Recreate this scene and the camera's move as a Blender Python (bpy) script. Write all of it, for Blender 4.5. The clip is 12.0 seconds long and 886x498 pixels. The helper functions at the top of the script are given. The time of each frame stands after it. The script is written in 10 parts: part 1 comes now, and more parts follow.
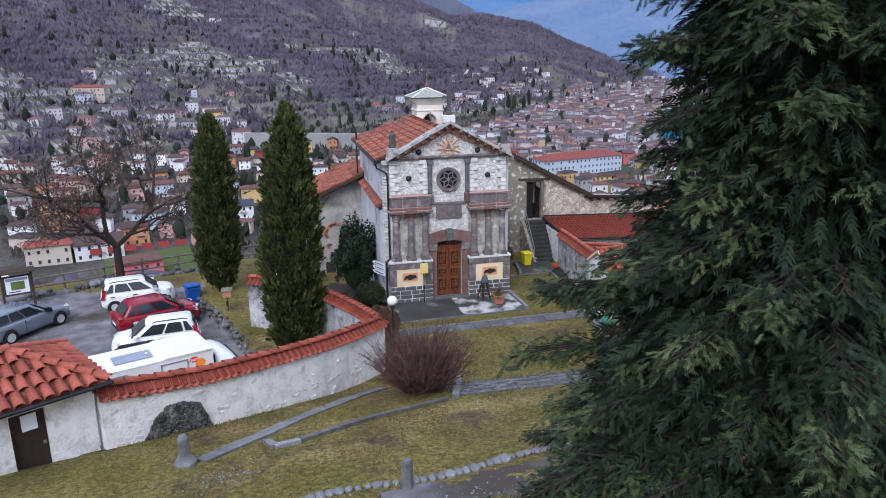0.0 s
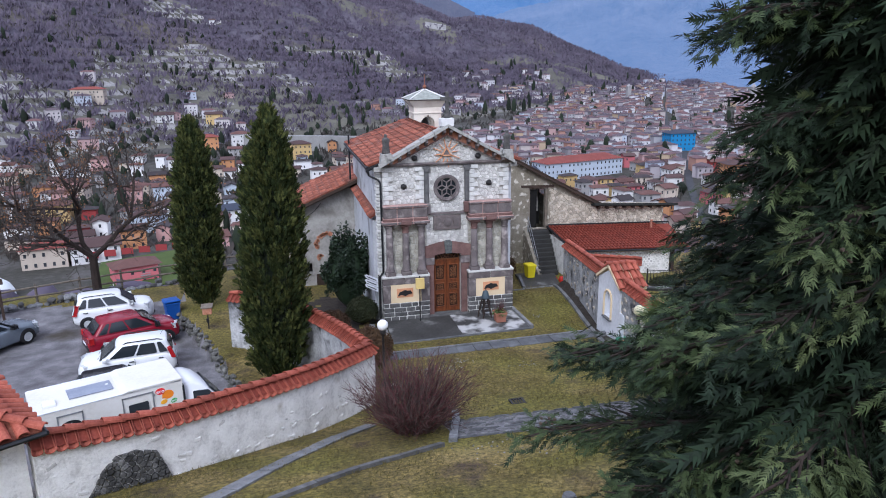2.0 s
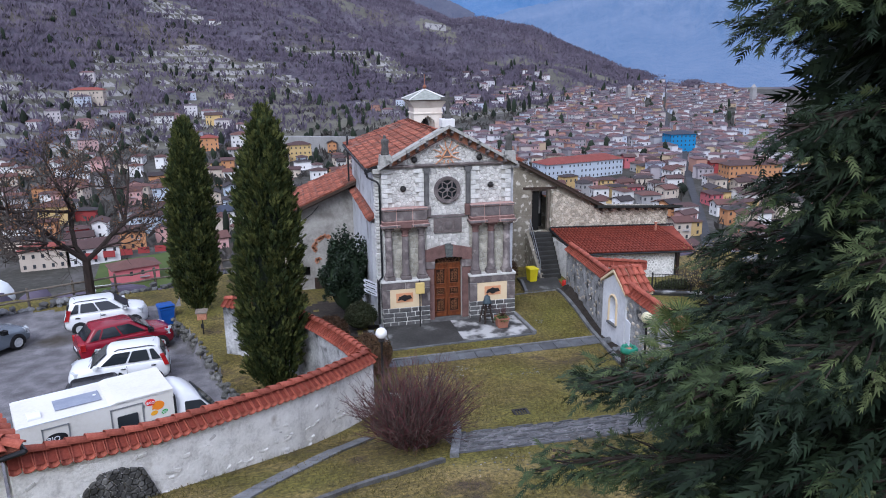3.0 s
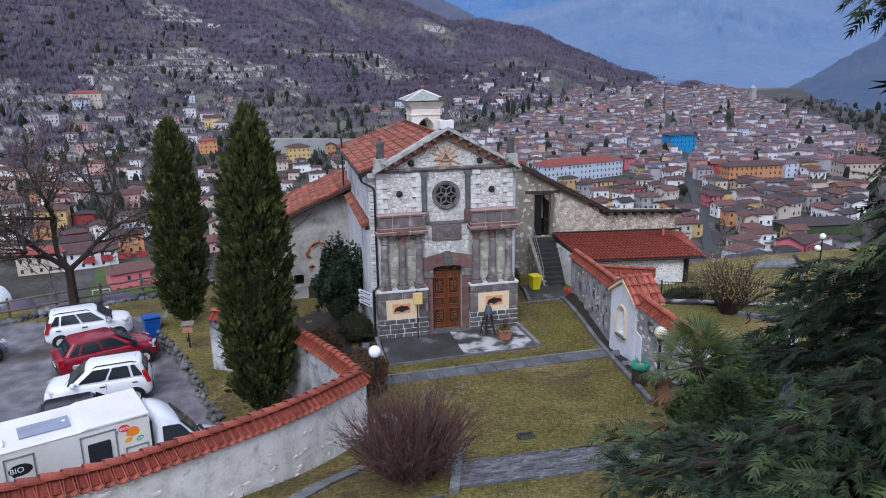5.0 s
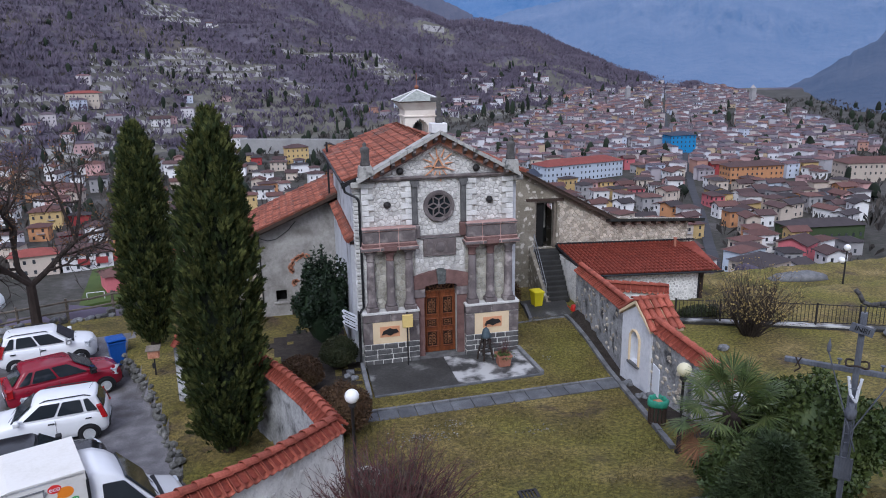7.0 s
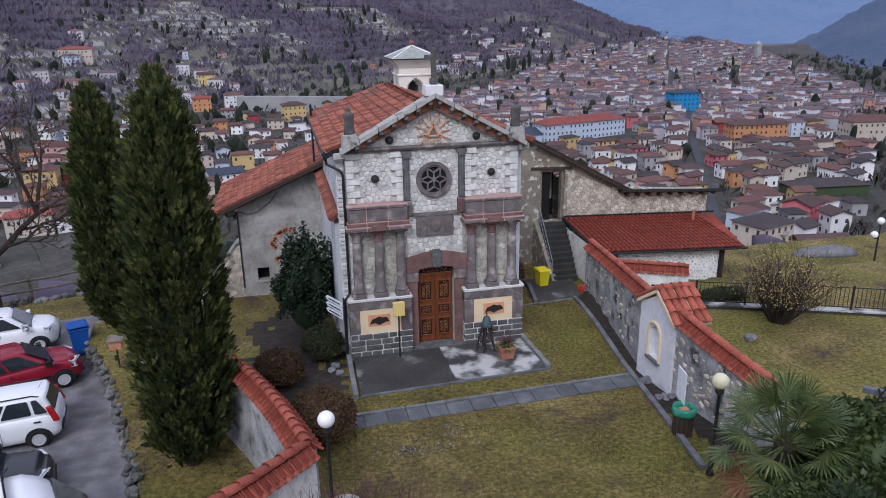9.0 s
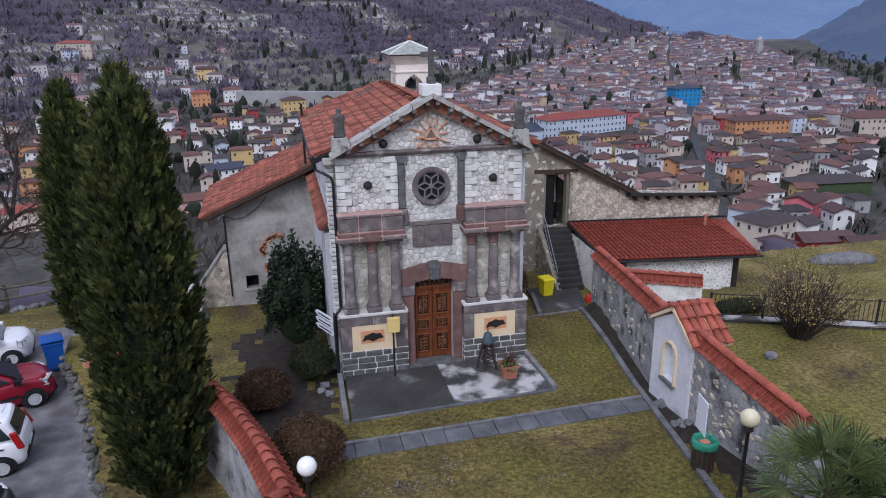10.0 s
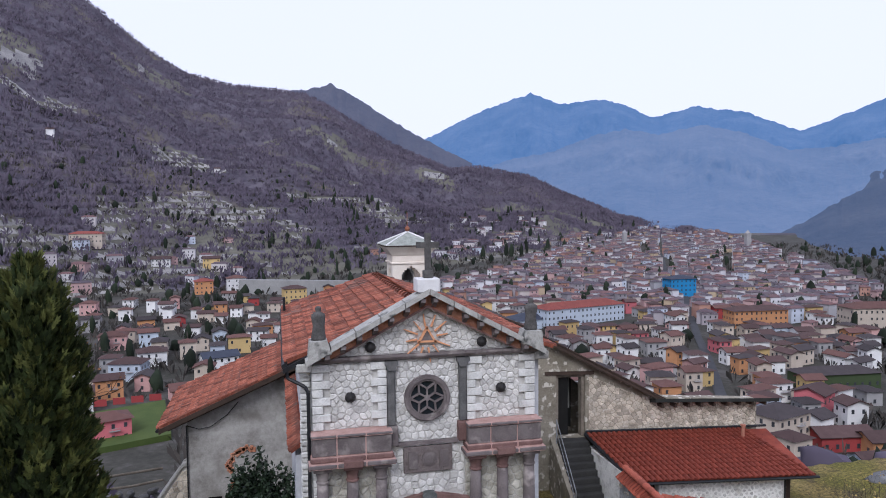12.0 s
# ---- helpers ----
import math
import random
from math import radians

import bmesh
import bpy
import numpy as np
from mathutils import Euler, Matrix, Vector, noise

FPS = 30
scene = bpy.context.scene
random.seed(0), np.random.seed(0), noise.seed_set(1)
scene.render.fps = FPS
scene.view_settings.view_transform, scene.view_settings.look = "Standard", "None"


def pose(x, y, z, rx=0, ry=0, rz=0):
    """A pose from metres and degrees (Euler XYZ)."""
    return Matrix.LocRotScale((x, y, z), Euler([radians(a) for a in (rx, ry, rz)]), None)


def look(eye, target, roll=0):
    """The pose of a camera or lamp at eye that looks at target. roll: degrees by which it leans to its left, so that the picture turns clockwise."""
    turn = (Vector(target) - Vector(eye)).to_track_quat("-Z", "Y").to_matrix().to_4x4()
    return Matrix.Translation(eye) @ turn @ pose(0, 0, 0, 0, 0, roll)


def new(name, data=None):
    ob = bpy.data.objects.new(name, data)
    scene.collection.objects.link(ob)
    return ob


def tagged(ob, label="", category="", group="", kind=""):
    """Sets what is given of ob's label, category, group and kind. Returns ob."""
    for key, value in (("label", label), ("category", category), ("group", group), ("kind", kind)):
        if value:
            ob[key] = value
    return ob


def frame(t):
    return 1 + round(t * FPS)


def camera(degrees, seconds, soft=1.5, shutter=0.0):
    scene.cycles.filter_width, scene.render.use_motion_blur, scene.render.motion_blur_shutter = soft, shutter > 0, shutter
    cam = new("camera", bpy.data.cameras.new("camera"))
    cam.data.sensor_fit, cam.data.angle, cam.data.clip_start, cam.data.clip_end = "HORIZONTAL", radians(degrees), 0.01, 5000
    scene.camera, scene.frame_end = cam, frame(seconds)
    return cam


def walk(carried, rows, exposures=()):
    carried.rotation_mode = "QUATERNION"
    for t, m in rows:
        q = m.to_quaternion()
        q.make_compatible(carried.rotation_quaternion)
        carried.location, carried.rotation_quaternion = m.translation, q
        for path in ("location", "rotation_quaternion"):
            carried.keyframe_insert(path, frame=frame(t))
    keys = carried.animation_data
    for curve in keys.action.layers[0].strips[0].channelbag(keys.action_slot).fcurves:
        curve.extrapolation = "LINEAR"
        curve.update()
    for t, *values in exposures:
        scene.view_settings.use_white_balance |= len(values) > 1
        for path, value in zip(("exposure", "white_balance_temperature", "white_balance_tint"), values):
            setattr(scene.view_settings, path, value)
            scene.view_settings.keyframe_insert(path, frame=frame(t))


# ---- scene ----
cam = camera(64.0, 12.0, 1.0)
PATH = [
    (0, (-7.936, -33.407, 11.732), (-7.507, -31.523, 11.215), -0.8),
    (0.5, (-7.827, -33.014, 11.668), (-7.398, -31.129, 11.154), -0.7),
    (1, (-7.695, -32.414, 11.602), (-7.263, -30.529, 11.092), -0.7),
    (1.5, (-7.456, -31.669, 11.577), (-7.025, -29.783, 11.067), -0.7),
    (2, (-7.25, -30.892, 11.552), (-6.82, -29.006, 11.042), -0.7),
    (2.5, (-7.166, -30.423, 11.496), (-6.736, -28.537, 10.988), -0.8),
    (3, (-7.095, -30.111, 11.485), (-6.665, -28.225, 10.977), -0.7),
    (5, (-6.69, -28.537, 11.333), (-6.259, -26.65, 10.83), -0.9),
    (5.5, (-6.42, -27.744, 11.334), (-5.988, -25.857, 10.831), -0.9),
    (6, (-6.183, -27.01, 11.324), (-5.751, -25.123, 10.82), -0.8),
    (6.5, (-5.966, -26.36, 11.261), (-5.533, -24.473, 10.759), -0.9),
    (8.5, (-5.163, -23.518, 11.168), (-4.735, -21.648, 10.604), -0.8),
    (9, (-4.921, -22.699, 11.121), (-4.497, -20.844, 10.506), -0.9),
    (9.5, (-4.664, -21.837, 11.112), (-4.243, -19.988, 10.476), -0.9),
    (10, (-4.464, -20.999, 11.092), (-4.041, -19.148, 10.464), -0.8),
    (10.5, (-4.253, -20.117, 11.054), (-3.819, -18.235, 10.535), -0.7),
    (11, (-4.02, -19.28, 10.99), (-3.578, -17.371, 10.593), -0.7),
    (11.5, (-3.864, -18.483, 10.946), (-3.414, -16.55, 10.701), -0.6),
    (12, (-3.668, -17.675, 10.902), (-3.215, -15.73, 10.79), -0.5),
]
EXPOSURES = [(0, 0.22, 5600, 9), (3, 0.15, 5550, 9), (5.5, -0.02, 5550, 9), (8.5, -0.14, 5700, 11), (10, -0.15, 5650, 12), (11, -0.13, 5550, 10), (12, -0.12, 5800, 10)]
K = 0.87  # the plan below is drawn in units of 0.87 m


def mm(p):
    return Vector(p) * K


walk(cam, [(t, look(mm(eye), mm(target), roll)) for t, eye, target, roll in PATH], EXPOSURES)


# ---- sky and light: a bright winter overcast over a mountain valley ----
SUN_AZ, SUN_EL = 200.0, 38.0
world = bpy.data.worlds.new("sky")
scene.world = world
world.use_nodes = True
wn = world.node_tree.nodes
wl = world.node_tree.links
wn.clear()
w_out = wn.new("ShaderNodeOutputWorld")
w_bg = wn.new("ShaderNodeBackground")
w_sky = wn.new("ShaderNodeTexSky")
w_sky.sky_type = "NISHITA"
w_sky.sun_disc = False
w_sky.sun_elevation = radians(SUN_EL)
w_sky.sun_rotation = radians(SUN_AZ)
w_sky.air_density = 1.5
w_sky.dust_density = 4.0
w_gain = wn.new("ShaderNodeMixRGB")
w_gain.blend_type = "MULTIPLY"
w_gain.inputs[0].default_value = 1.0
w_gain.inputs[2].default_value = (0.1, 0.1, 0.1, 1)
w_mix = wn.new("ShaderNodeMixRGB")
w_mix.inputs[0].default_value = 0.85
w_mix.inputs[2].default_value = (1.2, 1.17, 1.38, 1)
w_bg.inputs["Strength"].default_value = 0.96
wl.new(w_sky.outputs[0], w_gain.inputs[1])
wl.new(w_gain.outputs[0], w_mix.inputs[1])
wl.new(w_mix.outputs[0], w_bg.inputs["Color"])
wl.new(w_bg.outputs[0], w_out.inputs["Surface"])

sun_data = bpy.data.lights.new("sun", "SUN")
sun_data.energy = 2.0
sun_data.angle = radians(25)
sun_data.color = (1.0, 0.96, 0.92)
sun = new("sun", sun_data)
sun.matrix_world = look((-60, -120, 120), (0, 0, 0))

# ---- materials ----
def ramp(nodes, stops):
    r = nodes.new("ShaderNodeValToRGB")
    e = r.color_ramp.elements
    while len(e) < len(stops):
        e.new(0.5)
    for k, (p, c) in zip(e, stops):
        k.position, k.color = p, (*c, 1)
    return r


def deepened(c):
    """Tone curve put into base colours for contrast: dull ones darker, pale ones kept."""
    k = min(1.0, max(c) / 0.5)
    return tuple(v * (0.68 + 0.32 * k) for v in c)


def surface(name, colors, rough=0.85, scale=6.0, fine=40.0, bump=0.3, vary=0.0, island=False, metal=0.0, stretch=(1, 1, 1), spots=None,
            spot_scale=1.5, spot_at=(0.55, 0.68), dist=0.02, emit=None, spec=0.3, coords="Object"):
    """A material with two scales of noise in its colour, optional stains of another colour, variation from piece to piece, and relief."""
    colors = [deepened(c) for c in colors]
    spots = deepened(spots) if spots else None
    m = bpy.data.materials.new(name)
    m.use_nodes = True
    n, l = m.node_tree.nodes, m.node_tree.links
    bsdf = n["Principled BSDF"]
    geo = n.new("ShaderNodeTexCoord")
    mp = n.new("ShaderNodeMapping")
    mp.inputs["Scale"].default_value = stretch
    l.new(geo.outputs[coords], mp.inputs["Vector"])
    big = n.new("ShaderNodeTexNoise")
    big.inputs["Scale"].default_value, big.inputs["Detail"].default_value = scale, 4.0
    small = n.new("ShaderNodeTexNoise")
    small.inputs["Scale"].default_value, small.inputs["Detail"].default_value = fine, 6.0
    small.inputs["Roughness"].default_value = 0.68
    l.new(mp.outputs[0], big.inputs["Vector"])
    l.new(mp.outputs[0], small.inputs["Vector"])
    mixn = n.new("ShaderNodeMath")
    mixn.operation = "MULTIPLY_ADD"
    mixn.inputs[1].default_value = 0.45
    l.new(small.outputs[0], mixn.inputs[0])
    half = n.new("ShaderNodeMath")
    half.operation = "MULTIPLY"
    half.inputs[1].default_value = 0.55
    l.new(big.outputs[0], half.inputs[0])
    l.new(half.outputs[0], mixn.inputs[2])
    k = len(colors)
    cr = ramp(n, [(0.33 + 0.34 * i / max(1, k - 1), c) for i, c in enumerate(colors)])
    l.new(mixn.outputs[0], cr.inputs[0])
    col = cr.outputs[0]
    if spots:
        sp = n.new("ShaderNodeTexNoise")
        sp.inputs["Scale"].default_value, sp.inputs["Detail"].default_value = spot_scale, 6.0
        l.new(mp.outputs[0], sp.inputs["Vector"])
        sr = ramp(n, [(spot_at[0], (0, 0, 0)), (spot_at[1], (1, 1, 1))])
        l.new(sp.outputs[0], sr.inputs[0])
        mx = n.new("ShaderNodeMixRGB")
        mx.inputs[2].default_value = (*spots, 1)
        l.new(sr.outputs[0], mx.inputs[0])
        l.new(col, mx.inputs[1])
        col = mx.outputs[0]
    if vary:
        if island:
            rnd = n.new("ShaderNodeNewGeometry").outputs["Random Per Island"]
        else:
            rnd = n.new("ShaderNodeObjectInfo").outputs["Random"]
        mr = n.new("ShaderNodeMapRange")
        mr.inputs["To Min"].default_value, mr.inputs["To Max"].default_value = 1 - vary, 1 + vary
        l.new(rnd, mr.inputs["Value"])
        hs = n.new("ShaderNodeHueSaturation")
        l.new(mr.outputs[0], hs.inputs["Value"])
        l.new(col, hs.inputs["Color"])
        col = hs.outputs[0]
    l.new(col, bsdf.inputs["Base Color"])
    bsdf.inputs["Roughness"].default_value = rough
    bsdf.inputs["Metallic"].default_value = metal
    bsdf.inputs["Specular IOR Level"].default_value = spec
    if bump:
        bp = n.new("ShaderNodeBump")
        bp.inputs["Strength"].default_value, bp.inputs["Distance"].default_value = bump, dist
        l.new(mixn.outputs[0], bp.inputs["Height"])
        l.new(bp.outputs[0], bsdf.inputs["Normal"])
    if emit:
        bsdf.inputs["Emission Color"].default_value = (*emit[0], 1)
        bsdf.inputs["Emission Strength"].default_value = emit[1]
    return m


def glass(name, tint=(0.02, 0.025, 0.03)):
    m = bpy.data.materials.new(name)
    m.use_nodes = True
    b = m.node_tree.nodes["Principled BSDF"]
    b.inputs["Base Color"].default_value = (*tint, 1)
    b.inputs["Roughness"].default_value = 0.06
    b.inputs["Specular IOR Level"].default_value = 0.6
    return m


M = {}
M["white_stone"] = surface("white_stone", [(0.38, 0.37, 0.345), (0.56, 0.545, 0.515), (0.70, 0.685, 0.65)], 0.9, 5, 30, 0.5, 0.2)
M["white_stone_far"] = surface("white_stone_joined", [(0.38, 0.37, 0.345), (0.56, 0.545, 0.515), (0.70, 0.685, 0.65)], 0.9, 5, 30, 0.5, 0.2, island=True)
M["mortar"] = surface("mortar", [(0.40, 0.39, 0.36), (0.56, 0.54, 0.51)], 0.95, 4, 40, 0.4)
M["quoin"] = surface("limestone_quoin", [(0.38, 0.375, 0.355), (0.6, 0.595, 0.565), (0.73, 0.72, 0.69)], 0.85, 3, 25, 0.4, 0.12)
M["porphyry"] = surface("grey_violet_porphyry", [(0.11, 0.092, 0.09), (0.175, 0.148, 0.145), (0.24, 0.208, 0.20)], 0.8, 3, 45, 0.35, 0.1, spots=(0.34, 0.30, 0.28), spot_scale=2.5)
M["red_porphyry"] = surface("red_porphyry", [(0.12, 0.068, 0.062), (0.2, 0.115, 0.102), (0.28, 0.17, 0.15)], 0.8, 3, 45, 0.35, 0.12)
M["lichen_stone"] = surface("lichen_coping_stone", [(0.26, 0.26, 0.24), (0.40, 0.39, 0.36), (0.50, 0.49, 0.45)], 0.9, 3, 30, 0.4, 0.08, spots=(0.12, 0.12, 0.11), spot_scale=3)
M["ashlar"] = surface("dark_ashlar", [(0.075, 0.075, 0.075), (0.13, 0.128, 0.126), (0.2, 0.196, 0.19)], 0.85, 4, 40, 0.4, 0.2)
M["white_mortar"] = surface("white_mortar", [(0.5, 0.49, 0.46), (0.66, 0.65, 0.62)], 0.95, 5, 40, 0.3)
M["cream"] = surface("cream_plaster", [(0.66, 0.52, 0.33), (0.74, 0.60, 0.40)], 0.9, 3, 30, 0.15)
M["fresco"] = surface("terracotta_panel", [(0.55, 0.25, 0.13), (0.68, 0.36, 0.2)], 0.85, 6, 30, 0.3)
M["brown"] = surface("weathered_terracotta", [(0.30, 0.12, 0.07), (0.44, 0.20, 0.12), (0.5, 0.3, 0.22)], 0.9, 4, 20, 0.4, 0.1)
M["iron"] = surface("dark_iron", [(0.02, 0.02, 0.02), (0.045, 0.04, 0.04)], 0.55, 8, 60, 0.2)
M["door_wood"] = surface("varnished_walnut", [(0.085, 0.024, 0.01), (0.185, 0.054, 0.018), (0.27, 0.088, 0.028)], 0.42, 2, 30, 0.25, stretch=(6, 6, 0.8), spec=0.4)
# recessed panels darker, carving lighter: relief shading put into the wood colours
M["panel_wood"] = surface("shaded_panel_walnut", [(0.02, 0.009, 0.006), (0.05, 0.02, 0.011)], 0.6, 14, 50, 0.5)
M["carved_wood"] = surface("light_carved_walnut", [(0.09, 0.036, 0.016), (0.2, 0.085, 0.035), (0.3, 0.15, 0.07)], 0.5, 14, 50, 0.8, dist=0.04)
M["tile"] = surface("old_roof_tile", [(0.10, 0.032, 0.023), (0.235, 0.066, 0.038), (0.37, 0.155, 0.10)], 0.85, 4, 20, 0.35, 0.5, spots=(0.16, 0.10, 0.08), spot_scale=1.2)
M["tile_far"] = surface("old_roof_tile_joined", [(0.10, 0.032, 0.023), (0.235, 0.066, 0.038), (0.37, 0.155, 0.10)], 0.85, 4, 20, 0.35, 0.5, island=True, spots=(0.16, 0.10, 0.08), spot_scale=1.2)
M["tile_new"] = surface("red_roof_tile", [(0.20, 0.038, 0.026), (0.31, 0.068, 0.042), (0.40, 0.10, 0.065)], 0.8, 2, 20, 0.25, 0.15, spots=(0.2, 0.06, 0.04), spot_scale=1.0)
M["tile_dark"] = surface("dark_red_tile", [(0.13, 0.026, 0.016), (0.22, 0.042, 0.024), (0.29, 0.066, 0.04)], 0.8, 2, 20, 0.25, 0.15)
M["cap_tile"] = surface("coping_tile", [(0.19, 0.046, 0.03), (0.31, 0.078, 0.048), (0.41, 0.125, 0.08)], 0.8, 2.5, 20, 0.3, 0.25, spots=(0.3, 0.11, 0.07), spot_scale=1.4)
M["plaster"] = surface("weathered_plaster", [(0.22, 0.207, 0.19), (0.36, 0.345, 0.325), (0.46, 0.445, 0.42)], 0.95, 0.9, 9, 0.4, spots=(0.17, 0.155, 0.14), spot_scale=0.8, spot_at=(0.5, 0.7))
M["blue_plaster"] = surface("pale_side_plaster", [(0.42, 0.43, 0.45), (0.62, 0.63, 0.65)], 0.95, 0.8, 10, 0.3, spots=(0.3, 0.3, 0.3), spot_scale=0.9)
M["wall_white"] = surface("lime_washed_rubble", [(0.48, 0.465, 0.44), (0.74, 0.725, 0.69), (0.86, 0.845, 0.81)], 0.95, 2.6, 16, 1.0, dist=0.07, spots=(0.40, 0.365, 0.31), spot_scale=1.9, spot_at=(0.6, 0.74))
M["wall_stained"] = surface("stained_rubble", [(0.17, 0.17, 0.17), (0.37, 0.37, 0.37), (0.58, 0.58, 0.58)], 0.95, 1.6, 12, 1.0, dist=0.06, spots=(0.085, 0.085, 0.085), spot_scale=2.0, spot_at=(0.55, 0.68))
M["tower"] = surface("ivory_render", [(0.66, 0.58, 0.49), (0.76, 0.69, 0.60)], 0.9, 1.5, 15, 0.15, spots=(0.6, 0.5, 0.42), spot_scale=1.0)
M["slate"] = surface("grey_slate", [(0.22, 0.23, 0.20), (0.34, 0.36, 0.32), (0.42, 0.44, 0.38)], 0.8, 5, 30, 0.4, 0.25)
M["rubble"] = surface("old_rubble_stone", [(0.27, 0.225, 0.17), (0.46, 0.405, 0.325), (0.63, 0.575, 0.49)], 0.95, 4, 25, 0.6, 0.3)
M["rubble_far"] = surface("old_rubble_joined", [(0.27, 0.225, 0.17), (0.46, 0.405, 0.325), (0.63, 0.575, 0.49)], 0.95, 4, 25, 0.6, 0.3, island=True)
M["old_render"] = surface("crumbling_render", [(0.17, 0.145, 0.11), (0.27, 0.24, 0.185), (0.36, 0.325, 0.26)], 0.95, 1.6, 14, 0.5, spots=(0.56, 0.52, 0.45), spot_scale=4.5, spot_at=(0.55, 0.62))
# near-black tone stands in for the shade of unlit rooms
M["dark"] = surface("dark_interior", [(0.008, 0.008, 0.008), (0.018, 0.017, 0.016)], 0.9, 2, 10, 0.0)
M["timber"] = surface("dark_roof_timber", [(0.045, 0.03, 0.022), (0.09, 0.06, 0.045)], 0.8, 3, 30, 0.3)
M["gutter"] = surface("black_gutter", [(0.015, 0.016, 0.018), (0.035, 0.036, 0.04)], 0.45, 5, 40, 0.1)
M["copper"] = surface("copper_flashing", [(0.20, 0.07, 0.035), (0.30, 0.11, 0.06)], 0.5, 4, 30, 0.2)
M["concrete"] = surface("worn_concrete", [(0.04, 0.04, 0.038), (0.075, 0.073, 0.07), (0.15, 0.146, 0.14)], 0.8, 1.0, 14, 0.4, spots=(0.46, 0.455, 0.44), spot_scale=1.3, spot_at=(0.47, 0.6))
M["kerb"] = surface("kerb_stone", [(0.12, 0.122, 0.125), (0.19, 0.192, 0.195), (0.28, 0.282, 0.285)], 0.9, 3, 30, 0.4, 0.15)
M["flag"] = surface("flagstone", [(0.08, 0.083, 0.09), (0.13, 0.134, 0.142), (0.2, 0.205, 0.215)], 0.85, 2, 25, 0.3, 0.18)
M["steps"] = surface("old_step_concrete", [(0.032, 0.032, 0.03), (0.07, 0.068, 0.064)], 0.9, 2, 20, 0.4)
M["grass"] = None
M["soil"] = surface("dark_bed_soil", [(0.025, 0.02, 0.016), (0.05, 0.04, 0.032), (0.08, 0.065, 0.05)], 0.95, 4, 30, 0.8, dist=0.06)
M["gravel"] = surface("grey_gravel", [(0.10, 0.095, 0.099), (0.18, 0.173, 0.181), (0.30, 0.29, 0.302)], 0.95, 1.6, 34, 0.9, dist=0.03, spots=(0.085, 0.072, 0.056), spot_scale=0.45, spot_at=(0.56, 0.7))
M["cypress"] = surface("cypress_foliage", [(0.018, 0.03, 0.011), (0.045, 0.065, 0.02), (0.10, 0.112, 0.034)], 0.75, 2.5, 14, 0.0, 0.4, island=True, spec=0.2)
M["conifer"] = surface("conifer_foliage", [(0.01, 0.02, 0.011), (0.02, 0.037, 0.018), (0.038, 0.06, 0.026)], 0.75, 1.2, 9, 0.0, 0.45, island=True, spec=0.25)
M["bark"] = surface("bark", [(0.035, 0.026, 0.022), (0.075, 0.055, 0.045)], 0.95, 6, 30, 0.8, stretch=(1, 1, 0.3))
M["laurel"] = surface("dark_laurel_leaf", [(0.012, 0.024, 0.013), (0.026, 0.045, 0.022), (0.045, 0.07, 0.035)], 0.5, 3, 14, 0.0, 0.4, island=True)
M["boxwood"] = surface("clipped_box_leaf", [(0.022, 0.03, 0.012), (0.045, 0.055, 0.02), (0.075, 0.07, 0.03)], 0.7, 2, 14, 0.0, 0.4, island=True)
M["rust_leaf"] = surface("rust_hedge_leaf", [(0.055, 0.032, 0.016), (0.10, 0.055, 0.026), (0.13, 0.085, 0.035)], 0.75, 2, 14, 0.0, 0.4, island=True)
M["red_twig"] = surface("red_twig", [(0.07, 0.026, 0.028), (0.13, 0.046, 0.048), (0.16, 0.075, 0.062)], 0.8, 2, 10, 0.0, 0.35, island=True)
M["twig"] = surface("bare_twig", [(0.05, 0.04, 0.033), (0.09, 0.07, 0.058)], 0.9, 3, 12, 0.0, 0.3, island=True)
M["dry_leaf"] = surface("dry_brown_leaf", [(0.16, 0.075, 0.035), (0.26, 0.13, 0.06)], 0.85, 3, 12, 0.0, 0.35, island=True)
M["bud"] = surface("yellow_bud", [(0.28, 0.2, 0.07), (0.42, 0.32, 0.12)], 0.8, 3, 12, 0.0, 0.3, island=True)
M["palm"] = surface("palm_leaf", [(0.04, 0.068, 0.02), (0.10, 0.14, 0.04), (0.2, 0.22, 0.07)], 0.55, 2, 14, 0.0, 0.35, island=True)
M["wood_grey"] = surface("grey_weathered_wood", [(0.085, 0.092, 0.11), (0.15, 0.16, 0.185), (0.22, 0.235, 0.265)], 0.85, 3, 30, 0.4, stretch=(1, 1, 0.3))
M["fence_wood"] = surface("fence_wood", [(0.11, 0.09, 0.07), (0.2, 0.17, 0.135), (0.28, 0.24, 0.195)], 0.9, 4, 30, 0.4, 0.15)
M["white_paint"] = surface("white_car_paint", [(0.72, 0.73, 0.74), (0.78, 0.79, 0.8)], 0.25, 0.6, 3, 0.0, spec=0.5)
M["red_paint"] = surface("dark_red_car_paint", [(0.23, 0.006, 0.02), (0.28, 0.01, 0.028)], 0.22, 0.6, 3, 0.0, spec=0.5)
M["grey_paint"] = surface("grey_blue_car_paint", [(0.2, 0.235, 0.275), (0.25, 0.29, 0.335)], 0.25, 0.6, 3, 0.0, metal=0.4, spec=0.5)
M["black_paint"] = surface("black_car_paint", [(0.012, 0.013, 0.016), (0.02, 0.022, 0.026)], 0.2, 0.6, 3, 0.0, spec=0.5)
M["car_glass"] = glass("car_glass")
M["tyre"] = surface("tyre_rubber", [(0.012, 0.012, 0.013), (0.025, 0.025, 0.026)], 0.85, 6, 30, 0.1)
M["alloy"] = surface("wheel_silver", [(0.46, 0.47, 0.48), (0.58, 0.59, 0.6)], 0.35, 3, 20, 0.0)
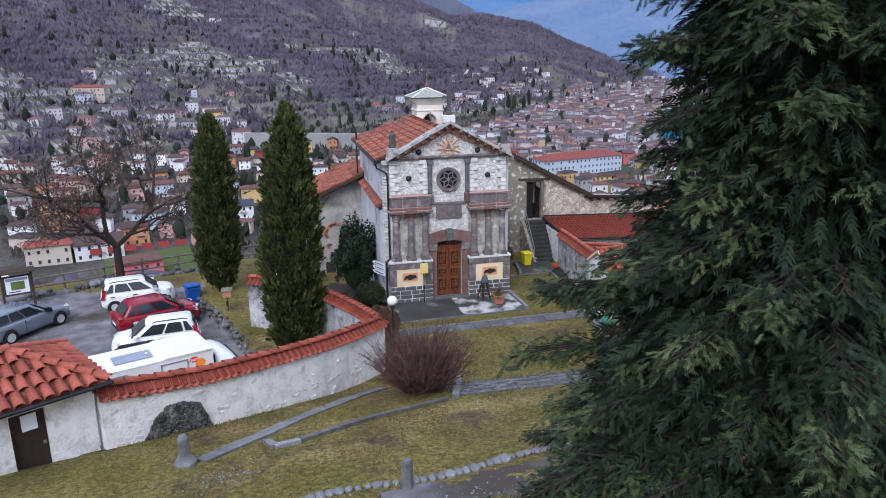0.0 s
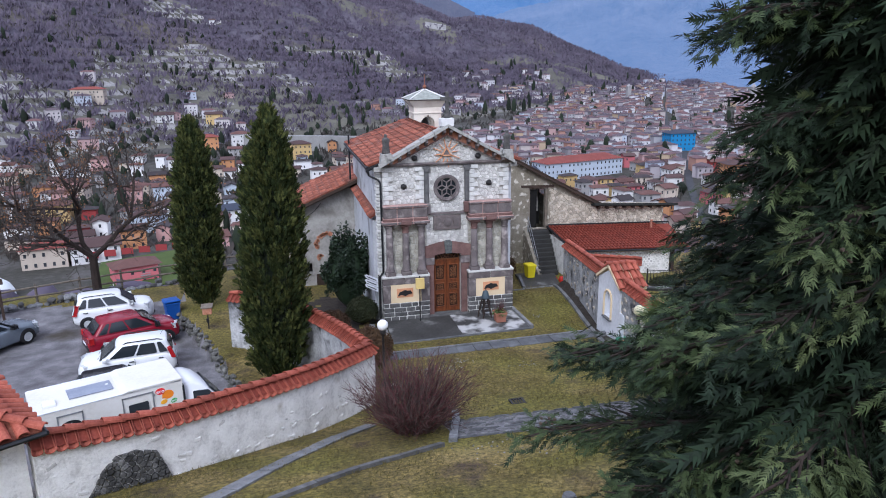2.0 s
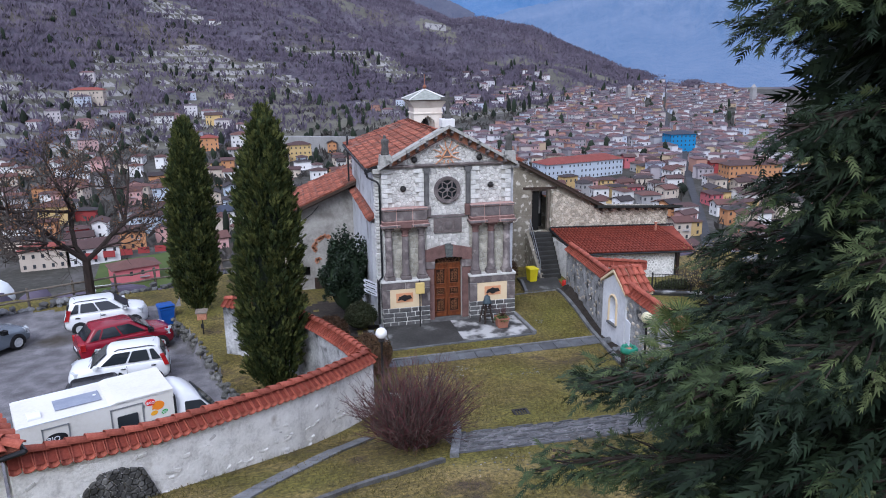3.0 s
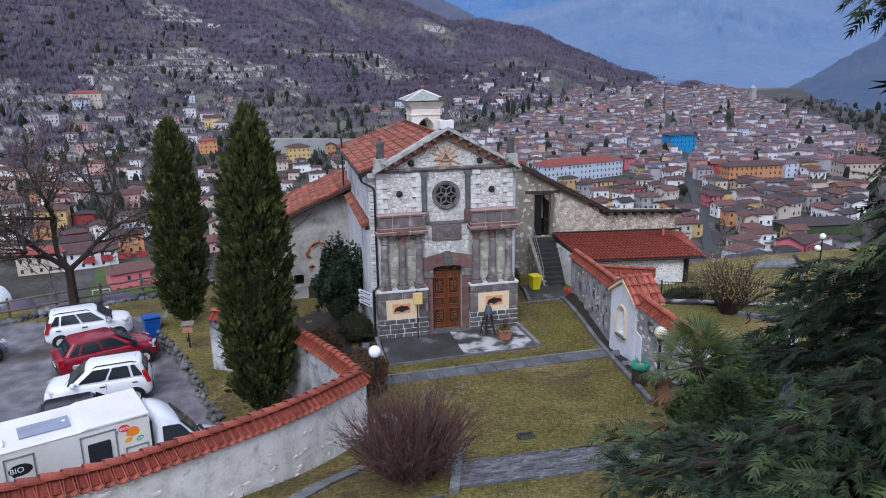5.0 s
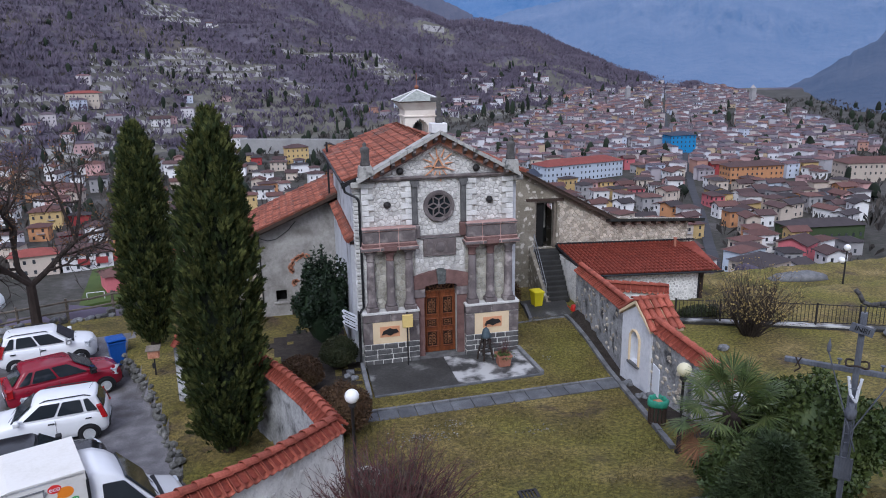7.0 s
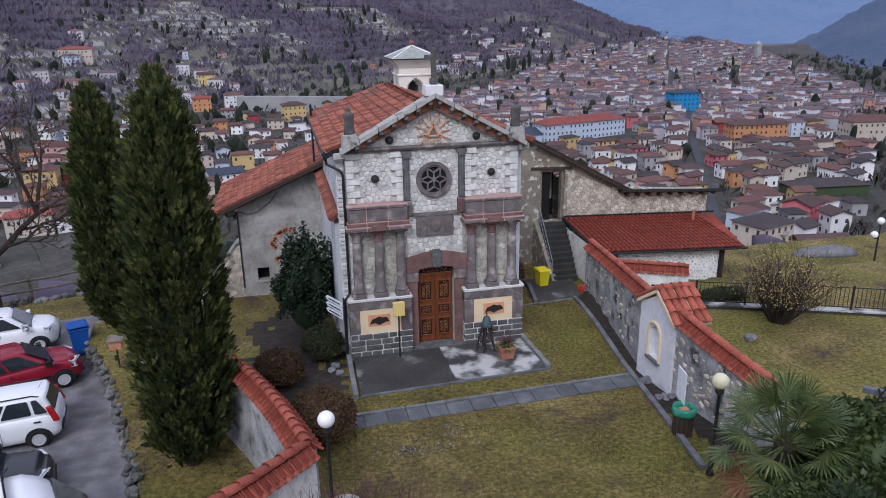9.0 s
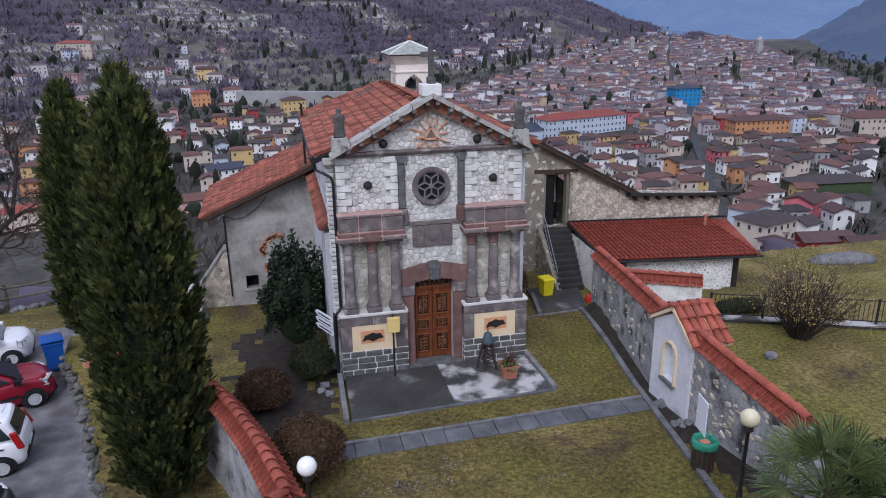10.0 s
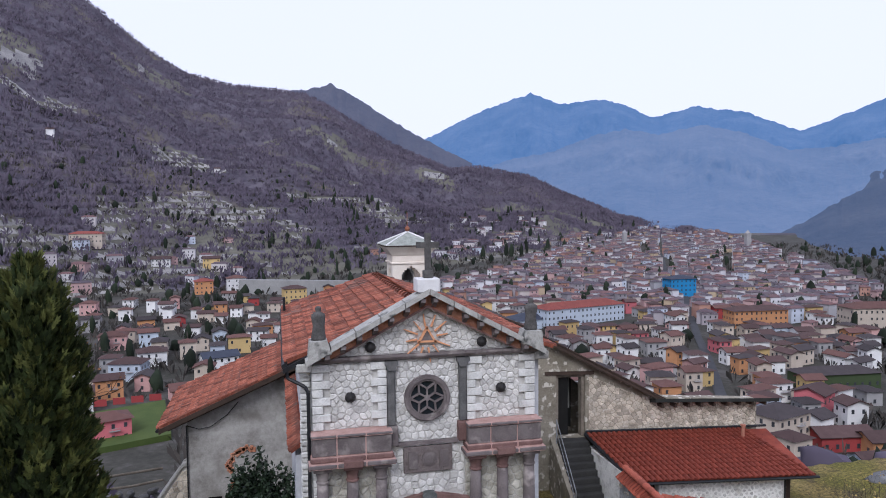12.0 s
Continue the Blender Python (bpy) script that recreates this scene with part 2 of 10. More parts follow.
M["black_plastic"] = surface("black_plastic", [(0.016, 0.016, 0.018), (0.03, 0.03, 0.033)], 0.6, 6, 40, 0.1)
M["tail_red"] = surface("tail_lamp_red", [(0.32, 0.008, 0.01), (0.42, 0.015, 0.018)], 0.25, 3, 20, 0.0, spec=0.5)
M["head_clear"] = surface("headlamp_clear", [(0.42, 0.45, 0.48), (0.58, 0.6, 0.62)], 0.15, 3, 20, 0.0, spec=0.6)
M["bin_blue"] = surface("blue_plastic", [(0.012, 0.07, 0.30), (0.02, 0.10, 0.40)], 0.5, 2, 20, 0.1)
M["bin_yellow"] = surface("yellow_plastic", [(0.62, 0.52, 0.01), (0.75, 0.64, 0.02)], 0.5, 2, 20, 0.1)
M["globe"] = surface("opal_globe", [(0.76, 0.76, 0.74), (0.82, 0.82, 0.8)], 0.3, 2, 10, 0.0, spec=0.5)
M["globe_yellow"] = surface("yellowed_globe", [(0.62, 0.57, 0.36), (0.7, 0.65, 0.44)], 0.35, 2, 10, 0.0, spec=0.5)
M["paper"] = surface("white_sheet", [(0.7, 0.72, 0.76), (0.78, 0.8, 0.83)], 0.8, 1, 5, 0.0)
M["sign_yellow"] = surface("cream_notice_box", [(0.64, 0.48, 0.17), (0.72, 0.56, 0.23)], 0.6, 1, 12, 0.1)
M["marble"] = surface("white_marble", [(0.58, 0.57, 0.56), (0.72, 0.71, 0.7)], 0.7, 4, 25, 0.3)
M["statue"] = surface("weathered_statue_stone", [(0.06, 0.058, 0.055), (0.11, 0.105, 0.1), (0.17, 0.165, 0.155)], 0.9, 6, 30, 0.5)
M["terracotta"] = surface("terracotta_pot", [(0.30, 0.12, 0.075), (0.42, 0.19, 0.13)], 0.85, 3, 25, 0.25)
M["metal_grey"] = surface("galvanised_steel", [(0.25, 0.26, 0.27), (0.36, 0.37, 0.38)], 0.5, 4, 30, 0.1, metal=0.5)
M["bag_green"] = surface("green_bag", [(0.03, 0.22, 0.14), (0.07, 0.34, 0.22)], 0.4, 6, 20, 0.5)
M["red_item"] = surface("red_enamel", [(0.42, 0.02, 0.015), (0.52, 0.035, 0.025)], 0.45, 3, 20, 0.1)
M["orange"] = surface("orange_print", [(0.78, 0.22, 0.015), (0.84, 0.27, 0.02)], 0.5, 2, 10, 0.0)
M["amber"] = surface("amber_print", [(0.8, 0.36, 0.02), (0.85, 0.42, 0.03)], 0.5, 2, 10, 0.0)
M["green_print"] = surface("green_print", [(0.05, 0.36, 0.07), (0.07, 0.42, 0.09)], 0.5, 2, 10, 0.0)
M["red_print"] = surface("red_print", [(0.68, 0.03, 0.03), (0.74, 0.045, 0.04)], 0.5, 2, 10, 0.0)
M["bell_metal"] = surface("verdigris_bell", [(0.06, 0.085, 0.10), (0.11, 0.15, 0.175)], 0.6, 6, 30, 0.2, metal=0.3)
M["solar"] = surface("solar_panel", [(0.20, 0.23, 0.30), (0.30, 0.33, 0.40)], 0.3, 3, 20, 0.0)
M["pale_stone"] = surface("pale_field_stone", [(0.10, 0.103, 0.107), (0.22, 0.224, 0.232), (0.36, 0.364, 0.37)], 0.9, 4, 25, 0.5, 0.2)
M["dry_stone"] = surface("dry_wall_stone", [(0.06, 0.06, 0.052), (0.13, 0.128, 0.115), (0.24, 0.235, 0.22)], 0.9, 4, 25, 0.5, 0.35, island=True)
M["brown_door"] = surface("dark_brown_door", [(0.035, 0.022, 0.018), (0.06, 0.038, 0.03)], 0.6, 3, 25, 0.2, stretch=(3, 3, 0.5))
M["shield_stone"] = surface("grey_shield_stone", [(0.07, 0.078, 0.075), (0.13, 0.14, 0.135), (0.2, 0.21, 0.2)], 0.85, 9, 40, 0.9, dist=0.05)
M["pink_mortar"] = surface("pink_mortar", [(0.36, 0.22, 0.19), (0.52, 0.35, 0.31)], 0.95, 5, 40, 0.3)
M["dark_sheet"] = surface("dark_roof_sheet", [(0.02, 0.022, 0.02), (0.045, 0.047, 0.043)], 0.85, 2, 20, 0.2)
M["old_dark_tile"] = surface("blackened_tile", [(0.03, 0.022, 0.018), (0.07, 0.045, 0.035), (0.12, 0.075, 0.055)], 0.9, 3, 20, 0.4)
M["plaque"] = surface("carved_plaque", [(0.14, 0.115, 0.11), (0.25, 0.21, 0.20)], 0.85, 12, 40, 0.8, dist=0.05)


# ---- mesh helpers: coordinates are in plan units, part() turns them into metres ----
ORIGIN = {}


def box(bm, x0, x1, y0, y1, z0, z1, m=None):
    r = bmesh.ops.create_cube(bm, size=1.0)["verts"]
    for v in r:
        v.co = Vector((x0 + (v.co.x + 0.5) * (x1 - x0), y0 + (v.co.y + 0.5) * (y1 - y0), z0 + (v.co.z + 0.5) * (z1 - z0)))
        if m:
            v.co = m @ v.co
    return r


def bevel(bm, w, seg=1, angle=0.6):
    es = [e for e in bm.edges if len(e.link_faces) == 2 and e.calc_face_angle(0) > angle]
    bmesh.ops.bevel(bm, geom=es, offset=w, segments=seg, affect="EDGES", profile=0.6)


def prism(bm, pts, axis, a, b):
    """A polygon of 2D points pulled along an axis from a to b."""
    put = {"x": lambda p, c: (c, p[0], p[1]), "y": lambda p, c: (p[0], c, p[1]), "z": lambda p, c: (p[0], p[1], c)}[axis]
    lo = [bm.verts.new(put(p, a)) for p in pts]
    hi = [bm.verts.new(put(p, b)) for p in pts]
    bm.faces.new(lo)
    bm.faces.new(hi[::-1])
    for i in range(len(pts)):
        j = (i + 1) % len(pts)
        bm.faces.new((lo[j], lo[i], hi[i], hi[j]))
    return lo + hi


def tube(bm, p0, p1, r0, r1=None, seg=8, caps=True):
    p0, p1 = Vector(p0), Vector(p1)
    r1 = r0 if r1 is None else r1
    d = (p1 - p0).normalized()
    u = d.orthogonal().normalized()
    w = d.cross(u)
    rings = []
    for p, r in ((p0, r0), (p1, r1)):
        rings.append([bm.verts.new(p + (u * math.cos(2 * math.pi * i / seg) + w * math.sin(2 * math.pi * i / seg)) * r) for i in range(seg)])
    for i in range(seg):
        j = (i + 1) % seg
        bm.faces.new((rings[0][i], rings[0][j], rings[1][j], rings[1][i]))
    if caps:
        bm.faces.new(rings[0][::-1])
        bm.faces.new(rings[1])


def lathe(bm, cx, cy, profile, seg=16, wob=0.0):
    """profile: (radius, z) from the bottom up."""
    rings = []
    for r, z in profile:
        rings.append([bm.verts.new((cx + (r + random.uniform(-wob, wob)) * math.cos(2 * math.pi * i / seg), cy + (r + random.uniform(-wob, wob)) * math.sin(2 * math.pi * i / seg), z)) for i in range(seg)])
    for a, b in zip(rings, rings[1:]):
        for i in range(seg):
            j = (i + 1) % seg
            bm.faces.new((a[i], a[j], b[j], b[i]))
    bm.faces.new(rings[0][::-1])
    bm.faces.new(rings[-1])


def path_tube(bm, pts, r, seg=6):
    for a, b in zip(pts, pts[1:]):
        tube(bm, a, b, r, r, seg)


def sheet(bm, quad, thick):
    """A flat panel of four corners with thickness downwards along its normal."""
    q = [Vector(p) for p in quad]
    n = (q[1] - q[0]).cross(q[3] - q[0]).normalized() * thick
    top = [bm.verts.new(p) for p in q]
    low = [bm.verts.new(p - n) for p in q]
    bm.faces.new(top)
    bm.faces.new(low[::-1])
    for i in range(4):
        j = (i + 1) % 4
        bm.faces.new((top[j], top[i], low[i], low[j]))


def thing(name, at=(0, 0, 0), label="", category="", group="", kind=""):
    ob = new(name)
    ob.location = mm(at)
    ORIGIN[ob.name] = Vector(at)
    return tagged(ob, label, category, group, kind)


def mesh_from(name, bm, material, org=(0, 0, 0), smooth=False):
    bmesh.ops.recalc_face_normals(bm, faces=bm.faces)
    o = Vector(org)
    for v in bm.verts:
        v.co = (v.co - o) * K
    me = bpy.data.meshes.new(name)
    bm.to_mesh(me)
    bm.free()
    for m in material if isinstance(material, (list, tuple)) else [material]:
        me.materials.append(m)
    if smooth:
        me.polygons.foreach_set("use_smooth", [True] * len(me.polygons))
    return me


def part(name, bm, material, parent=None, label="", smooth=False, kind=""):
    """One mesh object under a thing or a part, built in plan coordinates."""
    org = ORIGIN[parent.name] if parent else Vector((0, 0, 0))
    ob = new(name, mesh_from(name, bm, material, org, smooth))
    if parent:
        ob.parent = parent
    ORIGIN[ob.name] = org
    return tagged(ob, label, kind=kind)


def whole(name, bm, material, label, category, at=(0, 0, 0), group="", kind="", smooth=False):
    """One mesh that is a thing of its own, with its origin at its base."""
    ob = new(name, mesh_from(name, bm, material, at, smooth))
    ob.location = mm(at)
    ORIGIN[ob.name] = Vector(at)
    return tagged(ob, label, category, group, kind)


def piece(name, mesh, parent, place, turn=None, label=""):
    """One of many alike pieces that share a mesh; place in plan units."""
    ob = new(name, mesh)
    ob.parent = parent
    m = Matrix.Translation((Vector(place) - ORIGIN[parent.name]) * K)
    ob.matrix_local = m @ turn if turn else m
    return ob


def quick(name, verts, faces, material, parent=None, kind="", label="", category="", smooth=False):
    """A large joined mesh from arrays, in plan units."""
    me = bpy.data.meshes.new(name)
    org = ORIGIN[parent.name] if parent else Vector((0, 0, 0))
    me.from_pydata(((np.asarray(verts, float) - np.array(org)) * K).tolist(), [], faces)
    for m in material if isinstance(material, (list, tuple)) else [material]:
        me.materials.append(m)
    if smooth:
        me.polygons.foreach_set("use_smooth", [True] * len(me.polygons))
    me.update()
    ob = new(name, me)
    if parent:
        ob.parent = parent
    ORIGIN[ob.name] = org
    return tagged(ob, label, category, kind=kind)


def lerp(x, table):
    """Straight interpolation in a short table of (x, y)."""
    return float(np.interp(x, [a for a, b in table], [b for a, b in table]))


# ---- the ground: one sheet from the churchyard over the valley to the far hills ----
WALL_LINE = [(-12.7, -16.2), (-10.36, -14.85), (-8.3, -13.18), (-7.05, -12.1), (-5.96, -10.9), (-4.9, -9.65)]
WALL_BACK = [(-4.9, -9.65), (-5.45, -7.5), (-6.2, -5.3), (-7.05, -3.5), (-8.2, -2.0), (-9.7, -0.9)]
STONE_LINE = [(-8.7, -9.0), (-9.4, -5.3), (-10.45, -1.6), (-11.5, 1.6), (-12.8, 4.6)]
wall_x = [(-24, -26.2), (-16.2, -12.7)] + [(y, x) for x, y in WALL_LINE[1:]] + [(y, x) for x, y in WALL_BACK[1:]]
stone_x = [(y, x) for x, y in STONE_LINE]


LAWN = [(-40, 9.0), (-21, 3.5), (-17.5, 2.85), (-16, 2.5), (-13.5, 1.72), (-11.4, 1.08), (-8, 0.5), (-5, 0.13), (-3.5, 0), (20, 0)]


def lawn_z(y):
    return (lerp(y - 0.7, LAWN) + lerp(y, LAWN) + lerp(y + 0.7, LAWN)) / 3


def lot_z(y):
    return -0.9 + 0.45 * min(1.0, max(0.0, (2 - y) / 12))


def near_z(x, y):
    """Height of the churchyard, the parking lot and the garden beside it."""
    if y < -0.9 and x < lerp(y, wall_x):
        return lot_z(y) if x < lerp(y, stone_x) else -0.2
    if x < -9.4 and y >= -0.9:
        return lot_z(y) if x < lerp(y, stone_x) else -0.25
    z = lawn_z(y)
    if x > 6.9 and y < 3.5:
        z = 0.55 * z + 0.25
    if y > -2 and x < -3:
        z -= 0.08 * min(y + 2, 11)
    elif y > 2.0 and x > 3:
        z -= 0.12 * min(y - 2.0, 2.0)
    return z


FOOT = [(-40, 520), (-19, 640), (0, 720), (8, 800), (16, 900), (24, 1150), (33, 1500)]
RIDGE_E = [(-60, 22), (-40, 24), (-19, 18.6), (-12.8, 15.0), (-8.95, 12.1), (-6.4, 10.6), (-3.6, 9.9), (0.2, 9.6), (2.3, 9.4), (3.8, 8.7), (6, 7.3), (10.4, 5.0), (13.7, 3.5), (16, 3.7), (19.9, 2.9),
           (22.9, 1.4), (26.4, -0.1), (28.6, -0.8), (33, -1.7), (45, -2.2)]
RIDGE_R = [(-60, 2000), (0, 2200), (10, 2050), (16, 1950), (25, 1850), (33, 1750)]
EYE = (-4.0, -18.0, 11.0)


def floor_z(r):
    return -64 + 24 * min(1.0, max(0.0, (r - 450) / 1100.0))


def far_z(x, y):
    """Valley floor and the hill across it, by bearing and distance."""
    dx, dy = x - EYE[0], y - EYE[1]
    r = math.hypot(dx, dy)
    az = math.degrees(math.atan2(dx, dy))
    z = floor_z(r)
    if -75 < az < 45:
        r0, r1 = lerp(az, FOOT), lerp(az, RIDGE_R)
        top = EYE[2] + r1 * math.tan(radians(lerp(az, RIDGE_E) - 0.35))
        s = (r - r0) / (r1 - r0)
        if s > 0:
            base = floor_z(r0)
            up = min(s, 1.0)
            rough = noise.fractal(Vector((x * 0.004, y * 0.004, 3.1)), 1.0, 2.0, 5)
            bulge = 0.85 * up + 0.15 * up * up
            z = base + (top - base) * bulge + rough * 38 * min(1.0, s * 3) * max(0.0, 1.0 - max(0, s - 0.75) * 3.6)
            step = 8.0
            if s < 0.42:
                z = 0.35 * z + 0.65 * step * (math.floor(z / step) + min(1.0, (z / step - math.floor(z / step)) * 3.0))
            if s > 1:
                z -= (s - 1) * 420
    elif abs(az) >= 45:
        s = max(0.0, (r - 300) / 2000.0)
        z += min(1.2, s) * 500 * min(1.0, (abs(az) - 45) / 25.0)
    return z + 2.0 * noise.noise(Vector((x * 0.01, y * 0.01, 0)))


def ground_z(x, y):
    ox = max(0.0, -27 - x, x - 30)
    oy = max(0.0, y - (11.5 if x < 0 else 13.0 if x < 16 else 8.0))
    out = math.hypot(ox, oy) if y > -60 else 0
    n = near_z(x, y)
    if out <= 0:
        return n
    drop = n - 0.52 * out - 0.6 * min(1.0, out)
    r = math.hypot(x - EYE[0], y - EYE[1])
    f = far_z(x, y)
    return max(drop, f) if r < 400 else f


def clearing(x, y, az, s):
    """Terraced clearings on the lower hill: meadow strips between dry-stone walls."""
    if -13.9 + 6 * s < az < -11.4 + 9 * s and 0.0 < s < 0.17:
        return True
    v = noise.fractal(Vector((x * 0.0055, y * 0.0055, 9.0)), 1.0, 2.0, 4)
    return v > -0.12 + 0.9 * max(0.0, s - 0.06)


def zone(x, y, steep=0.0):
    r = math.hypot(x - EYE[0], y - EYE[1])
    if r > 90:
        dx, dy = x - EYE[0], y - EYE[1]
        az = math.degrees(math.atan2(dx, dy))
        if not (-75 < az < 45 and r > lerp(az, FOOT) * 0.97):
            return 4
        s = (r - lerp(az, FOOT)) / (lerp(az, RIDGE_R) - lerp(az, FOOT))
        if clearing(x, y, az, s):
            return 7 if steep > 0.6 else 6
        return 3
    if y > 11.5 or x < -27 or x > 32:
        return 5
    if y < -0.9 and x < lerp(y, wall_x):
        return 1 if x < lerp(y, stone_x) else 0
    if x < -9.4 and y >= -0.9:
        return (1 if y < 8.6 - 0.1 * (x + 14) else 0) if x < lerp(y, stone_x) else 0
    if 5.2 < x < 8 and -9.5 < y < 3.6 and x > lerp(y, [(-9.2, 4.45), (-4.3, 5.5), (3, 6.55)]):
        return 2
    if -6.6 < x < 3 and -25 < y < -20.55 + 0.16 * (x + 2.2) and noise.noise(Vector((x * 0.9, y * 0.9, 2.0))) + 0.35 * noise.noise(Vector((x * 4, y * 4, 6.0))) > -0.12:
        return 1
    # dark soil beside the church also carries the shade that lies there
    wob = 0.9 * noise.noise(Vector((x * 1.3, y * 1.3, 4.0))) + 0.4 * noise.noise(Vector((x * 4, y * 4, 8.0)))
    if -6.6 < x + wob < -3.7 and -4.6 < y + wob < 5.8:
        return 2
    return 0


def grass_material():
    """Winter lawn: mossy green and straw in broad drifts, worn brown patches, and a fine mottle of blades."""
    m = surface("winter_lawn", [(0.068, 0.062, 0.017), (0.178, 0.138, 0.043), (0.31, 0.235, 0.10)], 0.95, 0.6, 30, 1.0, dist=0.05,
                spots=(0.10, 0.072, 0.042), spot_scale=1.1, spot_at=(0.56, 0.68))
    n, l = m.node_tree.nodes, m.node_tree.links
    bsdf = n["Principled BSDF"]
    old = bsdf.inputs["Base Color"].links[0].from_socket
    co = n.new("ShaderNodeTexCoord")
    drift = n.new("ShaderNodeTexNoise")
    drift.inputs["Scale"].default_value, drift.inputs["Detail"].default_value = 0.32, 5.0
    mottle = n.new("ShaderNodeTexNoise")
    mottle.inputs["Scale"].default_value, mottle.inputs["Detail"].default_value, mottle.inputs["Roughness"].default_value = 9.0, 8.0, 0.75
    for t in (drift, mottle):
        l.new(co.outputs["Object"], t.inputs["Vector"])
    gate = ramp(n, [(0.42, (0, 0, 0)), (0.62, (0.75, 0.75, 0.75))])
    l.new(drift.outputs[0], gate.inputs[0])
    moss = n.new("ShaderNodeMixRGB")
    moss.inputs[2].default_value = (0.125, 0.118, 0.02, 1)
    l.new(gate.outputs[0], moss.inputs[0])
    l.new(old, moss.inputs[1])
    tone = ramp(n, [(0.34, (0.26, 0.26, 0.24)), (0.5, (0.95, 0.95, 0.95)), (0.66, (1.9, 1.8, 1.65))])
    l.new(mottle.outputs[0], tone.inputs[0])
    mul = n.new("ShaderNodeMixRGB")
    mul.blend_type = "MULTIPLY"
    mul.inputs[0].default_value = 1.0
    l.new(moss.outputs[0], mul.inputs[1])
    l.new(tone.outputs[0], mul.inputs[2])
    l.new(mul.outputs[0], bsdf.inputs["Base Color"])
    return m


M["grass"] = grass_material()
# violet cast of distance haze is mixed into the woodland colours
M["woods"] = surface("hazed_winter_woodland", [(0.075, 0.065, 0.09), (0.115, 0.102, 0.132), (0.16, 0.142, 0.17)], 0.95, 0.02, 0.2, 0.6, dist=4.0, spots=(0.17, 0.15, 0.11), spot_scale=0.008, spot_at=(0.55, 0.65))
M["meadow"] = surface("terrace_meadow", [(0.09, 0.085, 0.075), (0.145, 0.138, 0.11), (0.2, 0.19, 0.15)], 0.95, 0.02, 0.3, 0.3, dist=1.0)
M["terrace_wall"] = surface("dry_stone_terrace_wall", [(0.16, 0.155, 0.16), (0.28, 0.27, 0.265), (0.42, 0.405, 0.385)], 0.95, 0.05, 0.6, 0.5, dist=1.0)
M["valley"] = surface("valley_ground", [(0.038, 0.04, 0.03), (0.07, 0.066, 0.054), (0.13, 0.122, 0.115)], 0.95, 0.05, 0.4, 0.3, dist=1.0)
M["scrub"] = surface("scrub_slope", [(0.05, 0.045, 0.028), (0.09, 0.078, 0.05), (0.13, 0.11, 0.075)], 0.95, 0.5, 6, 0.6, dist=0.1)


def build_ground():
    cx, cy = -6.0, -36.0
    az = sorted(set(np.round(np.concatenate([np.arange(-46, 66, 0.4), np.arange(66, 314, 4.0)]), 3).tolist()))
    rs = np.concatenate([np.geomspace(1.2, 9, 24)[:-1], np.geomspace(9, 62, 190)[:-1], np.geomspace(62, 400, 70)[:-1], np.geomspace(400, 650, 30)[:-1], np.linspace(650, 1250, 170)[:-1], np.geomspace(1250, 2600, 60)])
    verts, faces, slots = [(cx, cy, ground_z(cx, cy))], [], []
    n = len(az)
    for r in rs:
        for a in az:
            x, y = cx + r * math.sin(radians(a)), cy + r * math.cos(radians(a))
            verts.append((x, y, ground_z(x, y)))
    for i in range(n):
        faces.append((0, 1 + (i + 1) % n, 1 + i))
        slots.append(0)
    for k in range(len(rs) - 1):
        for i in range(n):
            a, b = 1 + k * n + i, 1 + k * n + (i + 1) % n
            faces.append((a, b, b + n, a + n))
            v, u = verts[a + n], verts[a]
            slots.append(zone(v[0], v[1], (v[2] - u[2]) / max(0.1, rs[k + 1] - rs[k])))
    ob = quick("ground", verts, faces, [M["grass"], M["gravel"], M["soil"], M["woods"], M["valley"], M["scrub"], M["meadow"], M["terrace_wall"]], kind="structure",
               label="yellowed winter lawn, gravel lot and wooded valley slopes", category="ground", smooth=True)
    ob.data.polygons.foreach_set("material_index", slots)


build_ground()


# ---- far mountains, their pale blue air haze put in as emission ----
def hazy_mountain_material(name, colors, air, strength):
    # the slopes glow blue in place of haze between them and the eye
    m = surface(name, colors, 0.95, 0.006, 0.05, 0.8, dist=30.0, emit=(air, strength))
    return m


def mountain(name, radius, crest, depth, material, seed, rough):
    """A range as a sloping face below a crest; crest: bearing and height in degrees."""
    a0, a1 = crest[0][0], crest[-1][0]
    na, nr = int((a1 - a0) / 0.12), 30
    verts, faces = [], []
    for j in range(nr + 1):
        s = j / nr
        for i in range(na + 1):
            a = a0 + (a1 - a0) * i / na
            top = EYE[2] + radius * math.tan(radians(lerp(a, crest) - 0.25))
            q = noise.fractal(Vector((a * 0.25, s * 2.0, seed)), 1.0, 2.0, 6)
            edge = noise.fractal(Vector((a * 2.2, 0.3, seed + 5)), 1.0, 2.0, 4)
            r = radius - depth * s + q * rough * 2.2 * math.sin(math.pi * min(1, s * 1.2))
            z = top + (-70 - top) * (s ** 0.9) + edge * rough * 0.07 * (1 - s)
            verts.append((EYE[0] + r * math.sin(radians(a)), EYE[1] + r * math.cos(radians(a)), z))
    for j in range(nr):
        for i in range(na):
            p = j * (na + 1) + i
            faces.append((p, p + 1, p + na + 2, p + na + 1))
    quick(name, verts, faces, material, kind="structure", label="hazy blue wooded mountains closing the valley", category="mountain", smooth=True)


